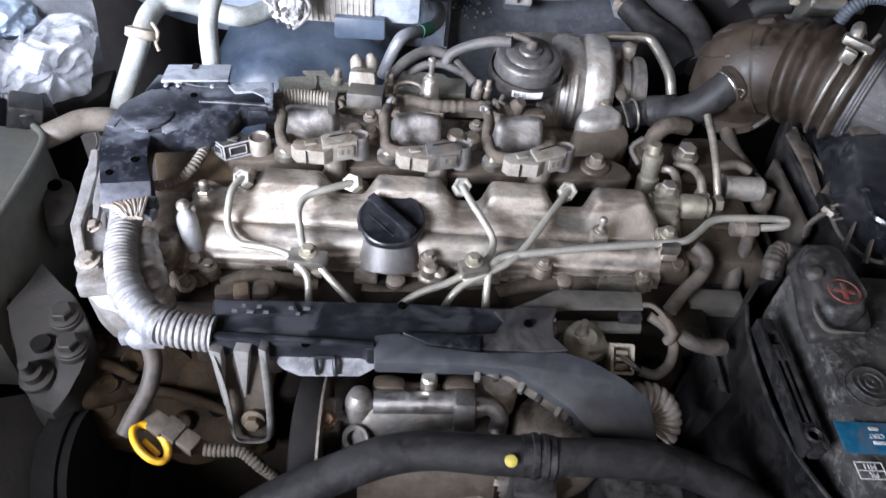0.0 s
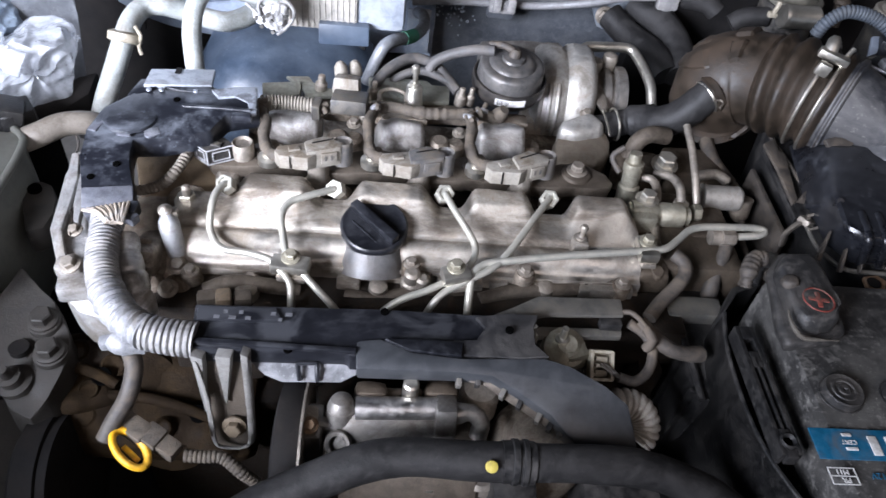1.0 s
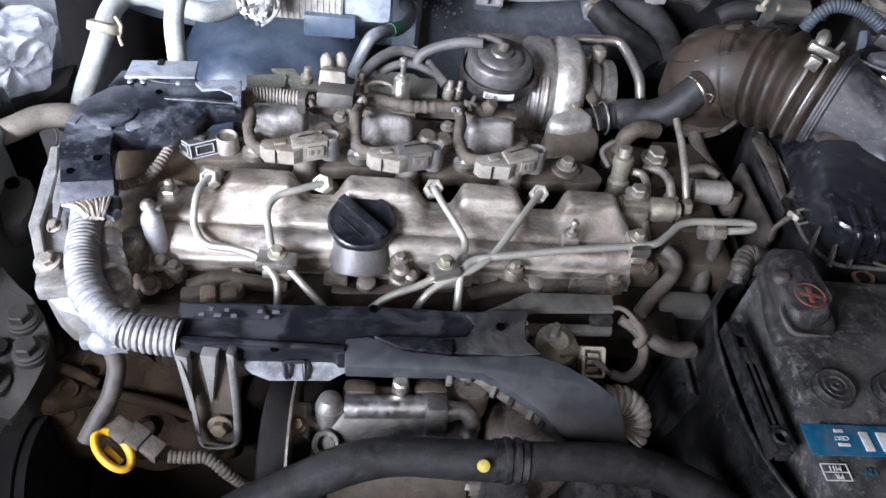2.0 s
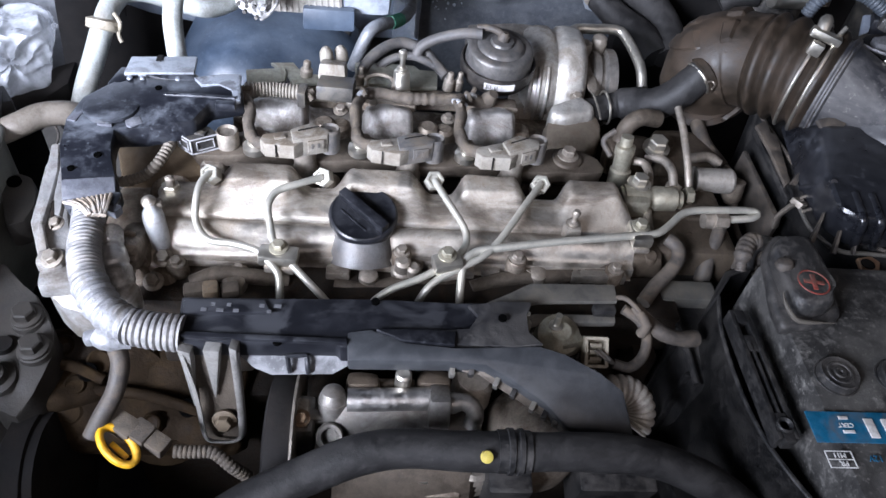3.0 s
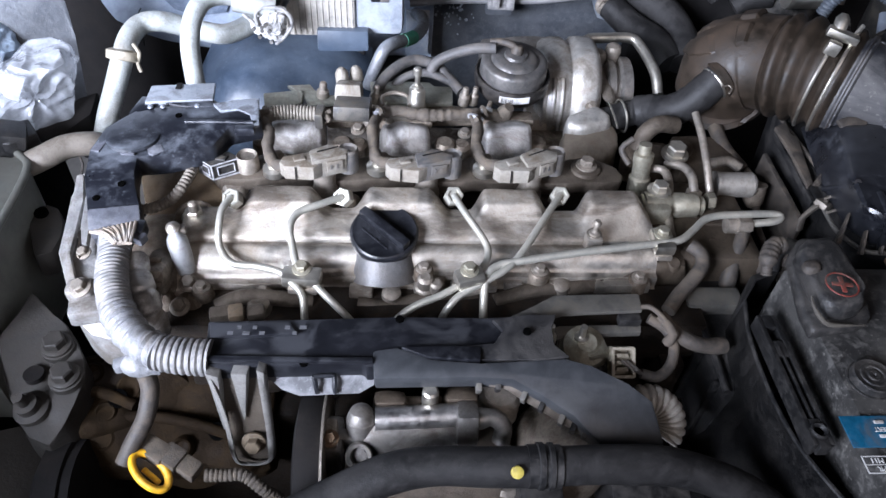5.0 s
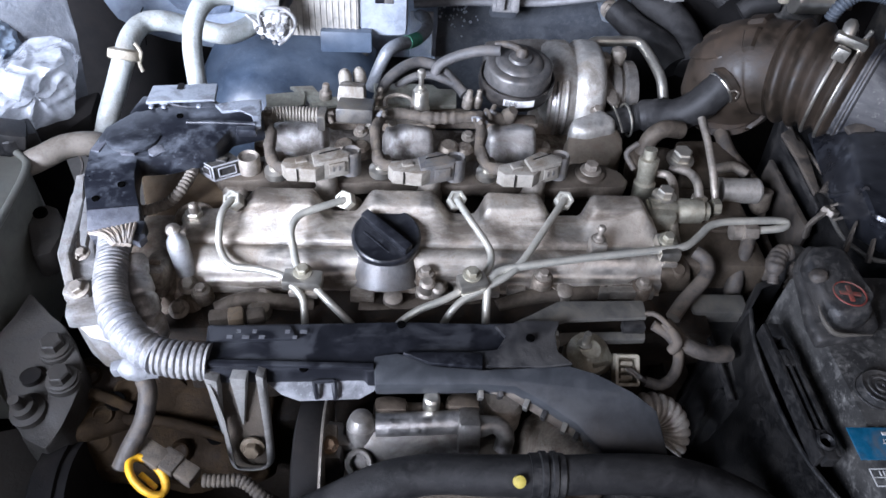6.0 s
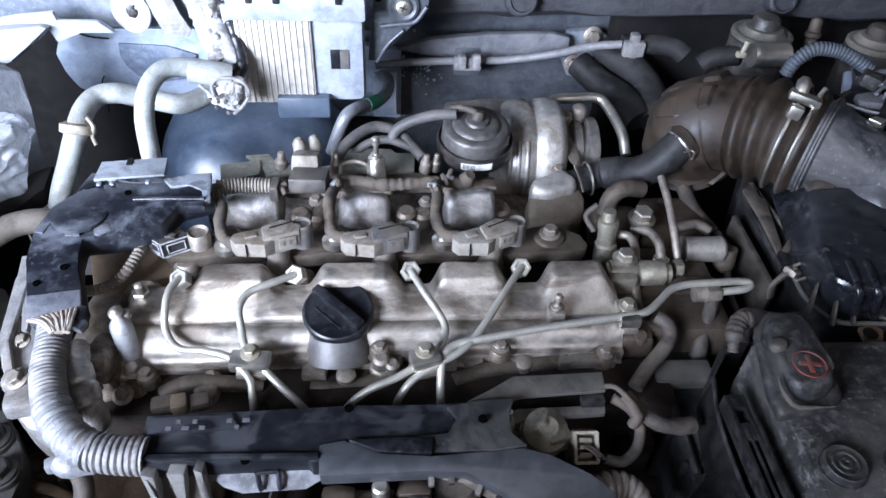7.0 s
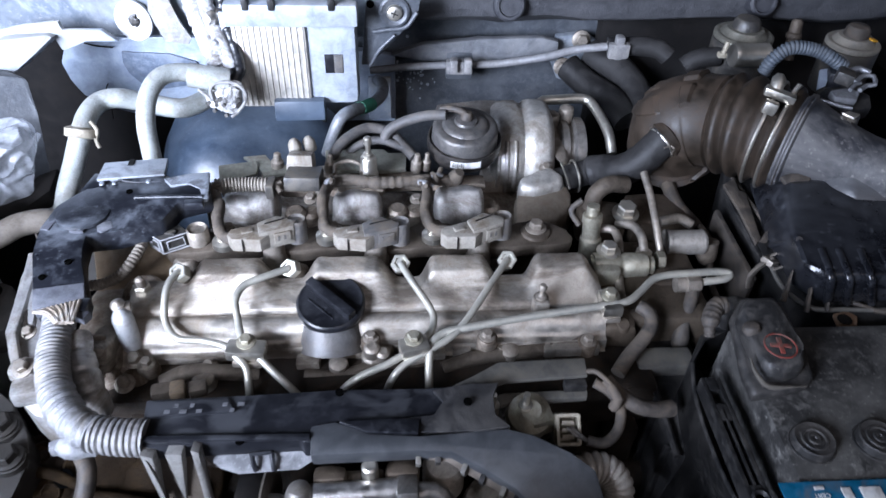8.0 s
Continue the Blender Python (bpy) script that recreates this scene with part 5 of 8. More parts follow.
for c, s in (((0, 0.0125, 0), (0.020, 0.003, 0.014)), ((0, -0.0125, 0), (0.020, 0.003, 0.014)), ((0.0095, 0, 0), (0.003, 0.026, 0.014)), ((-0.0095, 0, 0), (0.003, 0.026, 0.014)), ((0, 0, -0.006), (0.018, 0.024, 0.003))):
    box(bm, c, s, (0, 0, 0), 0.0008)
bmesh.ops.transform(bm, matrix=cm, verts=bm.verts)
part("shell", bm, CREAM, conn)
bm = B()
for y in (-0.006, 0.0, 0.006):
    box(bm, (0, y, 0.0), (0.011, 0.0035, 0.008), (0, 0, 0), 0.0006)
bmesh.ops.transform(bm, matrix=cm, verts=bm.verts)
part("pins", bm, CREAM, conn)
bm = B()
for dx in (0.0, 0.003):
    tube(bm, [V((0.1731, 0.3228, 0.8580)) + V((dx, 0, 0)), V((0.1803, 0.3151, 0.8560)) + V((dx, 0, 0.001)), (0.1896, 0.3155, 0.8500)], 0.0013, 8)
tube(bm, [(0.1875, 0.3165, 0.8500), (0.2020, 0.3158, 0.8460), (0.2143, 0.3251, 0.8480), (0.2190, 0.3394, 0.8550), (0.2128, 0.3506, 0.8620), (0.2003, 0.3581, 0.8660)], 0.0042, 14)
part("lead", bm, RUBBER_GREY, conn)

tubes_front = thing("breather_hose", (0.2360, 0.3497, 0.8500), "dusty grey rubber hose with a clip", "hose")
bm = B()
tube(bm, [(0.2090, 0.3600, 0.8660), (0.2180, 0.3500, 0.8620), (0.2330, 0.3410, 0.8570), (0.2480, 0.3400, 0.8530), (0.2620, 0.3430, 0.8500)], lambda s: 0.0066 - 0.008 * s + 0.0008 * (s > 0.05), 16)
part("hose", bm, RUBBER_GREY, tubes_front)
bm = B()
tube(bm, [(0.2102, 0.3483, 0.8720), (0.2141, 0.3390, 0.8700), (0.2116, 0.3381, 0.8600)], 0.0042, 12)
part("clip", bm, RUBBER_GREY, tubes_front)
bm = B()
tube(bm, [(0.2570, 0.4390, 0.8680), (0.2650, 0.4310, 0.8660), (0.2650, 0.4210, 0.8620), (0.2560, 0.4100, 0.8570), (0.2420, 0.3980, 0.8500), (0.2290, 0.3830, 0.8450)], 0.0063, 16)
solid("coolant_hose", bm, RUBBER_GREY, "dusty grey coolant hose bending down", "hose")
bm = B()
tube(bm, [(0.3150, 0.4630, 0.8680), (0.3070, 0.4450, 0.8580), (0.3000, 0.4320, 0.8450), (0.2990, 0.4280, 0.8380), (0.2990, 0.4230, 0.8250)], lambda s: 0.0060 + 0.0018 * ease(0.040, 0.044, s), 16)
solid("drop_pipe", bm, RUBBER_GREY, "dusty grey pipe running down beside the engine", "pipe")
bm = B()
bend, rise = V((0.1925, 0.2878, 0.8260)), V((0, 0.72, 0.69))
tube(bm, [bend + 0.0172 * (V((1, 0, 0)) * math.cos(radians(g)) + rise * math.sin(radians(g))) for g in range(125, -46, -17)], ribs(0.0126, 0.0018, 0.0044, 3), 26, 0.0006)
solid("metal_flex_pipe", bm, mat("dull_flex_metal", (0.52, 0.49, 0.44), 0.45, 0.35, 0.3, (0.22, 0.175, 0.125), scale=60, bump=0.15), "bright corrugated metal flexible pipe", "flexible pipe")

# ---- fuel pump end of the engine ----
PUMP_CAST = mat("oily_pump_casting", (0.100, 0.078, 0.056), 0.48, 0.5, 0.6, (0.044, 0.031, 0.021), scale=34, edge=(0.38, 0.68))
pump = thing("fuel_pump", (0.3051, 0.5384, 0.8000), "tan and silver fuel pump with pipe fittings", "fuel pump")
bm = B()
box(bm, (0.2798, 0.4848, 0.8350), (0.10, 0.11, 0.05), (0, 0, 0), 0.012)
box(bm, (0.3049, 0.4819, 0.8550), (0.045, 0.022, 0.018), (0, 0, 0), 0.004)
box(bm, (0.2380, 0.4356, 0.8450), (0.035, 0.03, 0.03), (0, 0, 0), 0.008)
lathe(bm, (0.2847, 0.4536, 0.8520), (0, -0.5, 1), ((0, 0.008), (0.006, 0.007), (0.008, 0.004)), 18)
lathe(bm, (0.2421, 0.4294, 0.8520), (0, -0.5, 1), ((0, 0.009), (0.006, 0.008), (0.010, 0.005)), 18)
part("casting", cast(bm, 0.0018, 2), PUMP_CAST, pump)
bm = B()
lathe(bm, (0.3073, 0.5265, 0.8640), (1, 0, 0), ((0, 0.0130), (0.003, 0.0130), (0.0036, 0.0122), (0.034, 0.0122), (0.036, 0.0128), (0.0385, 0.0118), (0.039, 0.008)), 28)
part("solenoid_can", bm, mat("satin_solenoid_steel", (0.36, 0.335, 0.30), 0.40, 0.55, 0.4, (0.16, 0.13, 0.10), scale=50, edge=(0.44, 0.7)), pump, "bright steel solenoid can")
bm = B()
lathe(bm, (0.3520, 0.5265, 0.8580), (0, -0.3, -1), ((-0.006, 0.010), (0.012, 0.010), (0.018, 0.006)), 18)
part("can_outlet", bm, ALU_DIRTY, pump)
bm = B()
lathe(bm, (0.2270, 0.4909, 0.8680), (1, 0, 0), ((0, 0.0125), (0.022, 0.0125), (0.024, 0.011), (0.028, 0.011), (0.030, 0.012), (0.050, 0.0115), (0.052, 0.009), (0.056, 0.009)), 12)
box(bm, (0.2363, 0.4861, 0.8660), (0.026, 0.024, 0.022), (0, 0, 0), 0.004)
part("rail_block", bm, BRASS, pump, "yellow-zinc fuel rail block")
bm = B()
hexagon(bm, (0.2890, 0.4970, 0.8680), (1, 0, 0), 0.0085, 0.008)
part("end_nut", bm, BRASS, pump)
bm = B()
lathe(bm, (0.2329, 0.5276, 0.8660), (-0.05, 0.15, 1), ((-0.03, 0.011), (0.004, 0.0105), (0.006, 0.0085), (0.020, 0.0085), (0.022, 0.0095), (0.030, 0.0095), (0.031, 0.006), (0.040, 0.006)), 12)
part("upright_fitting", bm, BRASS, pump)
bolt((0.2417, 0.4983, 0.8780), 0.0075, (0, 0, 1), STEEL, pump)
bolt((0.2717, 0.5538, 0.8780), 0.0095, (0, -0.1, 1), STEEL, pump, washer=1.4)
bm = B()
lathe(bm, (0.2867, 0.5782, 0.8500), (0, 0, 1), ((0, 0.014), (0.022, 0.013)), 20)
box(bm, (0.2555, 0.5752, 0.8500), (0.05, 0.03, 0.04), (0, 0, 0), 0.008)
box(bm, (0.3151, 0.5838, 0.8400), (0.06, 0.05, 0.05), (0, 0, 0), 0.010)
part("rear_casting", cast(bm, 0.0015, 2), PUMP_CAST, pump)
for pts, r in (([(0.2399, 0.5362, 0.8750), (0.2533, 0.5304, 0.8780), (0.2560, 0.5169, 0.8770), (0.2542, 0.5022, 0.8720)], 0.0040),
               ([(0.2629, 0.5472, 0.8720), (0.2739, 0.5334, 0.8800), (0.2781, 0.5170, 0.8800), (0.2780, 0.5032, 0.8730)], 0.0043),
               ([(0.2904, 0.5790, 0.9100), (0.2923, 0.5517, 0.9000), (0.2924, 0.5238, 0.8880), (0.2957, 0.5081, 0.8700)], 0.0037),
               ([(0.3087, 0.5529, 0.8680), (0.3291, 0.5560, 0.8700), (0.3414, 0.5517, 0.8650)], 0.0052),
               ([(0.2577, 0.5070, 0.8680), (0.2501, 0.4777, 0.8620), (0.2481, 0.4522, 0.8580)], 0.004)):
    part("small_pipe", tube(B(), pts, r, 12), STEEL_DULL, pump)
bm = B()
hexagon(bm, V((0.2780, 0.5032, 0.8730)) + V((0, 0, -0.008)), (0, 0, 1), 0.0085, 0.009)
part("pipe_nut", bm, STEEL, pump)

# thermostat elbow up to the small rubber hose
bm = B()
tube(bm, [(0.2437, 0.5747, 0.8700), (0.2456, 0.5775, 0.8850), (0.2575, 0.5803, 0.8950), (0.2779, 0.5864, 0.8900)], lambda s: 0.0086 + 0.0012 * (s < 0.004), 18)
solid("thermostat_elbow", bm, YOKE, "dirty cast aluminium elbow below a hose", "elbow")
hose = thing("intake_breather_hose", (0.2815, 0.6252, 0.8800), "dusty black rubber hose with spring clips", "hose")
bm = B()
tube(bm, [(0.2129, 0.6274, 0.8620), (0.2414, 0.6344, 0.8680), (0.2624, 0.6292, 0.8780), (0.2790, 0.6116, 0.8900), (0.2954, 0.6059, 0.9060), (0.3080, 0.6064, 0.9220), (0.3163, 0.6083, 0.9340)], lambda s: 0.0138 + 0.0004 * math.sin(s * 900) + 0.0028 * min(1, max(0, (s - 0.040) / 0.004)), 22)
part("hose", bm, RUBBER, hose)
for a, c in (((0.2366, 0.6322, 0.8680), (1, 0.1, 0.15)), ((0.3102, 0.6064, 0.9260), (0.8, 0.3, 0.5))):
    bm = B()
    w = V(c).normalized()
    m = Matrix.Translation(a) @ axes(w)
    ring = [m @ V((0.0172 * math.cos(k * 0.5), 0.0172 * math.sin(k * 0.5), 0.002 * math.sin(k * 0.25))) for k in range(13)]
    tube(bm, ring, 0.0012, 8)
    part("spring_clip", bm, STEEL, hose)
bm = B()
tube(bm, [(0.2911, 0.5508, 0.9580), (0.2982, 0.5534, 0.9580), (0.3007, 0.5498, 0.9570), (0.2961, 0.5436, 0.9560)], 0.0008, 8)
part("clip_ear", bm, STEEL_DULL, hose)
bm = B()
lathe(bm, (0.3119, 0.6064, 0.9280), (0.8, 0.3, 0.5), ((0, 0.0165), (0.002, 0.0205), (0.008, 0.0205), (0.010, 0.0175), (0.03, 0.018)), 28)
part("nipple", bm, RUBBER_BROWN, hose)

# ---- exhaust gas valve and its actuator ----
PUMP_CAST_LIGHT = mat("tan_elbow_casting", (0.19, 0.162, 0.128), 0.45, 0.5, 0.55, (0.11, 0.082, 0.056), scale=30, edge=(0.40, 0.68))
egr = thing("egr_valve", (0.19, 0.69, 0.80), "ribbed cast aluminium exhaust gas valve housing", "egr valve")
bm = B()
lathe(bm, (0.150, 0.700, 0.856), (1, 0, 0), ((0, 0.040), (0.004, 0.0500), (0.010, 0.0550), (0.018, 0.0570), (0.030, 0.0570), (0.033, 0.0550), (0.036, 0.0535), (0.039, 0.0545), (0.042, 0.0575), (0.048, 0.0585), (0.060, 0.0585), (0.064, 0.0565), (0.067, 0.0530), (0.070, 0.046), (0.072, 0.036)), 64)
for v in bm.verts:
    v.co += (v.co - V((v.co.x, 0.700, 0.856))).normalized() * 0.0012 * noise.noise(v.co * 55)
VALVE = mat("sooty_valve_aluminium", (0.60, 0.585, 0.55), 0.38, 0.8, 0.45, (0.17, 0.13, 0.09), scale=26, settle=0.1, edge=(0.40, 0.70), bump=0.5, grit=0.9, stain=0.55, stain_col=(0.12, 0.095, 0.065))
part("housing", bm, VALVE, egr)
for x, r in ((0.157, 0.0545), (0.166, 0.0570), (0.175, 0.0575)):
    part("casting_rib", tube(B(), [(x, 0.700 - r * math.cos(radians(g)), 0.856 + r * math.sin(radians(g))) for g in range(-40, 46, 12)], 0.0026, 10), VALVE, egr)

part("foot", box(B(), (0.165, 0.662, 0.838), (0.05, 0.035, 0.03), (0, 0, 0), 0.008), ALU, egr)
part("head_plate", cast(prism(B(), [(0.0920, 0.7420, 0.8950), (0.1250, 0.7390, 0.9000), (0.1620, 0.7350, 0.9050), (0.1890, 0.7220, 0.9050), (0.1670, 0.6730, 0.9000), (0.1330, 0.6870, 0.8900), (0.0910, 0.7050, 0.8850)], (0, 0, -0.02), 0.005), 0.001, 3, 60.0, 1), ALU_GREY, egr)
bm = B()
prism(bm, [(0.2210, 0.7180, 0.8850), (0.2340, 0.7220, 0.8850), (0.2320, 0.6530, 0.8780), (0.2250, 0.6440, 0.8770), (0.2190, 0.6530, 0.8790)], (0.004, 0, -0.006), 0.002)
part("clamp_arm", bm, STEEL_DULL, egr)
part("pin", tube(B(), [(0.2210, 0.6320, 0.8850), (0.2240, 0.6130, 0.8800), (0.2250, 0.5990, 0.8760)], 0.0011, 8), STEEL, egr)
bm = B()
lathe(bm, (0.1590, 0.6670, 0.8500), (0, -0.75, 0.6), ((-0.012, 0.0125), (0.000, 0.0122), (0.0005, 0.0098), (-0.003, 0.0094), (-0.003, 0.003)), 28)
part("bolt_seat", bm, VALVE, egr)
bolt((0.1606, 0.6663, 0.8460), 0.008, (0, -0.9, 0.5), STEEL_DULL, egr, washer=1.7)
bm = B()
prism(bm, [(0.1710, 0.6147, 0.8680), (0.2118, 0.6341, 0.8740), (0.2285, 0.6155, 0.8720), (0.2300, 0.5923, 0.8640), (0.2114, 0.5720, 0.8580), (0.1656, 0.5755, 0.8560)], (0, 0, -0.05), 0.013)
part("elbow", cast(bm, 0.0022, 3, 50.0, 2), PUMP_CAST_LIGHT, egr)
# crown in paler metal stands in for light on the elbow's top
bm = B()
prism(bm, [(0.1760, 0.6190, 0.8790), (0.2080, 0.6330, 0.8830), (0.2230, 0.6190, 0.8810), (0.2200, 0.6080, 0.8770), (0.1900, 0.6010, 0.8740), (0.1740, 0.6060, 0.8760)], (0, 0, -0.03), 0.006, 0.12)
part("elbow_crown", cast(bm, 0.0012, 3, 60.0, 2), VALVE, egr, "pale crown of the elbow, its lit top in the colour")
bolt((0.2072, 0.6406, 0.8720), 0.005, (0, -0.3, 1), STEEL_DULL, egr)
bm = B()
lathe(bm, (0.228, 0.700, 0.850), (1, 0, -0.05), ((0, 0.036), (0.003, 0.042), (0.010, 0.042), (0.012, 0.038), (0.016, 0.038), (0.018, 0.044), (0.028, 0.044), (0.031, 0.036)), 32)
part("rear_flange", bm, ALU_GREY, egr)
for p in ((0.2402, 0.7127, 0.8950), (0.2231, 0.7069, 0.8900)):
    bm = B()
    lathe(bm, V(p) + V((0, 0, -0.03)), (0, 0.1, 1), ((0, 0.008), (0.024, 0.0075), (0.032, 0.009), (0.038, 0.008), (0.041, 0.004)), 16)
    part("bolt_post", bm, STEEL_DULL, egr)

act = thing("vacuum_actuator", (0.1175, 0.648, 0.87), "grey metal vacuum actuator with a paper label", "actuator")
ab = V((0.1175, 0.651, 0.881))
tilt = (0.02, -0.10, 1)
bm = B()
lathe(bm, ab, tilt, ((0, 0.020), (0.003, 0.028), (0.008, 0.0345), (0.014, 0.0382), (0.020, 0.0392), (0.0255, 0.0390), (0.0280, 0.0384), (0.0282, 0.0372), (0.0240, 0.0360), (0.0235, 0.030)), 52)
part("can", bm, mat("dark_actuator_enamel", (0.022, 0.0205, 0.020), 0.32, 0.2, 0.3, (0.12, 0.10, 0.08), scale=40), act)
bm = B()
lathe(bm, ab, tilt, ((0.0230, 0.0348), (0.0395, 0.0340), (0.0415, 0.0332), (0.0428, 0.0312), (0.0434, 0.0262), (0.0430, 0.0246), (0.0448, 0.0232), (0.0468, 0.0205), (0.0478, 0.0140), (0.0476, 0.0122), (0.0502, 0.0112), (0.0512, 0.0060)), 52)
part("dome", bm, mat("grey_actuator_enamel", (0.115, 0.112, 0.110), 0.30, 0.5, 0.5, (0.15, 0.125, 0.10), scale=40, edge=(0.46, 0.74)), act)
bm = B()
lathe(bm, ab + V((0.001, -0.006, 0.051)), (0.2, 0.1, 1), ((0, 0.0062), (0.005, 0.006), (0.008, 0.004)), 16)
tube(bm, [ab + V((0.0, -0.004, 0.056)), ab + V((-0.010, 0.0, 0.059)), ab + V((-0.024, 0.006, 0.056))], 0.0036, 12)
part("nipple", bm, RUBBER_GREY, act)
# curved label on the can
bm = B()
lab_m = Matrix.Translation(ab) @ axes(tilt)
for w, h0, h1, rr, name, m in ((0.80, 0.0135, 0.0215, 0.0397, "label", WHITE),):
    vs = []
    for k in range(13):
        a = -math.pi / 2 - 0.02 + (k / 12 - 0.5) * w
        for h in (h0, h1):
            vs.append(bm.verts.new(ab + V((rr * math.cos(a), rr * math.sin(a) - 0.10 * h - 0.0004, h))))
    for k in range(12):
        bm.faces.new((vs[2 * k], vs[2 * k + 2], vs[2 * k + 3], vs[2 * k + 1]))
    lab = part("label", bm, m, act, "white paper label with a bar code")
for k in range(9):
    bm = B()
    a = -math.pi / 2 - 0.36 + 0.035 * k
    vs = [bm.verts.new(ab + V((0.0401 * math.cos(b), 0.0401 * math.sin(b) - 0.10 * h - 0.0004, h))) for b, h in ((a, 0.0145), (a + 0.012 + 0.008 * (k % 3 == 0), 0.0145), (a + 0.012 + 0.008 * (k % 3 == 0), 0.0205), (a, 0.0205))]
    bm.faces.new(vs)
    part("bar", bm, BLACK, lab)

# vacuum hoses from the actuator
bm = B()
tube(bm, [(0.0977, 0.6481, 0.9350), (0.0782, 0.6517, 0.9320), (0.0567, 0.6607, 0.9200), (0.0401, 0.6610, 0.9100), (0.0338, 0.6580, 0.9000)], 0.0054, 14)
solid("vacuum_hose", bm, GREY_HOSE, "dusty grey rubber vacuum hose", "hose")
bm = B()
tube(bm, [(-0.0262, 0.6459, 0.8700), (-0.0174, 0.6454, 0.8930), (-0.0035, 0.6570, 0.9030), (0.0167, 0.6719, 0.9050), (0.0381, 0.6719, 0.9000), (0.0532, 0.6543, 0.8950), (0.0652, 0.6370, 0.8900)], 0.0056, 14)
solid("vacuum_hose", bm, GREY_HOSE, "dusty grey rubber vacuum hose", "hose")
bm = B()
tube(bm, [(-0.0147, 0.6549, 0.8720), (0.0047, 0.6547, 0.8930), (0.0262, 0.6575, 0.8990), (0.0473, 0.6536, 0.8950), (0.0642, 0.6421, 0.8900), (0.0714, 0.6297, 0.8850)], 0.0043, 12)
solid("vacuum_hose", bm, GREY_HOSE, "dusty grey rubber vacuum hose", "hose")

# heater pipe with a green band
heater = thing("heater_pipe", (0.0, 0.86, 0.80), "bent grey metal heater pipe with a green band", "pipe")
path = [(-0.0340, 0.7150, 0.8432), (-0.0247, 0.7150, 0.8699), (-0.0152, 0.7200, 0.8881), (-0.0035, 0.7350, 0.8884), (0.0118, 0.7600, 0.8794), (0.0236, 0.7850, 0.8731), (0.0305, 0.8100, 0.8710), (0.0288, 0.8350, 0.8694), (0.0224, 0.8600, 0.8602)]
part("tube", tube(B(), path, 0.0072, 18), mat("grey_pipe_paint", (0.19, 0.20, 0.215), 0.36, 0.3, 0.45, (0.11, 0.10, 0.09), scale=40), heater)
line = curve(path)
third = len(line) // 2
part("band", tube(B(), line[third - 4:third + 4:2], 0.0079, 18), GREEN, heater, "green tape band")
bm = B()
box(bm, (0.0254, 0.8660, 0.8305), (0.030, 0.006, 0.062), (0, 0, 0), 0.002)
solid("pipe_plate", bm, BODY_PALE, "blue-grey steel plate on the firewall behind a pipe", "plate")

# steel pipe behind the valve, two heater hoses
bm = B()
tube(bm, [(0.2118, 0.7370, 0.8950), (0.2186, 0.7420, 0.8970), (0.2376, 0.7446, 0.8970), (0.2663, 0.7478, 0.8960), (0.2769, 0.7369, 0.8930), (0.2856, 0.6938, 0.8850), (0.2880, 0.6721, 0.8700)], 0.0058, 14)
solid("steel_pipe", bm, STEEL, "bright bent steel pipe behind the valve", "pipe")
for pts, r in (([(0.2746, 0.8700, 0.8743), (0.2965, 0.8400, 0.8641), (0.3211, 0.8000, 0.8621), (0.3339, 0.7700, 0.8514)], 0.0175), ([(0.3048, 0.8800, 0.8879), (0.3328, 0.8500, 0.8830), (0.3516, 0.8100, 0.8684), (0.3519, 0.7700, 0.8514)], 0.020)):
    bm = B()
    tube(bm, pts, r, 18)
    solid("heater_hose", bm, RUBBER, "black rubber heater hose at the firewall", "hose", "pair of heater hoses")
bm = B()
prism(bm, [(0.2573, 0.8850, 0.9092), (0.2903, 0.8850, 0.9132), (0.3164, 0.8850, 0.9015), (0.3108, 0.8850, 0.8814), (0.2943, 0.8850, 0.8395), (0.2657, 0.8850, 0.8481), (0.2517, 0.8850, 0.8772)], (0, 0.012, 0), 0.003)
solid("heater_flange", bm, COWL, "blue-grey oval flange with bolts on the firewall", "flange")
for p in ((0.2895, 0.8830, 0.9063), (0.2703, 0.8830, 0.8676)):
    bolt(p, 0.008, (0, -1, 0.2), STEEL_DULL)

# line along the firewall
line = thing("firewall_pipe", (0.1278, 0.8500, 0.8830), "thin grey pipe clipped along the firewall", "pipe")
part("tube", tube(B(), [(0.0143, 0.8500, 0.8790), (0.0684, 0.8500, 0.8845), (0.1262, 0.8500, 0.8869), (0.1770, 0.8500, 0.8885), (0.2300, 0.8300, 0.9072), (0.2630, 0.8000, 0.9325), (0.3002, 0.7800, 0.9466)], 0.0048, 12), mat("grey_pipe_coating", (0.16, 0.16, 0.165), 0.45, 0, 0.4, (0.10, 0.09, 0.08), scale=40), line)
part("rubber_end", tube(B(), [(0.2937, 0.7800, 0.9459), (0.3286, 0.7750, 0.9491), (0.3508, 0.7700, 0.9480), (0.3623, 0.7650, 0.9414)], 0.011, 16), RUBBER, line)
bm = B()
box(bm, (0.1280, 0.8460, 0.8866), (0.034, 0.012, 0.018), (0, 0, 0), 0.003)
for x in (0.0, 0.018):
    box(bm, V((0.1201, 0.8380, 0.8923)) + V((x, 0, 0)), (0.010, 0.012, 0.018), (0, 0, 0), 0.003)
part("clip", bm, CONDUIT, line)
bm = B()
box(bm, (0.3031, 0.7680, 0.9510), (0.010, 0.012, 0.028), (0, 0, 0), 0.003)
box(bm, (0.3033, 0.7660, 0.9478), (0.024, 0.010, 0.018), (0, 0, 0), 0.003)
part("clip", bm, CONDUIT, line)
bm = B()
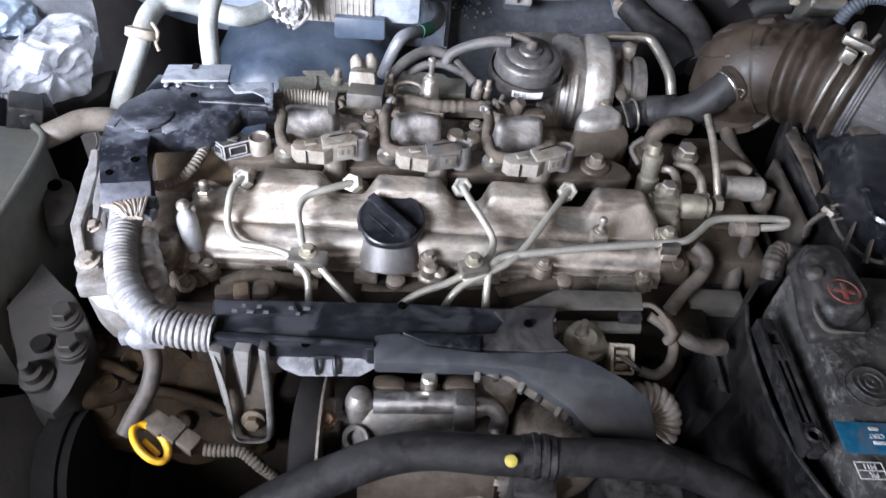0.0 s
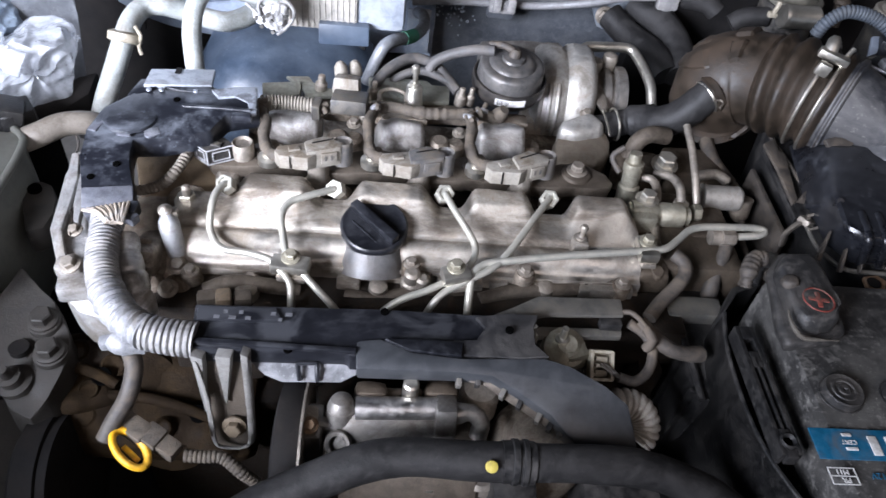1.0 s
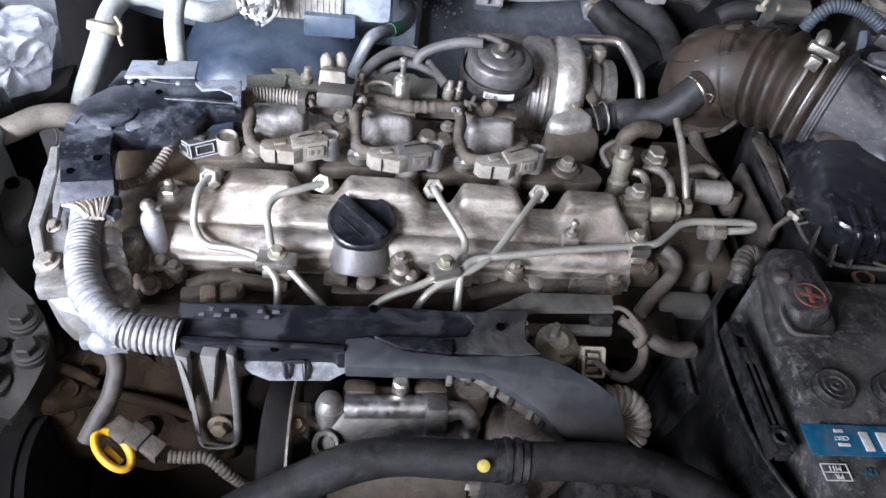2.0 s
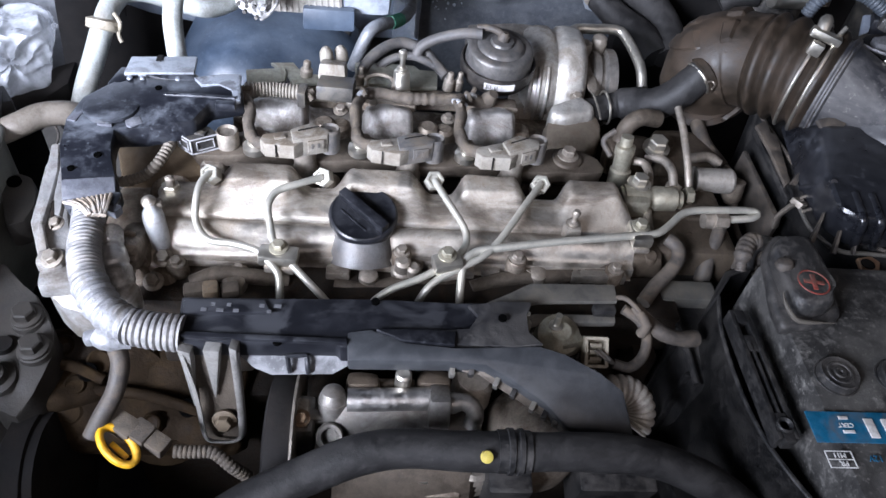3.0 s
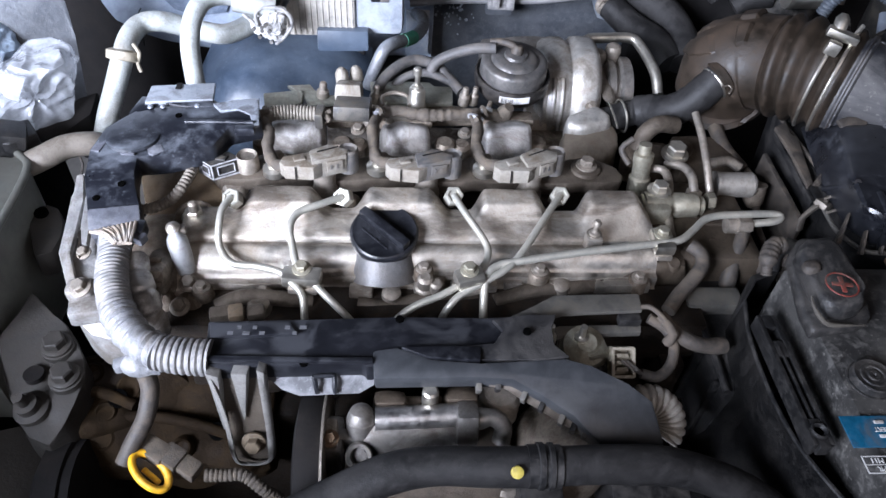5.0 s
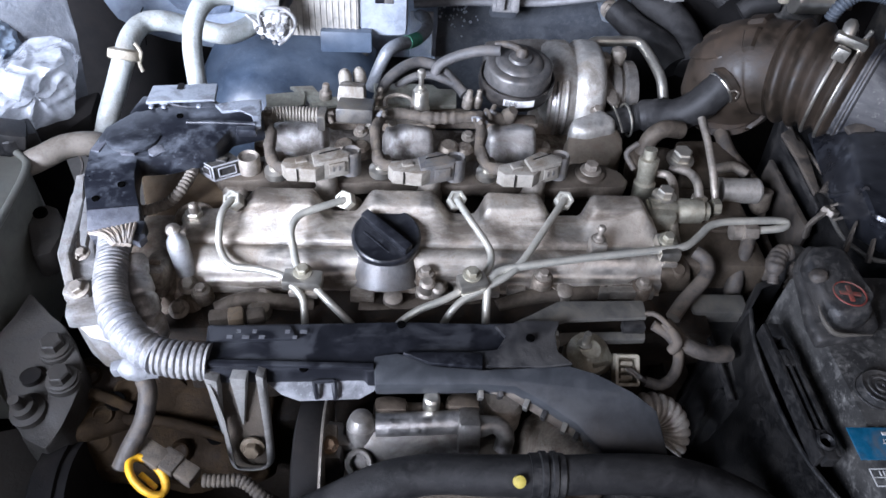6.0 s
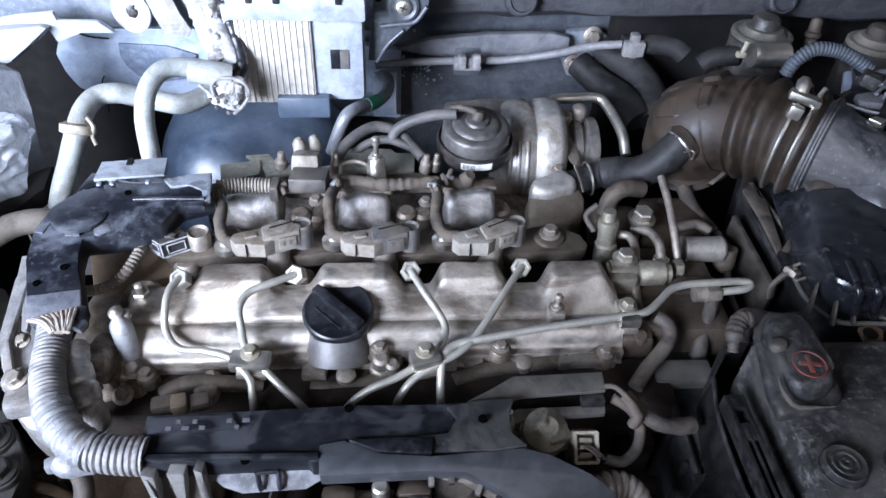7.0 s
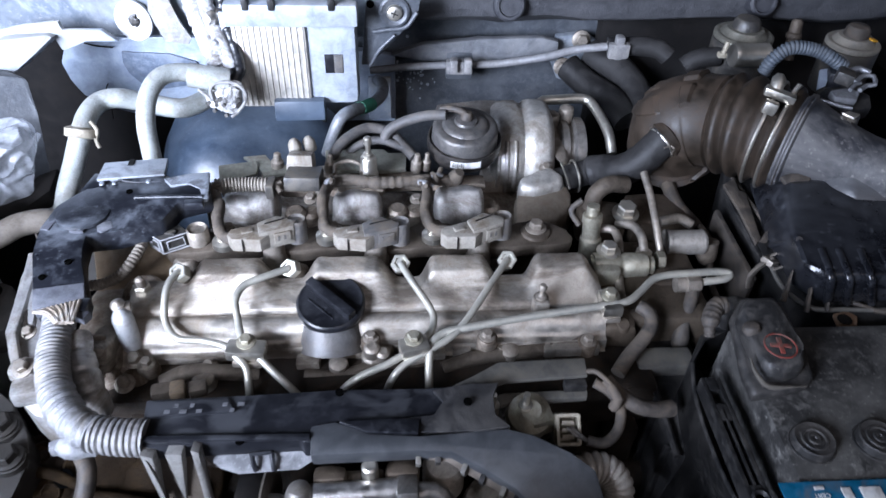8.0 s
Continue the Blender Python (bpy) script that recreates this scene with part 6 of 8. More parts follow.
prism(bm, [(0.0400, 0.8680, 0.8900), (0.0800, 0.8680, 0.9050), (0.1550, 0.8680, 0.9130), (0.2350, 0.8680, 0.9150), (0.2580, 0.8680, 0.9100), (0.2580, 0.8680, 0.8830), (0.1950, 0.8680, 0.8790), (0.1460, 0.8680, 0.8800), (0.0910, 0.8680, 0.8820)], (0, 0.012, 0), 0.003)
solid("firewall_ledge", cast(bm, 0.0008, 3, 40.0, 0), mat("pale_grey_panel", (0.11, 0.115, 0.125), 0.45, 0, 0.45, (0.20, 0.20, 0.20), scale=20), "pale grey dusty ledge panel under the padding", "panel", kind="structure")
bm = B()
rng = random.Random(11)
for k in range(46):
    c = V((0.0710, 0.8740, 0.8590)) + V((rng.gauss(0, 0.014), 0, rng.gauss(0, 0.016)))
    r = rng.uniform(0.0005, 0.0020)
    bmesh.ops.create_circle(bm, cap_ends=True, segments=7, radius=r, matrix=Matrix.Translation(c) @ pose(0, 0, 0, 90, rng.uniform(0, 180), 0) @ Matrix.Diagonal((1, rng.uniform(0.5, 1.4), 1, 1)))
made = bmesh.ops.extrude_face_region(bm, geom=list(bm.faces))["geom"]
bmesh.ops.translate(bm, verts=[g for g in made if isinstance(g, bmesh.types.BMVert)], vec=(0, 0.0015, 0))
solid("flaked_paint", bm, BODY_PALE, "white flakes of corroded paint on the firewall", "paint flakes", kind="stuff")
bm = B()
box(bm, (0.1300, 0.8720, 0.8760), (0.036, 0.012, 0.040), (0, 0, 0), 0.006)
solid("pressed_pad", bm, BODY_BLUE, "pressed raised pad in the firewall panel", "panel", kind="structure")

# ---- air intake ----
intake = thing("intake_hose", (0.3962, 0.6380, 0.8800), "brown-stained ribbed rubber air intake hose", "intake hose")
bm = B()
spine = [(0.3502, 0.6494, 0.8720), (0.3405, 0.6442, 0.9000), (0.3394, 0.6376, 0.9260), (0.3553, 0.6277, 0.9400), (0.3787, 0.6055, 0.9480), (0.3979, 0.5868, 0.9520), (0.4227, 0.5661, 0.9520)]


def intake_r(s):
    if s < 0.03:
        return 0.037 - 0.003 * math.cos(s * 600)
    if s < 0.104:
        return 0.047 + 0.0012 * math.sin(s * 120)
    if s < 0.185:
        return 0.0505 - 0.0068 * (0.5 + 0.5 * math.cos((s - 0.104) * 2 * math.pi / 0.0162)) ** 1.25
    return 0.0465


tube(bm, spine, intake_r, 40, 0.0018)
part("bellows", bm, RUBBER_BROWN, intake)
run = curve(spine, 0.0018)


def moulded_panel(f0, f1, g0, g1):
    """A raised rectangular panel that follows the hose."""
    bm = B()
    rows = []
    for k in range(7):
        i = int(len(run) * (f0 + (f1 - f0) * k / 6))
        m = Matrix.Translation(run[i]) @ axes(run[i + 2] - run[i - 2])
        row = []
        for n in range(9):
            g = radians(g0 + (g1 - g0) * n / 8)
            r = 0.0466 if k in (0, 6) or n in (0, 8) else 0.0500
            row.append(bm.verts.new(m @ V((r * math.cos(g), r * math.sin(g), 0))))
        rows.append(row)
    for a, c in zip(rows, rows[1:]):
        for n in range(8):
            bm.faces.new((a[n], a[n + 1], c[n + 1], c[n]))
    part("moulded_panel", bm, RUBBER_BROWN, intake, angle=25)


for f0, f1 in ((0.10, 0.22), (0.26, 0.38), (0.42, 0.49)):
    for g0, g1 in ((20, 52), (60, 100), (108, 140), (-20, 12)):
        moulded_panel(f0, f1, g0, g1)
tail, tip = V(spine[-2]), V(spine[-1])
way = (tip - tail).normalized()
for off in (0.004, 0.017):
    bm = B()
    c = tail + way * off
    m = Matrix.Translation(c) @ axes(way)
    tube(bm, [m @ V((0.0498 * math.cos(k * 0.262), 0.0498 * math.sin(k * 0.262), 0)) for k in range(25)], 0.0017, 8)
    part("wire_band", bm, STEEL, intake)
bm = B()
ca = V((0.3913, 0.5672, 1.0030))
box(bm, ca, (0.028, 0.010, 0.008), (0, 10, -25), 0.002)
lathe(bm, ca + V((-0.002, 0.006, 0.002)), (0.3, 0.6, 1), ((0, 0.006), (0.010, 0.006), (0.014, 0.003)), 12)
box(bm, ca + V((-0.012, -0.012, -0.006)), (0.012, 0.008, 0.012), (0, 10, -25), 0.002)
box(bm, ca + V((0.016, 0.006, 0.0)), (0.003, 0.003, 0.016), (0, 20, 0), 0.0008)
part("band_screw", bm, STEEL, intake)
bm = B()
tube(bm, [(0.3506, 0.6484, 0.8600), (0.3521, 0.6578, 0.8700)], ribs(0.042, 0.004, 0.011), 32, 0.001)
part("lower_bellows", bm, RUBBER, intake)

THROAT = mat("dusty_grey_throat_plastic", (0.030, 0.031, 0.036), 0.42, 0, 0.6, (0.21, 0.20, 0.19), scale=12, edge=(0.40, 0.66), bump=0.5)
airbox = thing("air_filter_box", (0.50, 0.50, 0.70), "dusty glossy black plastic air filter box", "air box")
bm = B()
prism(bm, [(0.385, 0.585, 0.895), (0.392, 0.500, 0.895), (0.402, 0.440, 0.897), (0.425, 0.405, 0.897), (0.470, 0.392, 0.897), (0.640, 0.392, 0.897), (0.640, 0.640, 0.897), (0.40, 0.640, 0.895)], (0.0, 0.0, -0.18), 0.006, -0.10)
part("tray", bm, BLACK_DUSTY, airbox)
bm = B()
lo = [V(p) for p in ((0.3957, 0.5772, 0.8990), (0.3797, 0.4881, 0.8990), (0.3777, 0.4295, 0.8990), (0.3923, 0.4071, 0.8990), (0.4946, 0.4030, 0.8990), (0.6103, 0.5956, 0.8990))]
hi = [V(p) for p in ((0.3977, 0.5144, 0.9450), (0.3720, 0.4459, 0.9450), (0.3664, 0.4095, 0.9420), (0.3789, 0.3972, 0.9400), (0.4679, 0.3936, 0.9400), (0.5481, 0.5315, 0.9450))]
a, c = [bm.verts.new(p) for p in hi], [bm.verts.new(p) for p in lo]
bm.faces.new(a)
bm.faces.new(c[::-1])
for i in range(6):
    bm.faces.new((a[i], c[i], c[(i + 1) % 6], a[(i + 1) % 6]))
bmesh.ops.recalc_face_normals(bm, faces=bm.faces)
soft(bm, list(bm.verts), 0.008, 3, 10)
part("lid", bm, BLACK_GLOSS, airbox, "glossy black lid")
for f in (0.06, 0.22, 0.42, 0.62, 0.84):
    p, q = lo[3].lerp(lo[4], f), hi[3].lerp(hi[4], f)
    part("lid_rib", tube(B(), [p + V((0, -0.002, 0.004)), p.lerp(q, 0.5) + V((0, -0.001, 0)), q + V((0, 0.002, -0.002)), q + V((0.004, 0.030, 0.0005))], 0.0034, 10), BLACK_GLOSS, airbox)
for f in (0.15, 0.5, 0.85):
    p, q = lo[1].lerp(lo[3], f), hi[1].lerp(hi[3], f)
    part("lid_rib", tube(B(), [p + V((-0.001, 0, 0.004)), p.lerp(q, 0.5), q + V((0.002, 0, -0.002))], 0.0030, 10), BLACK_GLOSS, airbox)
bm = B()
ridge = [(0.4220, 0.5050, 0.9260), (0.4450, 0.5120, 0.9270), (0.4710, 0.5100, 0.9270), (0.5020, 0.5060, 0.9260), (0.5390, 0.4990, 0.9240)]
tube(bm, ridge, lambda s: 0.012 + 0.0165 * ease(0.0, 0.030, s), 30, 0.003)
# paler top: dust colour also stands in for light on the upper lid
part("lid_bulge", bm, mat("pale_topped_black_plastic", (0.0085, 0.009, 0.0115), 0.32, 0, 0.55, (0.17, 0.17, 0.175), scale=9, settle=0.97, edge=(0.30, 0.62), bump=0.2, grit=0.5), airbox, "rounded bulge of the lid, dust and lit tone coloured on top")
bm = B()
tube(bm, [(0.386, 0.590, 0.898), (0.393, 0.500, 0.898), (0.403, 0.440, 0.899), (0.426, 0.406, 0.899), (0.470, 0.394, 0.899), (0.640, 0.394, 0.899)], 0.0022, 10)
part("rim", bm, RUBBER_GREY, airbox)
bm = B()
lathe(bm, tip - way * 0.020, way, ((0, 0.044), (0.016, 0.0445), (0.018, 0.048), (0.022, 0.048), (0.024, 0.0440), (0.040, 0.0390), (0.06, 0.0330), (0.08, 0.0290), (0.18, 0.0260)), 36)
part("outlet_throat", bm, THROAT, airbox, "dusty grey outlet throat")
bm = B()
prism(bm, [(0.3680, 0.5660, 0.9050), (0.3830, 0.5760, 0.9050), (0.3810, 0.5570, 0.9040), (0.3860, 0.5530, 0.9040), (0.3800, 0.4920, 0.8960), (0.3730, 0.4870, 0.8960), (0.3720, 0.5300, 0.9010)], (0, 0, -0.004), 0.0012)
part("flange", bm, RUBBER_GREY, airbox, "pale grey dusty flange")
bm = B()
prism(bm, [(0.3690, 0.5650, 0.9000), (0.3740, 0.5670, 0.9000), (0.3780, 0.4760, 0.8900), (0.3730, 0.4730, 0.8900)], (0, 0, -0.006), 0.001)
part("edge_strip", bm, BLACK_DUSTY, airbox)
bm = B()
prism(bm, [(0.3690, 0.5670, 0.8720), (0.3740, 0.5680, 0.8720), (0.3810, 0.4760, 0.8620), (0.3750, 0.4730, 0.8620)], (0, 0, -0.05), 0.0015)
part("lower_rail", bm, RUBBER_GREY, airbox)
for a, c, d in (((0.3710, 0.4790, 0.9050), (0.4040, 0.5150, 0.9250), (0.3770, 0.4790, 0.9030)), ((0.3610, 0.4080, 0.9030), (0.3690, 0.4210, 0.9250), (0.3650, 0.4070, 0.9020)), ((0.3760, 0.3960, 0.9020), (0.3850, 0.4170, 0.9250), (0.3790, 0.3950, 0.9020)), ((0.3940, 0.3960, 0.9020), (0.3960, 0.4130, 0.9250), (0.3960, 0.3950, 0.9020))):
    part("gusset", prism(B(), [a, c, d], (0.001, 0.004, -0.004), 0.0005), RUBBER_GREY, airbox)

bm = B()
tube(bm, [(0.3623, 0.4559, 0.8720), (0.3625, 0.4602, 0.8820), (0.3674, 0.4591, 0.8960), (0.3741, 0.4612, 0.9000)], 0.0085, 10, flat=0.3)
box(bm, (0.3723, 0.4578, 0.9010), (0.014, 0.012, 0.006), (0, 20, 30), 0.002)
tube(bm, [(0.3722, 0.4601, 0.9050), (0.3817, 0.4620, 0.9080)], 0.0014, 6)
tube(bm, [(0.3696, 0.4458, 0.9020), (0.3836, 0.4491, 0.9040)], 0.0014, 6)
part("spring_clip", bm, STEEL_DULL, airbox)
part("lid_tab", prism(B(), [(0.3940, 0.5230, 0.9450), (0.4030, 0.5250, 0.9470), (0.4120, 0.5250, 0.9470), (0.4220, 0.5210, 0.9450), (0.4150, 0.5120, 0.9400), (0.4050, 0.5100, 0.9380), (0.3980, 0.5160, 0.9410)], (0, 0.002, -0.004), 0.0015), RUBBER_GREY, airbox)
part("rim_edge", tube(B(), [(0.3720, 0.4540, 0.8990), (0.3710, 0.4300, 0.8990), (0.3760, 0.4150, 0.8990), (0.3870, 0.4020, 0.8990), (0.4150, 0.4000, 0.8990), (0.4530, 0.3980, 0.8990)], 0.0020, 10), BRACKET, airbox)
# rusty tab beside the box
bm = B()
prism(bm, [(0.4103, 0.4061, 0.8880), (0.4240, 0.4089, 0.8880), (0.4295, 0.4023, 0.8880), (0.4250, 0.3916, 0.8860), (0.4098, 0.3855, 0.8850)], (0, 0, -0.004), 0.001)
tab = solid("mounting_tab", bm, mat("rusty_steel", (0.22, 0.13, 0.075), 0.7, 0.2, 0.5, (0.25, 0.20, 0.15), scale=60), "rusty steel mounting tab with a hole", "bracket")
bm = B()
lathe(bm, (0.4162, 0.3985, 0.8884), (0, 0, 1), ((0, 0.006), (0.0006, 0.006)), 16)
part("hole", bm, DARK, tab)

# flow sensor on the throat, ribbed sleeve
flow = thing("flow_sensor", (0.4738, 0.5911, 0.9850), "grey air flow sensor with a plug", "sensor")
bm = B()
prism(bm, [(0.4430, 0.5960, 0.9840), (0.4610, 0.6100, 0.9860), (0.4830, 0.6130, 0.9880), (0.4960, 0.5930, 0.9880), (0.4910, 0.5770, 0.9840), (0.4670, 0.5750, 0.9820), (0.4520, 0.5830, 0.9820)], (0, 0.002, -0.014), 0.002)
part("body", bm, BLACK_DUSTY, flow)
bm = B()
prism(bm, [(0.4560, 0.5950, 0.9920), (0.4750, 0.5990, 0.9930), (0.4830, 0.5910, 0.9930), (0.4740, 0.5780, 0.9920), (0.4550, 0.5820, 0.9920)], (0, 0.001, -0.008), 0.002)
SENSOR_METAL = mat("dull_sensor_metal", (0.24, 0.245, 0.26), 0.32, 0.6, 0.5, (0.10, 0.095, 0.09), scale=60, edge=(0.42, 0.66))
part("cover", bm, SENSOR_METAL, flow, "dull metal cover")
part("front_lip", tube(B(), [(0.4430, 0.5850, 0.9880), (0.4550, 0.5760, 0.9870), (0.4670, 0.5700, 0.9870)], 0.0016, 8), SENSOR_METAL, flow)
bm = B()
prism(bm, [(0.4500, 0.5590, 0.9880), (0.4590, 0.5630, 0.9890), (0.4690, 0.5570, 0.9880), (0.4620, 0.5510, 0.9870), (0.4500, 0.5490, 0.9870)], (0, -0.002, -0.018), 0.002)
part("plug", bm, DARK_PLUG, flow, "dark square plug")
bm = B()
prism(bm, [(0.4500, 0.5570, 0.9900), (0.4580, 0.5610, 0.9900), (0.4660, 0.5550, 0.9900), (0.4580, 0.5500, 0.9890)], (0, 0, -0.002), 0.0008)
part("plug_cap", bm, STEEL, flow, "bright metal plug cap")
for pts, r in (([(0.4800, 0.5990, 0.9980), (0.4920, 0.6080, 1.0000), (0.5010, 0.6060, 1.0000), (0.4980, 0.5960, 0.9970), (0.4920, 0.5980, 0.9950), (0.4820, 0.5910, 0.9940)], 0.0022), ([(0.4790, 0.6150, 1.0000), (0.4930, 0.6200, 1.0010), (0.5010, 0.6130, 1.0000)], 0.0030), ([(0.4700, 0.5880, 0.9960), (0.4780, 0.5950, 0.9980), (0.4840, 0.5970, 0.9980)], 0.0018)):
    part("strap", tube(B(), pts, r, 10), SENSOR_METAL, flow)
part("collar", box(B(), (0.4750, 0.6100, 0.9980), (0.016, 0.016, 0.012), (0, 10, -30), 0.002), DARK_PLUG, flow)
part("socket", box(B(), (0.4740, 0.6230, 0.9900), (0.014, 0.018, 0.016), (0, 0, -20), 0.002), BLACK, flow, "black plug socket")
bm = B()
prism(bm, [(0.4640, 0.6330, 0.9940), (0.4750, 0.6350, 0.9940), (0.4610, 0.6110, 0.9880), (0.4510, 0.6060, 0.9870)], (0, 0.002, -0.003), 0.0006)
part("tab", bm, PALE_BLUE, flow, "pale blue tab")

bm = B()
lathe(bm, (0.5185, 0.7881, 0.9480), (0.05, 0.25, 1), ((-0.02, 0.007), (0.004, 0.007), (0.006, 0.009), (0.010, 0.009), (0.012, 0.007), (0.024, 0.0065), (0.027, 0.004)), 20)
solid("pipe_fitting", bm, YOKE, "dull brown steel pipe fitting between the fluid reservoirs", "fitting")
bm = B()
tube(bm, [(0.4113, 0.6413, 0.9850), (0.4167, 0.6417, 1.0000), (0.4305, 0.6415, 1.0120), (0.4516, 0.6380, 1.0120), (0.4662, 0.6295, 1.0080), (0.4811, 0.6242, 1.0000)], ribs(0.0068, 0.0011, 0.0034), 18, 0.0006)
solid("ribbed_sleeve", bm, mat("blue_grey_sleeve", (0.062, 0.075, 0.092), 0.5, 0, 0.4, (0.06, 0.06, 0.06), scale=40), "dusty blue-grey ribbed wiring sleeve", "wire sleeve")

# brake reservoir caps behind the intake
CAP_METAL = mat("olive_cap_metal", (0.25, 0.24, 0.20), 0.32, 0.7, 0.45, (0.12, 0.105, 0.08), scale=50, edge=(0.44, 0.7))
CAP_PLASTIC = mat("dusty_beige_cap", (0.17, 0.155, 0.13), 0.5, 0, 0.6, (0.26, 0.235, 0.19), scale=40)
for x, y, r, mm in ((1315, 62, 0.0335, CAP_METAL), (1522, 62, 0.029, CAP_PLASTIC)):
    p = V((0.4489, 0.7738, 0.9680)) if x == 1315 else V((0.5596, 0.7392, 0.9750))
    res = thing("fluid_reservoir", p + V((0, 0, -0.06)), "fluid reservoir with a broad dusty screw cap", "reservoir", "fluid reservoirs by the firewall")
    bm = B()
    lathe(bm, p + V((0, 0, -0.06)), (0, 0, 1), ((0, r), (0.052, r), (0.054, r * 0.8)), 32)
    part("tank", bm, DARK_PLUG, res)
    bm = B()
    lathe(bm, p + V((0, 0, -0.008)), (0, 0, 1), ((0, r * 0.94), (0.0015, r), (0.0050, r), (0.0066, r * 0.95), (0.0070, r * 0.86), (0.0064, r * 0.80), (0.0080, r * 0.72), (0.0125, r * 0.62), (0.0130, r * 0.50)), 48)
    cap_part = part("cap", bm, mm, res)
    bm = B()
    lathe(bm, p + V((0, 0, 0.004)), (0, 0, 1), ((0, r * 0.47), (0.008, r * 0.45), (0.012, r * 0.36), (0.013, r * 0.2)), 28)
    part("knob", bm, DARK_PLUG if mm is CAP_METAL else RUBBER_GREY, res)
    if mm is CAP_PLASTIC:
        part("warning_spot", box(B(), p + V((0.0150, -0.010, 0.0040)), (0.010, 0.006, 0.002), (8, 14, 20), 0.0008), YELLOW, res, "small yellow warning spot")
bm = B()
lathe(bm, (0.4186, 0.7265, 0.9620), (1, 0.05, 0), ((0, 0.0125), (0.003, 0.0135), (0.006, 0.0125), (0.040, 0.0125), (0.044, 0.008)), 22)
solid("brake_cylinder", bm, STEEL, "bright metal brake master cylinder", "brake cylinder")
bm = B()
tube(bm, [(0.3831, 0.7621, 0.9300), (0.3973, 0.7622, 0.9400), (0.4213, 0.7579, 0.9450)], 0.011, 14)
solid("brake_hose", bm, RUBBER, "short black hose behind the intake", "hose")
bm = B()
tube(bm, [(0.4040, 0.7205, 0.9650), (0.4044, 0.7176, 0.9750), (0.4049, 0.7179, 0.9820)], 0.0026, 10)
box(bm, (0.4034, 0.7198, 0.9660), (0.010, 0.007, 0.006), (0, 0, 0), 0.002)
solid("level_switch_lead", bm, CREAM, "pale plug on the reservoir", "connector")

# ---- battery ----
ztop = 0.906
battery = thing("car_battery", (0.44, 0.28, 0.72), "dusty black car battery with a blue label", "battery")
bm = B()
box(bm, (0.437, 0.273, 0.812), (0.266, 0.212, 0.186), bevel=0.006)
part("case", bm, BATTERY, battery)
for k in range(6):
    bm = B()
    x = 0.3235 + 0.0455 * k
    lathe(bm, (x, 0.272, ztop - 0.001), (0, 0, 1), ((-0.0005, 0.0158), (0.0008, 0.0156), (0.0010, 0.0148), (0.0004, 0.0144), (0.0060, 0.0138), (0.0068, 0.0130), (0.0062, 0.0112), (0.0062, 0.0092), (0.0068, 0.0087), (0.0068, 0.0072), (0.0062, 0.0066), (0.0062, 0.0046), (0.0070, 0.0038), (0.0070, 0.0016), (0.0060, 0.0010)), 34)
    part("vent_plug", bm, HOOD, battery)
lx, ly = (0.3021, 0.2322, 0.9060)[0:2]
bm = B()
box(bm, (lx + 0.1055, ly, ztop + 0.0006), (0.240, 0.0225, 0.0012), bevel=0.0004)
lab = part("label", bm, BLUE_LABEL, battery, "blue printed label")
for k, w in enumerate((0.009, 0.020, 0.009, 0.009, 0.014, 0.014)):
    bm = B()
    box(bm, (lx + 0.027 + 0.016 * k, ly - 0.001, ztop + 0.0016), (w * 0.7, 0.014, 0.0008), (0, 0, 0), 0.0003)
    part("brand_mark", bm, WHITE, lab)
for dy, w in ((0.0075, 0.008), (-0.0045, 0.010)):
    bm = B()
    box(bm, (lx + 0.010, ly + dy * 0.85, ztop + 0.0016), (w * 0.8, 0.0022, 0.0008), (0, 0, 0), 0.0002)
    part("small_print", bm, WHITE, lab)
words("CERT", (lx + 0.010, ly + 0.0012, ztop + 0.0013), 0.0045, (0, 0, 180), WHITE, lab)
px, py = 0.2987, 0.2094
words("PR", (px + 0.001, py - 0.0028, ztop + 0.0006), 0.0050, (0, 0, 180), WHITE, battery)
words("M11", (px, py + 0.0028, ztop + 0.0006), 0.0050, (0, 0, 180), WHITE, battery)
words("12V", (px + 0.024, py + 0.001, ztop + 0.0006), 0.0062, (0, 0, 180), BLUE_LABEL, battery)
for (cx, cy), size in (((0, 0.0056), (0.0176, 0.0005)), ((0, 0), (0.0176, 0.0005)), ((0, -0.0056), (0.0176, 0.0005)), ((-0.0088, 0), (0.0005, 0.0117)), ((0.0088, 0), (0.0005, 0.0117))):
    bm = B()
    box(bm, (px + cx, py + cy, ztop + 0.0004), (*size, 0.0006), (0, 0, 0), 0.0)
    part("printed_line", bm, WHITE, battery)

terminal = thing("terminal_cover", (0.3225, 0.3416, 0.9100), "dusty black rubber terminal cover with a red plus", "terminal cover")
bm = B()
prism(bm, [(0.3060, 0.3740, 0.9290), (0.3150, 0.3870, 0.9310), (0.3380, 0.3870, 0.9320), (0.3390, 0.3590, 0.9330), (0.3350, 0.3320, 0.9330), (0.3350, 0.3230, 0.9290), (0.3200, 0.3190, 0.9280), (0.3070, 0.3220, 0.9280), (0.3040, 0.3370, 0.9290), (0.3040, 0.3570, 0.9290)], (-0.001, -0.001, -0.018), 0.005, 0.06)
part("hood", cast(bm, 0.0008, 3, 60.0, 2), HOOD, terminal, angle=50)
bm = B()
prism(bm, [(0.3040, 0.3800, 0.9180), (0.3200, 0.3990, 0.9200), (0.3490, 0.3920, 0.9200), (0.3480, 0.3440, 0.9190), (0.3450, 0.3210, 0.9150), (0.3330, 0.3140, 0.9130), (0.3110, 0.3110, 0.9120), (0.2960, 0.3100, 0.9110), (0.2970, 0.3280, 0.9120), (0.3000, 0.3550, 0.9140)], (0, 0, -0.012), 0.004, 0.03)
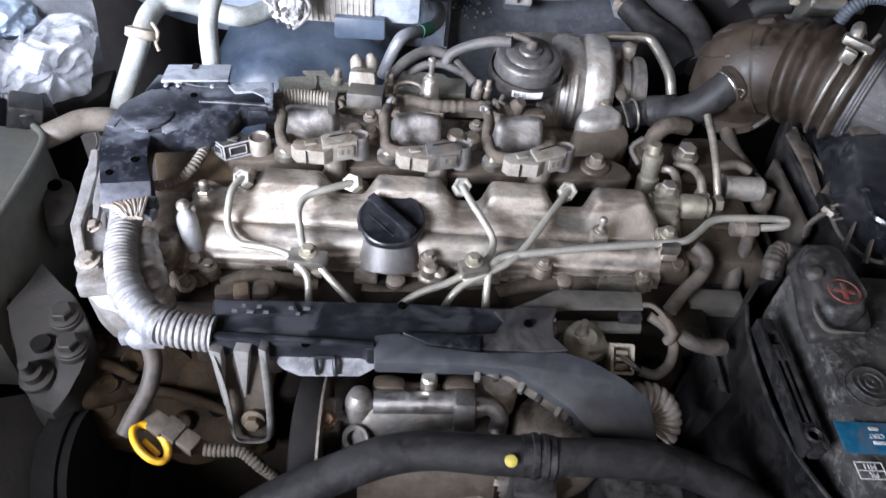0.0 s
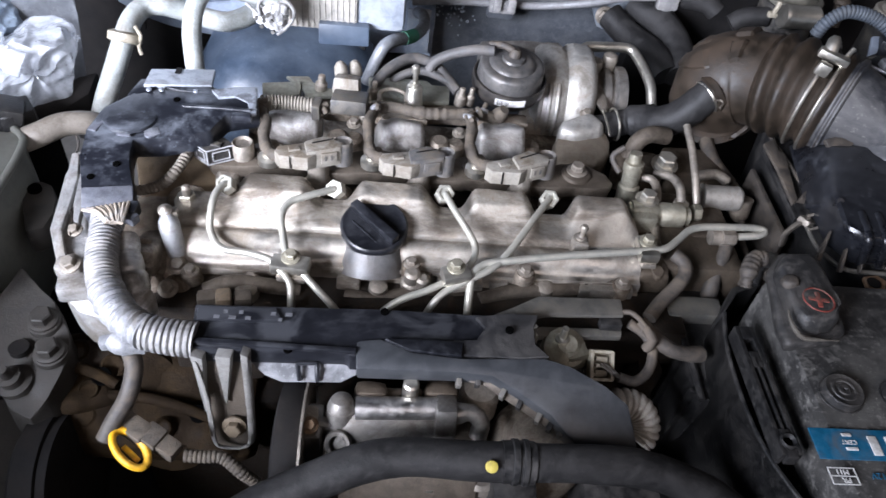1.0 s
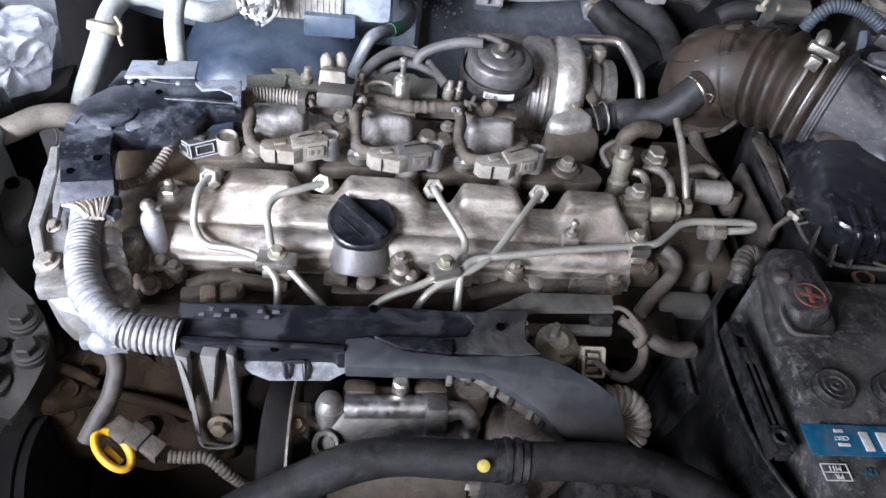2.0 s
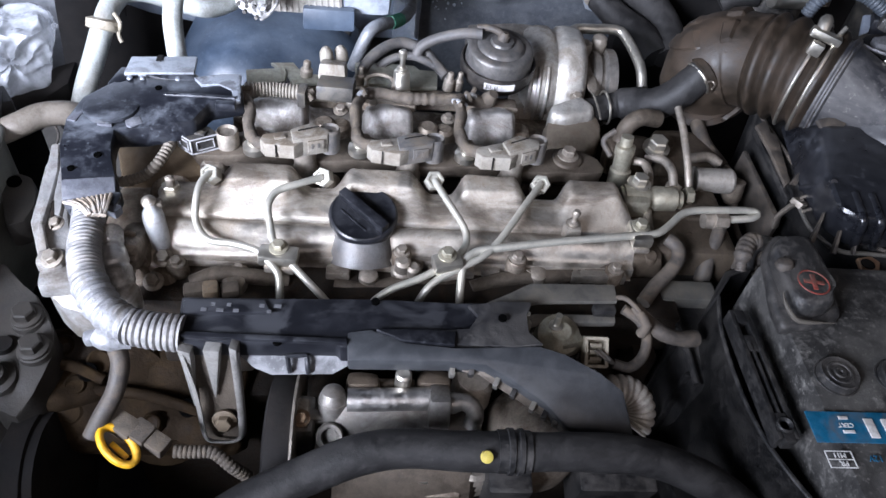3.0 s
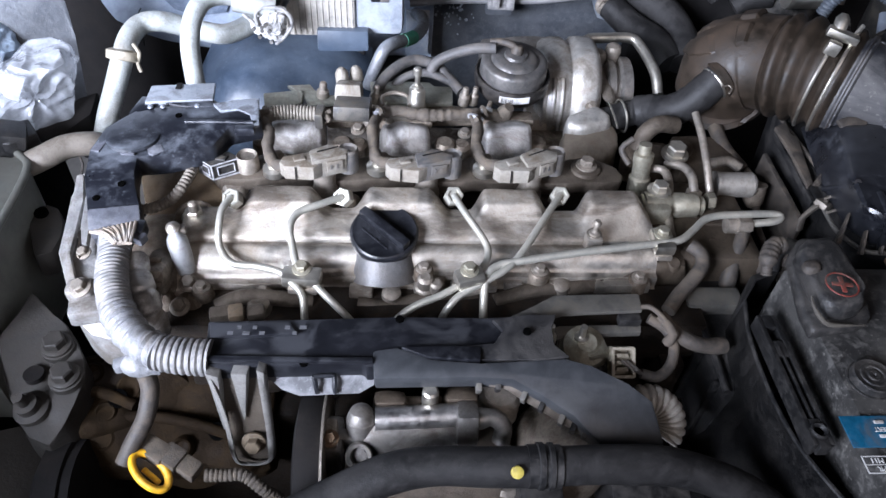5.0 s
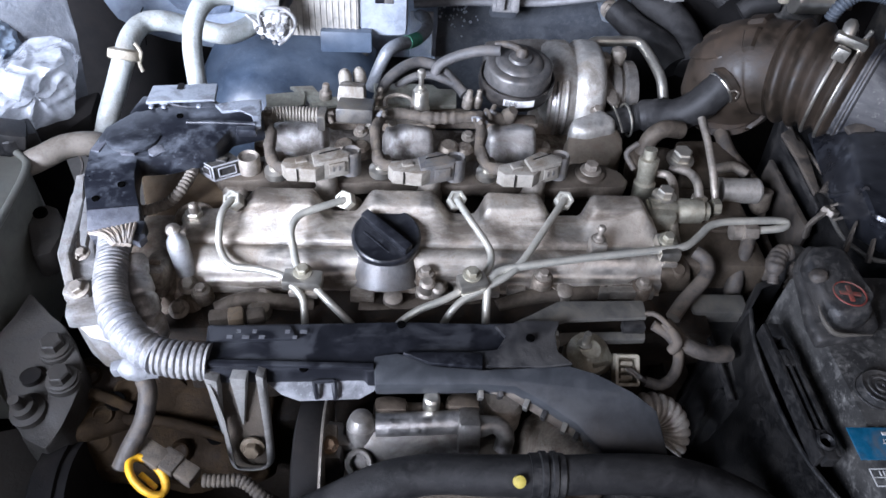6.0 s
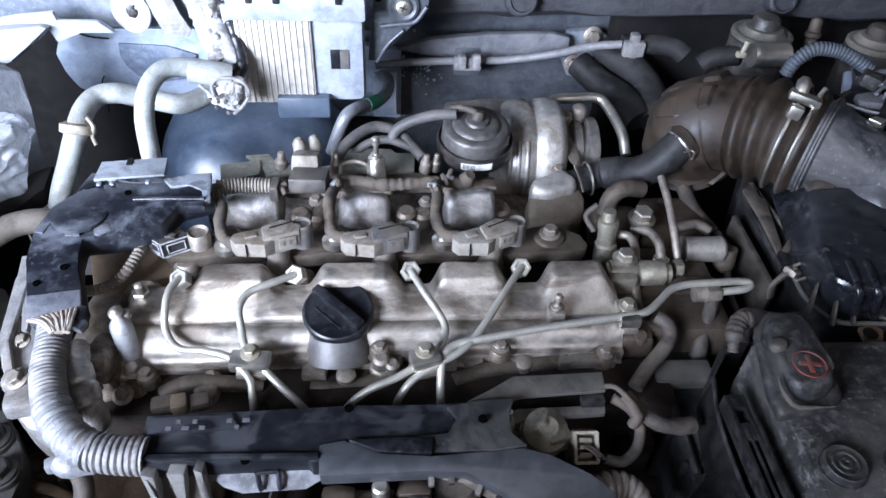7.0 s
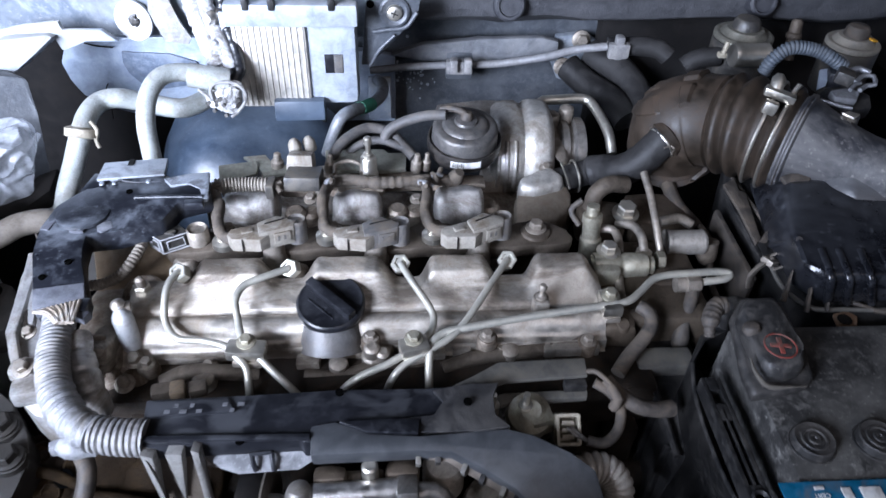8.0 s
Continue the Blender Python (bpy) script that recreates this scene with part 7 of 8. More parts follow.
part("skirt", cast(bm, 0.0010, 3, 55.0, 2), HOOD, terminal, angle=50)
part("worn_ridge", tube(B(), [(0.2980, 0.3310, 0.9250), (0.2980, 0.3240, 0.9220), (0.3010, 0.3160, 0.9190), (0.3070, 0.3120, 0.9160), (0.3220, 0.3120, 0.9150), (0.3350, 0.3130, 0.9140)], lambda s: 0.0007 + 0.0013 * math.sin(min(1, s / 0.045) * math.pi), 10), mat("worn_tan_rubber", (0.065, 0.057, 0.047), 0.6, 0, 0.5, (0.11, 0.098, 0.08), scale=60), terminal, "tan worn ridge")
bm = B()
lathe(bm, (0.3070, 0.3560, 0.9290), (0, 0, 1), ((-0.003, 0.0065), (0.001, 0.0060), (0.0030, 0.0042), (0.0034, 0.001)), 16)
part("knob", cast(bm, 0.0010, 0, 120.0, 0), RUBBER_GREY, terminal)
bm = B()
tube(bm, [(0.2860, 0.3690, 0.9050), (0.2870, 0.3770, 0.9140), (0.2940, 0.3880, 0.9180), (0.3020, 0.3900, 0.9180)], lambda s: 0.0042 + 0.0028 * ease(0.006, 0.012, s) + 0.0003 * math.sin(s * 1600), 16, 0.0008)
part("cable_end", bm, RUBBER_GREY, terminal, "tan dusty cable end")

bm = B()
pc = V((0.3170, 0.3330, 0.9350))
tube(bm, [pc + V((0.0112 * math.cos(k * 0.2618), 0.0112 * math.sin(k * 0.2618), 0.0004)) for k in range(25)], 0.0006, 6)
box(bm, pc + V((0, 0, 0.0006)), (0.0145, 0.003, 0.0012), (0, 0, -8), 0.0003)
box(bm, pc + V((0, 0, 0.0006)), (0.003, 0.0145, 0.0014), (0, 0, -8), 0.0003)
part("plus_mark", bm, RED, terminal, "red plus in a ring")
bm = B()
tube(bm, [(0.3228, 0.4128, 0.8620), (0.3288, 0.4259, 0.8700), (0.3350, 0.4270, 0.8800), (0.3290, 0.4010, 0.9000)], 0.0070, 16)
part("cable_boot", bm, BLACK_DUSTY, terminal)

holder = thing("battery_tray", (0.30, 0.30, 0.70), "black plastic battery tray with a slotted side rail", "battery tray")
za = 0.894
def slotted_bar(z):
    """A flat bar along the battery, open at three slots, closed by a round end."""
    a, c = V((0.2740, 0.3419, 0.8900)), V((0.2741, 0.2324, 0.8900))
    way = (c - a).normalized()
    side = V((way.y, -way.x, 0)).normalized() * -1
    for off in (0.0, 0.0115):
        bm = B()
        prism(bm, [a + side * off, c + side * off, c + side * (off + 0.0036), a + side * (off + 0.0036)], (0, 0, -0.014), 0.001)
        part("side_rail", bm, BLACK_DUSTY, holder)
    span = (c - a).length
    for f, wide in ((0.0, 0.012), (0.22, 0.014), (0.82, 0.022)):
        p = a + way * span * f
        bm = B()
        prism(bm, [p + side * 0.0036, p + side * 0.0115, p + side * 0.0115 + way * wide, p + side * 0.0036 + way * wide], (0, 0, -0.010), 0.0008)
        part("crossbar", bm, BLACK_DUSTY, holder)
    bm = B()
    prism(bm, [a + way * span * 0.26 + side * 0.0066, a + way * span * 0.82 + side * 0.0066, a + way * span * 0.82 + side * 0.0084, a + way * span * 0.26 + side * 0.0084], (0, 0, -0.008), 0.0005)
    part("centre_rail", bm, BLACK_DUSTY, holder)
    bm = B()
    lathe(bm, c - way * 0.010 + side * 0.0075 + V((0, 0, -0.008)), (0, 0, 1), ((0, 0.0065), (0.009, 0.0062), (0.010, 0.005), (0.008, 0.003)), 18)
    part("peg", bm, BLACK_DUSTY, holder)


slotted_bar(za)
bm = B()
prism(bm, [(0.2843, 0.3736, 0.8680), (0.3025, 0.3964, 0.8680), (0.3260, 0.4076, 0.8680), (0.3344, 0.4220, 0.8600), (0.3051, 0.4100, 0.8600), (0.2837, 0.3771, 0.8600)], (0, 0, -0.05), 0.0015)
part("rear_lip", bm, BLACK_DUSTY, holder)
bm = B()
tube(bm, [(0.2843, 0.3736, 0.8680), (0.2767, 0.3442, 0.8680), (0.2735, 0.3119, 0.8680), (0.2737, 0.2728, 0.8680), (0.2788, 0.2398, 0.8680), (0.2906, 0.2078, 0.8680), (0.3014, 0.1875, 0.8680)], 0.0018, 8)
part("edge_bead", bm, BLACK_DUSTY, holder)
bm = B()
wl = curve([(0.2843, 0.3736, 0.8680), (0.2767, 0.3442, 0.8680), (0.2735, 0.3119, 0.8680), (0.2737, 0.2728, 0.8680), (0.2788, 0.2398, 0.8680), (0.2906, 0.2078, 0.8680), (0.3014, 0.1875, 0.8680)], 0.01)
up = [bm.verts.new(p) for p in wl]
dn = [bm.verts.new(p + V((-0.012, 0, -0.13))) for p in wl]
for i in range(len(wl) - 1):
    bm.faces.new((up[i], up[i + 1], dn[i + 1], dn[i]))
bmesh.ops.solidify(bm, geom=list(bm.faces), thickness=0.003)
part("side_wall", bm, BLACK_DUSTY, holder)
bm = B()
box(bm, (0.42, 0.26, 0.70), (0.30, 0.26, 0.03), bevel=0.006)
part("base", bm, BLACK_DUSTY, holder)

# ---- corner with the mount, tank and hoses ----
mount = thing("engine_mount", (-0.3101, 0.3797, 0.7500), "dusty dark cast engine mount bracket with bolts", "engine mount")
bm = B()
prism(bm, [(-0.3168, 0.3517, 0.8000), (-0.3352, 0.3970, 0.8060), (-0.3290, 0.3810, 0.8070), (-0.3170, 0.4290, 0.8120), (-0.2900, 0.4050, 0.8110), (-0.2781, 0.3962, 0.8100), (-0.2574, 0.3682, 0.8060), (-0.2511, 0.3498, 0.8000), (-0.2549, 0.3280, 0.7950), (-0.2622, 0.3128, 0.7850), (-0.2747, 0.3032, 0.7700), (-0.2948, 0.3127, 0.7700), (-0.3038, 0.3267, 0.7850)], (0, 0, -0.05), 0.008)
part("casting", cast(bm, 0.0022, 4, 40.0, 3), MOUNT, mount)
for p in ((-0.2779, 0.3731, 0.8080), (-0.2648, 0.3462, 0.8030)):
    bm = B()
    lathe(bm, p, (0, -0.1, 1), ((-0.004, 0.0135), (0.001, 0.013), (0.002, 0.0115)), 24)
    part("boss", bm, MOUNT, mount)
    bolt(V(p) + V((0, 0, 0.002)), 0.0088, (0, -0.1, 1), MOUNT, mount, washer=1.35)
bm = B()
lathe(bm, (-0.2893, 0.3268, 0.7900), (-0.1, -0.2, 1), ((-0.004, 0.0145), (0.001, 0.014), (0.003, 0.0095), (0.010, 0.009), (0.011, 0.0048), (0.022, 0.0044)), 20)
part("stud_nut", bm, MOUNT, mount)
bm = B()
lathe(bm, (-0.2906, 0.3495, 0.8035), (0, 0, 1), ((-0.004, 0.008), (0.001, 0.008)), 20)
part("hole", bm, DARK, mount)
bm = B()
prism(bm, [(-0.2657, 0.3605, 0.7800), (-0.2419, 0.3909, 0.7900), (-0.2226, 0.3750, 0.7800), (-0.2323, 0.3325, 0.7650), (-0.2649, 0.3285, 0.7600)], (0, 0, -0.06), 0.012)
part("arm", cast(bm, 0.003, 4, 30.0, 3), IRON, mount)

tank = thing("washer_tank", (-0.46, 0.42, 0.60), "grey-green translucent plastic fluid tank", "tank")
bm = B()
prism(bm, [(-0.4874, 0.5377, 0.8720), (-0.3808, 0.5466, 0.8720), (-0.3480, 0.5430, 0.8720), (-0.3370, 0.5350, 0.8710), (-0.3330, 0.5170, 0.8700), (-0.3340, 0.4770, 0.8680), (-0.3350, 0.4320, 0.8660), (-0.3380, 0.3660, 0.8630), (-0.4700, 0.3700, 0.8630)], (0.002, -0.004, -0.15), 0.008)
part("body", bm, TANK, tank)
bm = B()
tube(bm, [(-0.3520, 0.5490, 0.8700), (-0.3390, 0.5360, 0.8690), (-0.3350, 0.5170, 0.8680), (-0.3350, 0.4780, 0.8660), (-0.3370, 0.4330, 0.8640), (-0.3400, 0.3660, 0.8610)], 0.0036, 12)
part("seam", bm, TANK, tank)
bm = B()
prism(bm, [(-0.3380, 0.4990, 0.8360), (-0.3370, 0.5140, 0.8360), (-0.3270, 0.5200, 0.8350), (-0.3150, 0.5150, 0.8340), (-0.3060, 0.4980, 0.8320), (-0.3030, 0.4820, 0.8300), (-0.3060, 0.4630, 0.8280), (-0.3200, 0.4560, 0.8280)], (0, 0, -0.03), 0.006)
lug = solid("wing_bracket", bm, MOUNT, "dark dusty steel bracket with a hole on the inner wing", "bracket")
bm = B()
lathe(bm, (-0.3270, 0.5050, 0.8360), (0, -0.1, 1), ((-0.002, 0.0062), (0.0008, 0.0062)), 18)
part("hole", bm, HOLE, lug)
bm = B()
tube(bm, [(-0.3789, 0.5440, 0.8450), (-0.3485, 0.5442, 0.8580), (-0.3308, 0.5504, 0.8640), (-0.3142, 0.5648, 0.8660), (-0.2921, 0.5755, 0.8620), (-0.2780, 0.5881, 0.8450)], 0.0115, 18)
solid("tank_hose", bm, TAN_HOSE, "tan dusty rubber hose from the tank", "hose")
# lower left dark parts
pulley = thing("drive_pulley", (-0.3096, 0.3153, 0.6400), "black grooved drive pulley with belt", "pulley")
bm = B()
lathe(bm, (-0.2815, 0.2867, 0.7000), (1, 0.05, 0.1), ((0, 0.052), (0.006, 0.060), (0.034, 0.060), (0.036, 0.052), (0.040, 0.030)), 48)
part("wheel", bm, DARK, pulley)
bm = B()
lathe(bm, (-0.2749, 0.2869, 0.7000), (1, 0.05, 0.1), ((0, 0.0605), (0.001, 0.0635), (0.019, 0.0635), (0.020, 0.0605)), 48)
part("belt", bm, DARK, pulley, "black rubber belt")
bm = B()
box(bm, (-0.3232, 0.2850, 0.7000), (0.07, 0.12, 0.08), (10, 20, 30), 0.02)
solid("wing_casting", bm, MOUNT, "dark grimy casting beside the inner wing", "casting")
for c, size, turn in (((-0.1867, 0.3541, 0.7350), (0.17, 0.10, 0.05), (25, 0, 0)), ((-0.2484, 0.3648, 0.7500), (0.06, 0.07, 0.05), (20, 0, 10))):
    house = thing("cast_housing", c, "mud-brown cast housing at the engine's front, darkened for shade", "casting", "castings under the front channel")
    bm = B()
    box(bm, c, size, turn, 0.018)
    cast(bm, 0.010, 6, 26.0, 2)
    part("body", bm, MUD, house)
    m = pose(*c, *turn)
    for k, (fx, fy) in enumerate(((-0.34, -0.22), (0.05, -0.30), (0.36, -0.05), (-0.12, 0.20))):
        bm = B()
        p = m @ V((size[0] * fx, size[1] * fy, size[2] * 0.5 - 0.002))
        r = 0.011 - 0.002 * (k % 2)
        lathe(bm, p, m.to_3x3() @ V((0, -0.2, 1)), ((-0.01, r * 1.2), (0.004, r), (0.006, r * 0.8), (0.003, r * 0.55), (0.002, 0.001)), 20)
        part("boss", bm, MUD, house)
    bm = B()
    tube(bm, [m @ V((size[0] * -0.42, size[1] * -0.05, size[2] * 0.5 + 0.003)), m @ V((0, size[1] * -0.08, size[2] * 0.5 + 0.006)), m @ V((size[0] * 0.42, size[1] * -0.28, size[2] * 0.5 + 0.001))], 0.005, 10)
    part("rib", bm, MUD, house)
    bm = B()
    lathe(bm, m @ V((size[0] * 0.22, size[1] * -0.18, size[2] * 0.5 + 0.005)), m.to_3x3() @ V((0, -0.2, 1)), ((-0.002, 0.008), (0.0006, 0.008)), 14)
    part("hole", bm, HOLE, house)

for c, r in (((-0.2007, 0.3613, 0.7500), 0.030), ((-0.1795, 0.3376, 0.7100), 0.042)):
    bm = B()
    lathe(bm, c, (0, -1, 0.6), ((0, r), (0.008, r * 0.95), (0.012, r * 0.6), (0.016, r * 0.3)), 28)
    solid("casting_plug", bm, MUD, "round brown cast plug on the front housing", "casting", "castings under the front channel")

# dipstick and its sensor lead
dip = thing("dipstick", (-0.1787, 0.2635, 0.8000), "yellow plastic dipstick ring handle", "dipstick")
bm = B()
dm = pose(*(-0.1759, 0.2598, 0.8120), -12, 22, -40)
ring = [dm @ V((0.0165 * math.cos(k * math.pi / 12), 0.0088 * math.sin(k * math.pi / 12), 0)) for k in range(25)]
tube(bm, ring, 0.0035, 12, 0.003, 0.8)
box(bm, dm @ V((0.003, -0.001, -0.002)), (0.016, 0.004, 0.003), (0, 22, -34), 0.001)
part("ring", bm, YELLOW, dip)
lead = thing("sensor_lead", (-0.1575, 0.2746, 0.7900), "dusty brown plug and ribbed lead beside the dipstick", "sensor lead")
for c, s in (((-0.1792, 0.2773, 0.8120), (0.028, 0.016, 0.014)), ((-0.1636, 0.2718, 0.8080), (0.016, 0.017, 0.015)), ((-0.1517, 0.2662, 0.8040), (0.017, 0.014, 0.013))):
    part("plug", box(B(), c, s, (0, 10, -28), 0.003), mat("brown_dusty_plug", (0.085, 0.07, 0.054), 0.6, 0, 0.5, (0.15, 0.122, 0.09), scale=50) if s[0] > 0.025 else HARNESS, lead)
part("sleeve", tube(B(), [(-0.1397, 0.2613, 0.8020), (-0.1256, 0.2621, 0.8000), (-0.1122, 0.2628, 0.7980), (-0.0984, 0.2560, 0.7900), (-0.0869, 0.2547, 0.7750)], ribs(0.0050, 0.0008, 0.0034), 14, 0.0008), HARNESS, lead)

# two pale hoses with a collar
def pale_hose(points, r, collar=None):
    t = thing("coolant_hose", points[0], "pale grey-green coated hose rising to the firewall", "hose", "pale hoses at the firewall")
    part("hose", tube(B(), points, r, 20), PALE_HOSE, t)
    if collar:
        c, w = collar
        bm = B()
        lathe(bm, V(c) - V(w).normalized() * 0.005, w, ((0, r * 1.12), (0.002, r * 1.55), (0.010, r * 1.55), (0.012, r * 1.12)), 24)
        part("collar", bm, CREAM, t)
        bm = B()
        tube(bm, [V(c) + V((r * 1.2, 0, 0.014)), V(c) + V((r * 1.7, -0.004, 0.006)), V(c) + V((r * 1.3, -0.004, -0.006)), V(c) + V((r * 1.5, -0.006, -0.014))], 0.002, 8)
        part("tie", bm, CREAM, t)


pale_hose([(-0.3178, 0.6227, 0.8000), (-0.2994, 0.6323, 0.8500), (-0.2898, 0.6478, 0.8750), (-0.2773, 0.6601, 0.9050), (-0.2737, 0.6829, 0.9160), (-0.2657, 0.7025, 0.9200), (-0.2478, 0.7095, 0.9200), (-0.2238, 0.7172, 0.9100), (-0.1879, 0.7136, 0.9050), (-0.1643, 0.7217, 0.9100), (-0.1485, 0.7414, 0.9150)], 0.0106, ((-0.2775, 0.6644, 0.9050), (0.12, 0.5, 0.9)))
pale_hose([(-0.2020, 0.6344, 0.8800), (-0.2047, 0.6439, 0.9000), (-0.2057, 0.6543, 0.9250), (-0.2026, 0.6699, 0.9450), (-0.1936, 0.6888, 0.9550), (-0.1775, 0.7008, 0.9550), (-0.1565, 0.7054, 0.9500)], 0.0094)
union = thing("hose_union", (-0.1452, 0.7204, 0.9300), "white corroded pipe union with knobbly plugs", "pipe union")
bm = B()
tube(bm, [(-0.1660, 0.6985, 0.9530), (-0.1464, 0.6981, 0.9500), (-0.1276, 0.7013, 0.9450)], 0.0125, 18)
part("sleeve", bm, PALE_HOSE, union)
rng = random.Random(4)
for k in range(9):
    bm = B()
    p = V((-0.1297, 0.6902, 0.9320)) + V((rng.uniform(-0.018, 0.018), -0.020 + rng.uniform(-0.002, 0.002), rng.uniform(-0.014, 0.012)))
    lathe(bm, p, (rng.uniform(-0.3, 0.3), -1, rng.uniform(0.1, 0.6)), ((-0.003, 0.0020), (0.0006, 0.0020)), 10)
    part("pin_hole", bm, DARK_PLUG, union)
WHITE_TAPE = mat("whitened_wire_tape", (0.42, 0.42, 0.43), 0.5, 0, 0.6, (0.10, 0.085, 0.07), scale=60, edge=(0.46, 0.60), bump=1.0)
part("taped_lead", tube(B(), [(-0.1650, 0.7620, 1.0300), (-0.1620, 0.7550, 1.0020), (-0.1550, 0.7450, 0.9820), (-0.1470, 0.7350, 0.9630), (-0.1390, 0.7250, 0.9490)], lumpy(0.0115, 1), 18, 0.0015), WHITE_TAPE, union, "wires wrapped in whitened tape")
part("taped_lead", tube(B(), [(-0.1500, 0.7580, 1.0320), (-0.1490, 0.7500, 1.0030), (-0.1400, 0.7380, 0.9800), (-0.1320, 0.7280, 0.9620), (-0.1250, 0.7200, 0.9490)], lumpy(0.0085, 2), 16, 0.0015), WHITE_TAPE, union, "wires wrapped in whitened tape")
part("black_lead", tube(B(), [(-0.1320, 0.7560, 1.0320), (-0.1320, 0.7480, 1.0000), (-0.1270, 0.7380, 0.9790), (-0.1210, 0.7280, 0.9640), (-0.1180, 0.7160, 0.9500), (-0.1250, 0.7080, 0.9390)], lumpy(0.0062, 3), 14, 0.0015), BLACK, union, "black bent lead")
part("sleeve_rings", tube(B(), [(-0.1620, 0.7000, 0.9500), (-0.1520, 0.7010, 0.9480), (-0.1350, 0.7020, 0.9460)], ribs(0.0105, 0.0014, 0.0062, 4), 18, 0.0008), WHITE_TAPE, union, "ringed pale connector sleeve")
part("cord", tube(B(), [(-0.1570, 0.6900, 0.9410), (-0.1470, 0.6820, 0.9370), (-0.1420, 0.6800, 0.9330), (-0.1440, 0.6840, 0.9430), (-0.1380, 0.6880, 0.9490), (-0.1210, 0.6860, 0.9510), (-0.1100, 0.6830, 0.9450), (-0.1080, 0.6810, 0.9350), (-0.1170, 0.6800, 0.9220), (-0.1260, 0.6810, 0.9140)], 0.0018, 8), CONDUIT, union, "thin grey cord round the plug")
for k in range(5):
    a = 1.2 * k
    line = [V(p) + V((0.010 * math.cos(a + 0.7 * i) + rng.uniform(-0.002, 0.002), -0.006 + 0.004 * math.sin(a + i), rng.uniform(-0.003, 0.003))) for i, p in enumerate(((-0.1500, 0.7900, 1.0050), (-0.1400, 0.7598, 0.9900), (-0.1358, 0.7453, 0.9720), (-0.1285, 0.7319, 0.9560), (-0.1244, 0.7204, 0.9440)))]
    part("wire_tail", tube(B(), line, rng.uniform(0.0014, 0.0022), 8), (HARNESS, CONDUIT, BLACK, TAPE, BLACK)[k], union)

for p, r, m in (((-0.1386, 0.7315, 0.9680), 0.0105, TAPE), ((-0.1398, 0.7462, 0.9900), 0.012, DARK_PLUG), ((-0.1603, 0.7674, 0.9850), 0.013, TAPE)):
    bm = B()
    bmesh.ops.create_icosphere(bm, subdivisions=4, radius=r, matrix=Matrix.Translation(p))
    for v in bm.verts:
        v.co += (v.co - V(p)) * (0.35 * noise.noise(v.co * 130) + 0.2 * noise.noise(v.co * 320))
    part("tape_knot", bm, m, union)

crumple("plug_shell", (-0.1306, 0.6938, 0.9300), (0.020, 0.015, 0.019), 21, mat("corroded_white_plug", (0.50, 0.50, 0.50), 0.5, 0, 0.5, (0.20, 0.17, 0.14), scale=70, bump=0.8), "white corroded plug shell below the control module", "connector", 30)

# dark rounded housing in front of the firewall
bm = B()
lathe(bm, (-0.2264, 0.8000, 0.7560), (1, 0, 0), ((-0.02, 0.02), (-0.014, 0.06), (0.0, 0.085), (0.03, 0.102), (0.06, 0.106), (0.13, 0.106), (0.17, 0.096), (0.195, 0.075), (0.20, 0.02)), 48)
shield = thing("heat_shield", (-0.2264, 0.8000, 0.7560), "rounded blue-black enamelled housing before the firewall", "housing")
part("shell", bm, DOME, shield)
bm = B()
prism(bm, [(-0.0885, 0.7220, 0.9082), (-0.0327, 0.7220, 0.9081), (-0.0323, 0.7180, 0.8859), (-0.0885, 0.7180, 0.8847)], (0, 0.012, 0), 0.003)
part("access_panel", bm, DOME, shield, "dark blue rectangular access panel")
bm = B()
box(bm, (-0.0949, 0.8000, 0.8134), (0.11, 0.02, 0.09), (0, 0, 0), 0.006)
box(bm, (-0.1075, 0.7300, 0.7955), (0.05, 0.05, 0.06), (0, 0, 0), 0.01)
solid("dark_bracket", bm, BLACK_DUSTY, "dark bracket and connector behind the manifold", "bracket")

# engine control module with fins
module = thing("control_module", (-0.0620, 0.7350, 0.9006), "finned aluminium control module with blue-grey end", "control module")
yq = 0.735
a, c = V((-0.1243, 0.7350, 0.8965)), V((0.0063, 0.7350, 1.0184))
w, h = c.x - a.x, c.z - a.z
bm = B()
box(bm, (a.x + w / 2, yq + 0.012, a.z + h / 2), (w, 0.026, h), (0, 0, 0), 0.0105)
part("case", bm, MODULE, module)
bm = B()
box(bm, (a.x + w * 0.30, yq - 0.002, a.z + h * 0.40), (w * 0.58, 0.006, h * 0.78), (0, 0, 0), 0.001)
part("fin_plate", bm, FIN, module)
for k in range(12):
    bm = B()
    box(bm, (a.x + w * (0.036 + 0.0485 * k), yq - 0.0053, a.z + h * 0.41), (w * 0.013, 0.0018, h * 0.76), (0, 0, 0), 0.0006)
    lathe(bm, (a.x + w * (0.036 + 0.0485 * k), yq - 0.0045, a.z + h * 0.035), (0, -0.3, 1), ((-0.002, 0.0022), (0.003, 0.0018), (0.005, 0.0008)), 8)
    part("fin", bm, FIN, module)
part("side_flange", box(B(), (a.x - w * 0.045, yq + 0.004, a.z + h * 0.46), (w * 0.08, 0.006, h * 0.84), (0, 0, 0), 0.002), MODULE, module)
bm = B()
box(bm, (a.x + w * 0.5, yq - 0.006, a.z + h * 0.90), (w * 1.04, 0.016, h * 0.20), (0, 0, 0), 0.004)
part("top_bar", bm, MODULE, module)
bm = B()
box(bm, (a.x + w * 0.80, yq - 0.0008, a.z + h * 0.42), (w * 0.15, 0.002, h * 0.18), (0, 0, 0), 0.0004)
part("dark_sticker", bm, BLACK, module)
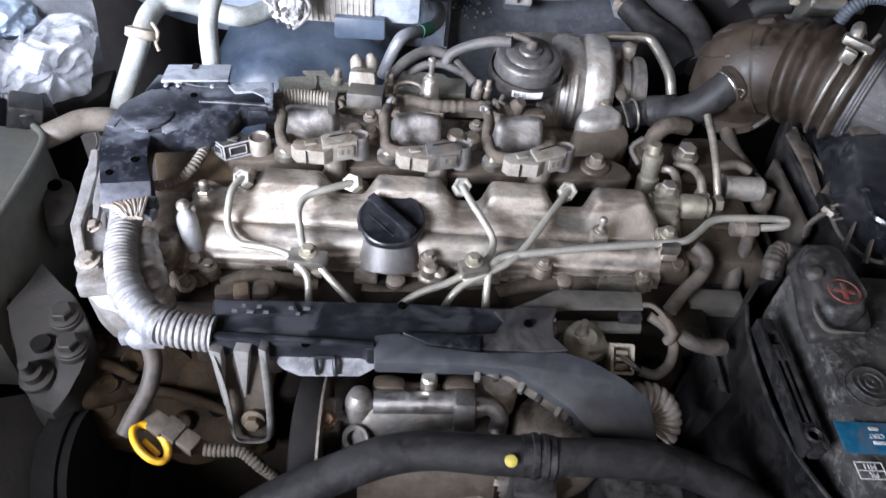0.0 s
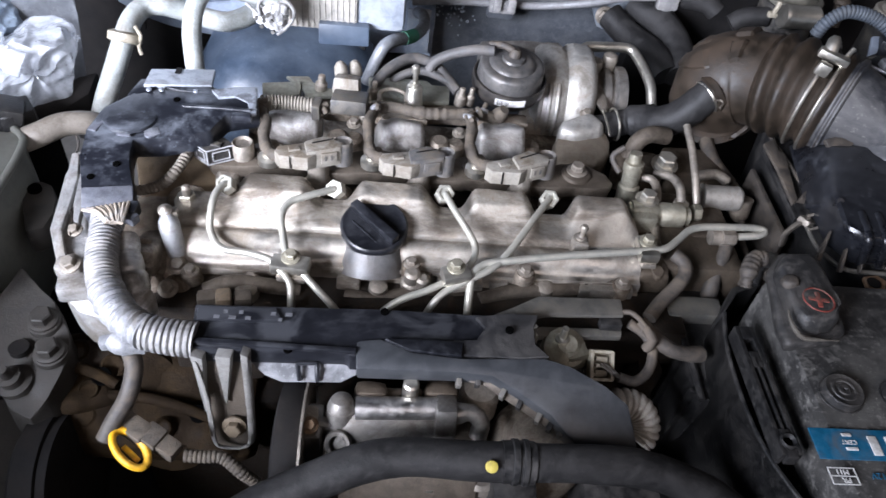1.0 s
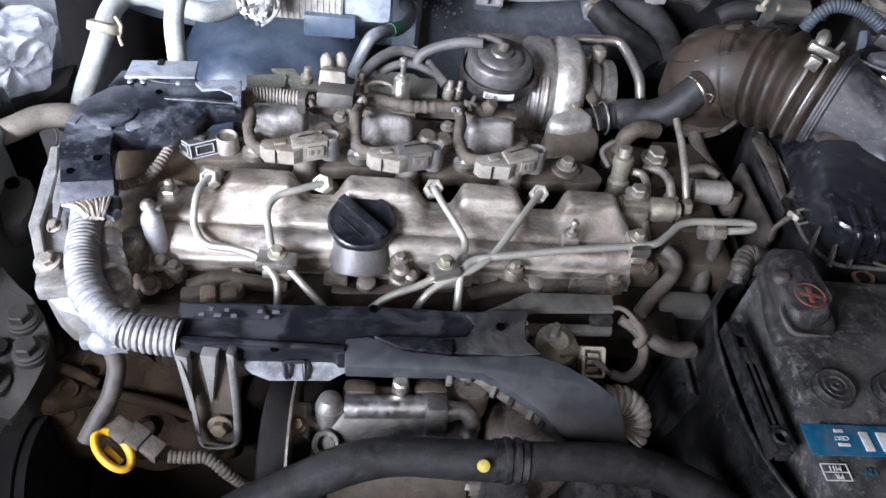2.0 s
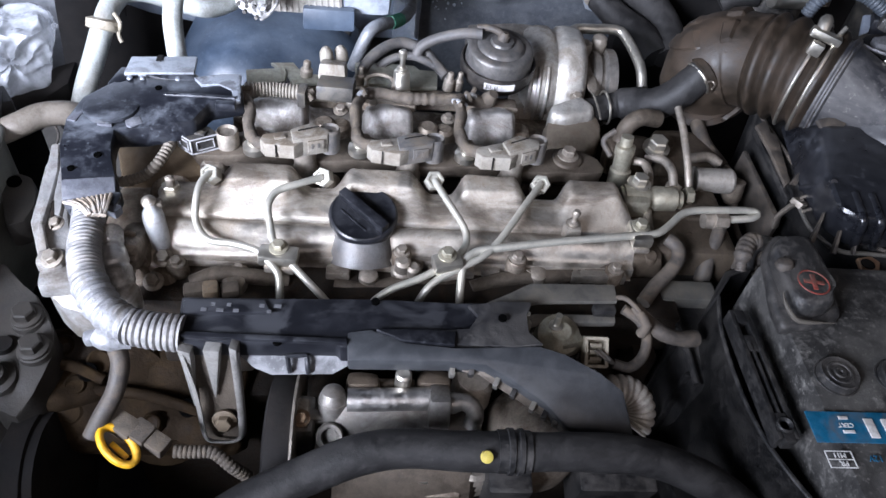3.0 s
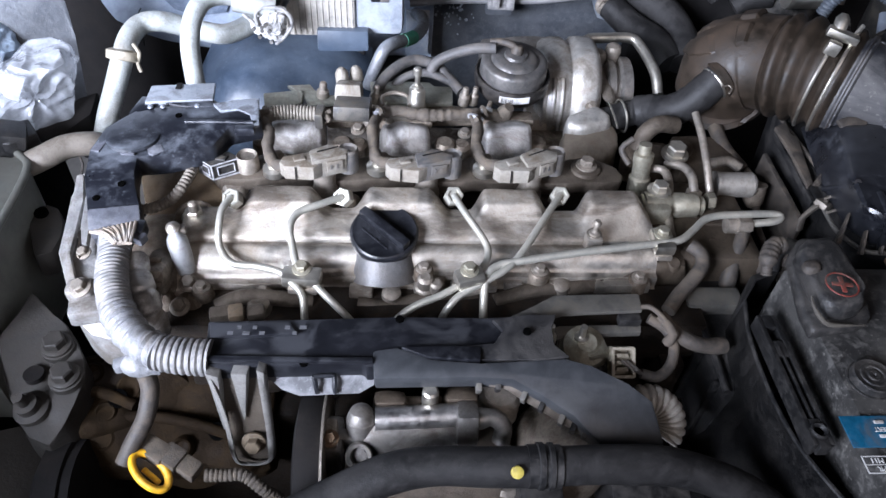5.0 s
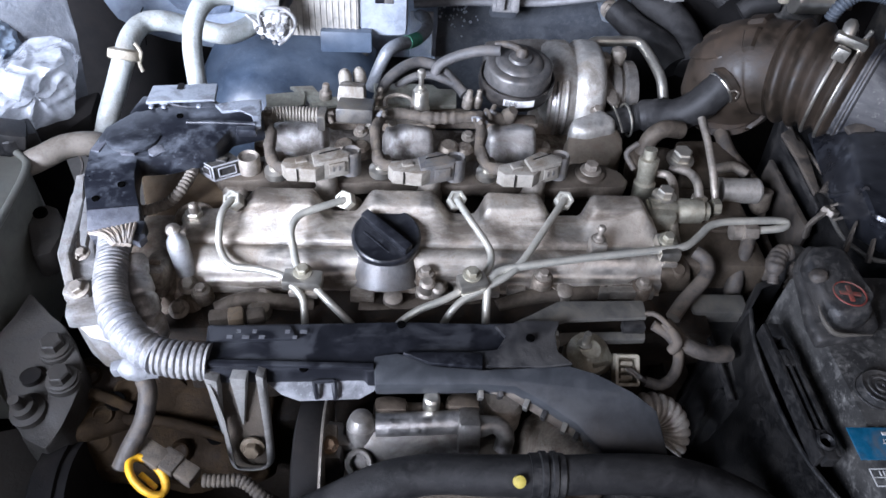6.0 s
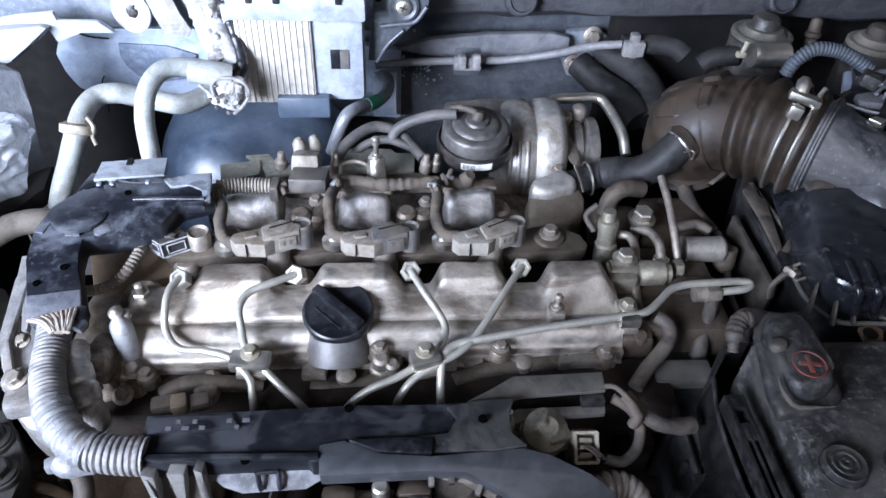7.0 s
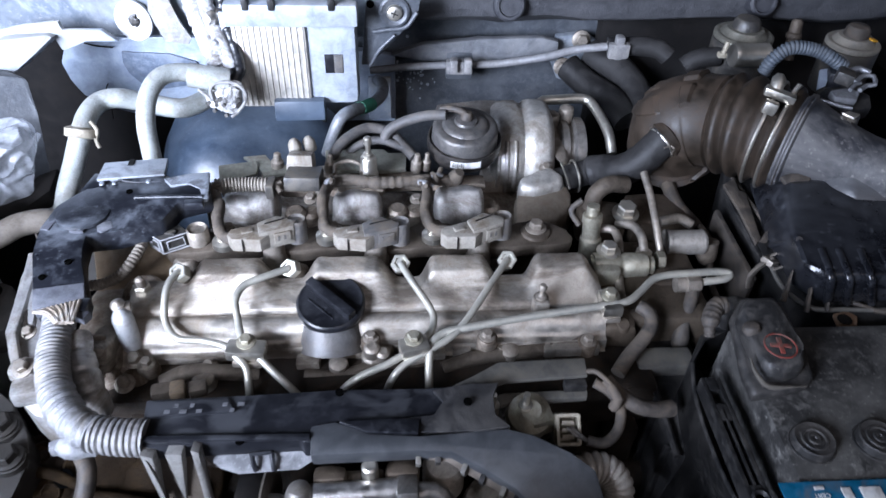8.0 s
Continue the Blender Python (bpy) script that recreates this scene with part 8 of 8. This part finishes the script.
part("sticker_half", box(B(), (a.x + w * 0.838, yq - 0.0012, a.z + h * 0.42), (w * 0.072, 0.0020, h * 0.178), (0, 0, 0), 0.0004), SLATE_PLUG, module)
for f in (0.16, 0.36, 0.82):
    part("clip", box(B(), (a.x + w * f, yq - 0.010, a.z + h * 1.0), (0.007, 0.012, 0.012), (0, 0, 0), 0.002), BLACK_DUSTY, module)
bm = B()
prism(bm, [(0.0170, 0.7600, 1.0112), (0.0750, 0.7600, 1.0116), (0.0722, 0.7600, 0.9929), (0.0473, 0.7600, 0.9637), (0.0181, 0.7600, 0.9330), (0.0086, 0.7600, 0.9330)], (0, 0.004, 0), 0.001)
tri = solid("module_bracket", bm, BODY_BLUE, "blue-grey sheet steel bracket beside the module", "bracket")
bm = B()
lathe(bm, (0.0466, 0.7585, 0.9960), (0, -1, 0.1), ((-0.002, 0.017), (0.002, 0.0165), (0.0035, 0.0140), (0.0020, 0.0120), (0.0020, 0.002)), 30)
part("boss", bm, BODY_BLUE, tri)
part("fold", tube(B(), [(0.0230, 0.7570, 0.9740), (0.0410, 0.7560, 0.9770), (0.0590, 0.7560, 0.9800), (0.0710, 0.7570, 0.9960)], 0.0024, 10), BODY_BLUE, tri)
part("lower_fold", tube(B(), [(0.0180, 0.7580, 0.9320), (0.0300, 0.7570, 0.9530), (0.0470, 0.7570, 0.9700)], 0.0020, 10), BODY_BLUE, tri)
bm = B()
lathe(bm, (0.0210, 0.7590, 1.0040), (0, -1, 0.1), ((-0.001, 0.0042), (0.0004, 0.0042)), 16)
part("hole", bm, HOLE, tri)
bm = B()
lathe(bm, (0.0466, 0.7560, 0.9960), (0, -1, 0.1), ((-0.002, 0.0088), (0.002, 0.0086), (0.0042, 0.0072), (0.0052, 0.0040), (0.0052, 0.001)), 24)
screw = solid("bolt", bm, STEEL, "bright domed screw in the module's bracket", "bolt")
for g in (20, 110):
    bm = B()
    box(bm, (0.0466, 0.7507, 0.9966), (0.0085, 0.0008, 0.0014), (0, g, 0), 0.0)
    part("slot", bm, DARK_PLUG, screw)

# grommet on the cowl
bm = B()
lathe(bm, (-0.2589, 0.8380, 0.9497), (0.15, -1, 0.2), ((-0.02, 0.019), (0.001, 0.0205), (0.004, 0.0198), (0.0052, 0.0165), (0.0050, 0.0100), (0.0035, 0.0070), (0.0030, 0.002)), 30)
for v in bm.verts:
    v.co.z += 0.18 * (v.co.z - 0.9497) + 0.35 * (v.co.x + 0.2589) * -0.4
gum = solid("grommet", bm, mat("white_dusty_rubber", (0.55, 0.56, 0.57), 0.5, 0, 0.3, (0.30, 0.30, 0.30), scale=60), "white dusty rubber grommet in the cowl", "grommet")
bm = B()
bmesh.ops.create_icosphere(bm, subdivisions=3, radius=0.0075, matrix=Matrix.Translation(V((-0.2580, 0.8345, 0.9500))) @ Matrix.Diagonal((0.8, 0.25, 1.1, 1)))
for v in bm.verts:
    v.co += V((1, 0, 1)) * 0.004 * noise.noise(v.co * 300)
part("worn_centre", bm, DARK_PLUG, gum, "dark worn centre")

# crumpled plastic bag on the tank corner
bag = crumple("plastic_bag", (-0.3617, 0.6498, 0.8870), (0.044, 0.054, 0.036), 9, BAG, "crumpled white plastic bag stuffed in the corner", "plastic bag", 17, 0.35, 0.10)
bm = B()
tube(bm, [(-0.3570, 0.6070, 0.9000), (-0.3660, 0.6070, 0.9040), (-0.3790, 0.6220, 0.9080), (-0.3940, 0.6550, 0.9060)], lambda s: 0.011 * (1 - ease(0.005, 0.045, s)) + 0.002, 20, 0.002)
for v in bm.verts:
    v.co += V((0.5, 0.3, 0.6)) * 0.004 * noise.noise(v.co * 90)
part("neck", bm, BAG, bag, "twisted neck of the bag")
crumple("plastic_film", (-0.3994, 0.6151, 0.8820), (0.036, 0.040, 0.026), 12, BAG, "loose crumpled end of white plastic film", "plastic film", 15, 0.5, 0.14)
crumple("blue_film", (-0.4379, 0.7053, 0.8900), (0.052, 0.045, 0.030), 15, mat("pale_blue_film", (0.42, 0.52, 0.64), 0.3, 0, 0.2, scale=20), "pale blue crumpled plastic film beside the bag", "plastic film", 20, 0.6, 0.08)
# plug and bracket under the bag
bm = B()
box(bm, (-0.3623, 0.5606, 0.8750), (0.03, 0.03, 0.03), (0, 20, 20), 0.005)
box(bm, (-0.3532, 0.5733, 0.8700), (0.02, 0.03, 0.02), (0, 0, 35), 0.004)
lathe(bm, (-0.3581, 0.5572, 0.8680), (0, 0, 1), ((0, 0.012), (0.014, 0.012), (0.018, 0.008)), 16)
solid("level_plug", bm, BLACK_DUSTY, "dark dusty plug on the tank", "connector")
bm = B()
prism(bm, [(-0.3740, 0.5898, 0.8500), (-0.3327, 0.6563, 0.8600), (-0.3164, 0.6693, 0.8600), (-0.3153, 0.6342, 0.8550), (-0.3498, 0.5764, 0.8500)], (0, 0, -0.02), 0.004)
solid("wing_rail", bm, DARK, "dark steel rail of the inner wing", "bracket")

# ---- front: compressor, hose ----
comp = thing("compressor", (-0.0024, 0.2970, 0.7800), "grey cast aluminium compressor with a black pulley", "compressor")
bm = B()
prism(bm, [(-0.0230, 0.2740, 0.8500), (0.0100, 0.2740, 0.8510), (0.0570, 0.2760, 0.8510), (0.0580, 0.2640, 0.8380), (0.0340, 0.2640, 0.8360), (0.0060, 0.2610, 0.8320), (-0.0150, 0.2580, 0.8300), (-0.0240, 0.2600, 0.8360)], (0, 0.006, -0.05), 0.004)
part("casting", cast(bm, 0.0012, 3, 60.0, 1), ALU_GREY, comp)
part("top_ridge", tube(B(), [(-0.0150, 0.2790, 0.8490), (0.0180, 0.2800, 0.8490), (0.0560, 0.2820, 0.8490)], 0.0088, 20), mat("polished_ridge_aluminium", (0.50, 0.49, 0.48), 0.30, 1.0, 0.4, (0.16, 0.13, 0.10), scale=34, edge=(0.42, 0.7)), comp, "bright rounded ridge")
bm = B()
box(bm, (0.0510, 0.2760, 0.8460), (0.016, 0.022, 0.028), (-20, 0, 0), 0.004)
part("end_collar", bm, ALU_GREY, comp)
bm = B()
box(bm, (-0.0460, 0.2710, 0.8250), (0.018, 0.036, 0.030), (-12, 0, 0), 0.005)
box(bm, (-0.0350, 0.2720, 0.8340), (0.022, 0.010, 0.014), (0, 10, 0), 0.003)
part("nose_casting", cast(bm, 0.0010, 2, 70.0, 1), ALU_GREY, comp)
bolt((-0.0460, 0.2640, 0.8480), 0.0042, (0, -0.4, 1), mat("rusty_bolt", (0.16, 0.095, 0.05), 0.6, 0.3, 0.5, (0.11, 0.08, 0.05), scale=70), comp)
bm = B()
lathe(bm, (-0.0233, 0.2734, 0.7850), (1, 0, 0), ((0, 0.046), (0.05, 0.046), (0.10, 0.042), (0.11, 0.03)), 36)
part("barrel", bm, YOKE, comp)

bm = B()
lathe(bm, V((-0.0250, 0.2770, 0.8420)), (0, 0.25, 1), ((-0.02, 0.0105), (0.008, 0.0105), (0.0085, 0.0098), (0.0105, 0.0098), (0.016, 0.0075), (0.0185, 0.003)), 26)
part("lobe", bm, ALU_GREY, comp)
for c, size in (((-0.0045, 0.2916, 0.8450), (0.026, 0.016, 0.022)), ((0.0153, 0.2935, 0.8420), (0.040, 0.014, 0.014)), ((0.0477, 0.2942, 0.8450), (0.026, 0.016, 0.022))):
    bm = B()
    box(bm, c, size, (-15, 0, 0), 0.006)
    part("lug", cast(bm, 0.0014, 2, 60.0, 1), PUMP_CAST, comp)
bm = B()
lathe(bm, (0.0245, 0.2918, 0.8500), (0, 0, 1), ((0, 0.0062), (0.014, 0.006), (0.0155, 0.0045)), 16)
part("stud", bm, STEEL, comp)
bm = B()
lathe(bm, V((-0.0260, 0.2560, 0.8370)), (0, -0.7, 1), ((-0.014, 0.0100), (0.000, 0.0098), (0.0012, 0.0086), (0.0004, 0.0062), (-0.005, 0.0054), (-0.005, 0.002)), 28)
part("port", bm, ALU_GREY, comp)
bm = B()
lathe(bm, (-0.0720, 0.2681, 0.7980), (1, 0, 0), ((0, 0.046), (0.003, 0.058), (0.012, 0.060), (0.020, 0.058), (0.022, 0.052)), 44)
part("pulley", bm, DARK, comp, "black pulley")
bm = B()
lathe(bm, (-0.0521, 0.2689, 0.7980), (1, 0, 0), ((-0.001, 0.054), (0.0005, 0.0605), (0.002, 0.0605), (0.003, 0.052)), 44)
box(bm, (-0.0481, 0.2698, 0.8400), (0.014, 0.020, 0.02), (0, 0, 0), 0.003)
part("clutch_plate", bm, STEEL_DULL, comp)
bm = B()
tube(bm, [(0.0568, 0.2771, 0.8500), (0.0701, 0.2787, 0.8500), (0.0775, 0.2740, 0.8450), (0.0757, 0.2668, 0.8350)], lambda s: 0.0066 + 0.0012 * (s < 0.006), 18)
part("outlet", bm, ALU_GREY, comp)
# coils and brackets below the channel
for c in ((0.0784, 0.3032, 0.8350), (0.0805, 0.2535, 0.8000)):
    bm = B()
    lathe(bm, V(c) + V((0, 0, -0.02)), (0, 0, 1), [(0.004 * k, 0.013 + 0.003 * (k % 2)) for k in range(9)], 20)
    solid("spring_mount", bm, STEEL_DULL, "dark ribbed spring mount below the channel", "mount", "spring mounts")
bm = B()
lathe(bm, (0.1290, 0.2815, 0.8000), (0, -0.2, 1), ((-0.02, 0.040), (0.0, 0.040), (0.016, 0.036), (0.028, 0.024), (0.034, 0.010)), 32)
solid("domed_canister", bm, ALU_DIRTY, "tan domed canister under the channel's lid", "canister")
for c, size in (((0.0234, 0.2494, 0.7900), (0.05, 0.03, 0.03)), ((0.0556, 0.2483, 0.7900), (0.03, 0.03, 0.03))):
    bm = B()
    box(bm, c, size, (20, 0, 0), 0.005)
    solid("lower_bracket", bm, ALU_DIRTY, "grimy aluminium bracket below the hose", "bracket", "brackets below the compressor")
for c, w in (((0.0223, 0.2421, 0.8120), 0.036), ((0.0227, 0.2380, 0.8070), 0.046)):
    bm = B()
    box(bm, c, (w, 0.005, 0.006), (0, 0, 0), 0.0015)
    solid("steel_strip", bm, STEEL, "bright steel strip on the bracket", "bracket", "steel strips")
for c, size in (((0.1033, 0.2422, 0.8000), (0.032, 0.03, 0.05)), ((0.1904, 0.2536, 0.7800), (0.06, 0.03, 0.05))):
    bm = B()
    box(bm, c, size, (10, 0, 0), 0.003)
    solid("hose_bracket", bm, BLACK_DUSTY, "black plastic bracket under the hose", "bracket", "brackets under the radiator hose")
bm = B()
box(bm, (0.2872, 0.3813, 0.7200), (0.05, 0.14, 0.22), (0, 0, 0), 0.01)
leg = solid("tray_leg", bm, BLACK_DUSTY, "dark ribbed plastic panel below the battery tray", "panel")
for k in range(4):
    part("rib", box(B(), (0.2600, 0.325 + 0.036 * k, 0.730), (0.006, 0.004, 0.19), (0, 0, 0), 0.001), BLACK_DUSTY, leg)
part("edge", tube(B(), [(0.2620, 0.3120, 0.830), (0.2620, 0.3500, 0.832), (0.2620, 0.4500, 0.830)], 0.0030, 8), BLACK_DUSTY, leg)

top_hose = thing("radiator_hose", (0.0426, 0.2469, 0.8400), "thick black rubber radiator hose with a clip", "hose")
bm = B()
tube(bm, [(-0.1092, 0.1857, 0.8400), (-0.0686, 0.2072, 0.8550), (-0.0337, 0.2219, 0.8620), (-0.0049, 0.2316, 0.8680), (0.0248, 0.2359, 0.8700), (0.0625, 0.2346, 0.8700), (0.1006, 0.2346, 0.8700), (0.1475, 0.2364, 0.8680), (0.1885, 0.2371, 0.8620), (0.2225, 0.2318, 0.8520), (0.2533, 0.2222, 0.8380), (0.2959, 0.2031, 0.8100)], lambda s: 0.0132 + 0.0003 * math.sin(s * 70), 26)
bmesh.ops.translate(bm, verts=bm.verts, vec=(0, -0.0035, -0.0025))
part("hose", bm, RUBBER, top_hose)
bm = B()
tube(bm, [(0.0861, 0.2348, 0.8700), (0.0960, 0.2348, 0.8700), (0.1082, 0.2345, 0.8700)], lambda s: 0.0143 + 0.0012 * (abs(s - 0.009) < 0.0022) + 0.0012 * (abs(s - 0.0155) < 0.002), 26, 0.0007)
bmesh.ops.translate(bm, verts=bm.verts, vec=(0, -0.0035, -0.0025))
part("clip", bm, BLACK_DUSTY, top_hose)
bm = B()
lathe(bm, (0.0770, 0.2200, 0.8810), (0, -0.55, 0.8), ((-0.002, 0.0042), (0.0004, 0.0040), (0.0008, 0.0028)), 14)
part("paint_mark", bm, mat("faded_yellow_paint", (0.45, 0.36, 0.06), 0.5, 0, 0.3, scale=60), top_hose, "yellow paint mark")

# sensors and studs at the cover's end
cs = thing("cam_sensor", (-0.1781, 0.4240, 0.8600), "silver camshaft sensor with a small stud", "sensor")
bm = B()
low, high = V((-0.1750, 0.4190, 0.8580)), V((-0.1800, 0.4290, 0.8860))
h = (high - low).length
lathe(bm, low, high - low, ((-0.006, 0.0070), (0.0, 0.0078), (h * 0.25, 0.0084), (h * 0.70, 0.0086), (h * 0.86, 0.0078), (h * 0.95, 0.0060), (h, 0.0048), (h + 0.004, 0.0044)), 24)
part("body", bm, mat("pale_sensor_shell", (0.46, 0.47, 0.48), 0.36, 0.4, 0.45, (0.20, 0.17, 0.14), scale=50, edge=(0.44, 0.66)), cs)
bm = B()
lathe(bm, (-0.1810, 0.4310, 0.8890), (0, -0.3, 1), ((-0.006, 0.0058), (0.002, 0.0058), (0.003, 0.0044), (0.005, 0.0030), (0.006, 0.001)), 14)
box(bm, (-0.1770, 0.4330, 0.8860), (0.010, 0.008, 0.006), (0, 0, 10), 0.002)
part("stud", bm, STEEL_DULL, cs)
bolt((-0.1744, 0.4666, 0.8680), 0.0075, (0, 0, 1), STEEL)
bm = B()
lathe(bm, (-0.1732, 0.4643, 0.8780), (0, 0, 1), ((0, 0.004), (0.008, 0.004), (0.010, 0.002)), 10)
solid("stud", bm, STEEL_DULL, "pale steel stud on the engine", "stud")
bm = B()
tube(bm, [(-0.2274, 0.4777, 0.8660), (-0.2134, 0.4782, 0.8680), (-0.2000, 0.4824, 0.8720), (-0.1900, 0.4877, 0.8800), (-0.1833, 0.5044, 0.8850), (-0.1831, 0.5125, 0.8850)], ribs(0.0050, 0.0011, 0.0036), 14, 0.0007)
solid("ribbed_lead", bm, TAN_HOSE, "pale ribbed lead beside the corner channel", "wire sleeve")
bm = B()
prism(bm, [(-0.2422, 0.5429, 0.8680), (-0.2119, 0.5522, 0.8680), (-0.1779, 0.5676, 0.8680), (-0.1518, 0.5130, 0.8620), (-0.1612, 0.4812, 0.8580), (-0.2187, 0.4724, 0.8580)], (0, 0, -0.04), 0.006)
solid("oily_casting", bm, mat("oily_brown_casting", (0.16, 0.115, 0.07), 0.5, 0.3, 0.5, (0.12, 0.085, 0.05), scale=30), "oily brown casting under the corner channel", "casting")
for c, size in (((-0.1354, 0.3640, 0.8620), (0.018, 0.012, 0.010)), ((-0.1235, 0.3625, 0.8640), (0.012, 0.014, 0.012)), ((-0.1094, 0.3657, 0.8620), (0.014, 0.012, 0.010))):
    bm = B()
    box(bm, c, size, (0, 0, 12), 0.003)
    solid("brass_fitting", bm, mat("rusty_fitting", (0.15, 0.115, 0.078), 0.5, 0.4, 0.6, (0.12, 0.07, 0.035), scale=70) if size[0] < 0.013 else YOKE, "brassy fitting behind the front channel", "fitting", "fittings behind the front channel")

# ---- small fittings ----
bm = B()
lathe(bm, (0.3387, 0.4327, 0.8620), (0, -0.2, 1), ((-0.02, 0.015), (0.004, 0.015), (0.008, 0.011), (0.010, 0.006)), 20)
solid("rubber_stop", bm, RUBBER_GREY, "round dusty rubber stop behind the battery", "rubber stop")
for p, r in (((0.0238, 0.4102, 0.8500), 0.0085), ((0.0328, 0.4080, 0.8460), 0.0075), ((0.1209, 0.4193, 0.8520), 0.0085), ((-0.0045, 0.4047, 0.8380), 0.010), ((-0.1118, 0.3888, 0.8420), 0.011), ((0.1409, 0.4130, 0.8400), 0.010)):
    bm = B()
    lathe(bm, V(p) + V((0, 0, -0.014)), (0, -0.15, 1), ((0, r * 1.15), (0.010, r * 1.1), (0.012, r * 0.85), (0.022, r * 0.8), (0.024, r * 0.5)), 16)
    solid("plug_screw", bm, STEEL_DULL, "grimy steel plug screw below the head cover", "screw", "plug screws along the head")
for pts in ([(-0.1454, 0.3857, 0.8450), (-0.1254, 0.3920, 0.8500), (-0.0984, 0.3943, 0.8460), (-0.0710, 0.3969, 0.8380)], [(-0.0329, 0.3968, 0.8360), (-0.0040, 0.3954, 0.8340), (0.0344, 0.4041, 0.8380), (0.0691, 0.4035, 0.8340)], [(0.0831, 0.3978, 0.8380), (0.1125, 0.4060, 0.8420), (0.1631, 0.4127, 0.8420), (0.2036, 0.4182, 0.8450)]):
    bm = B()
    tube(bm, pts, 0.0065, 12)
    solid("fuel_return_line", bm, YOKE, "brown grimy fuel return line along the head", "fuel line", "return lines along the head")
for pts, r in (([(0.1871, 0.3644, 0.8680), (0.2000, 0.3649, 0.8720), (0.2082, 0.3561, 0.8720), (0.2143, 0.3489, 0.8680)], 0.0022), ([(0.3578, 0.5758, 0.8500), (0.3615, 0.5406, 0.8500), (0.3500, 0.5009, 0.8400), (0.3534, 0.4725, 0.8300)], 0.0035), ([(0.3341, 0.6146, 0.8700), (0.3399, 0.5896, 0.8600), (0.3549, 0.5664, 0.8500)], 0.0075), ([(0.2215, 0.5352, 0.8800), (0.2142, 0.5461, 0.8900), (0.2241, 0.5491, 0.9000)], 0.003)):
    bm = B()
    tube(bm, pts, r, 10)
    solid("loose_wire", bm, RUBBER_GREY, "dusty dark wire running between fittings", "wire", "loose wires")
bm = B()
tube(bm, [(-0.3093, 0.5690, 0.8600), (-0.3026, 0.5603, 0.8500), (-0.3043, 0.5508, 0.8400)], 0.0012, 8)
solid("thin_cable", bm, RUBBER_GREY, "thin pale cable hanging by the corner", "cable")
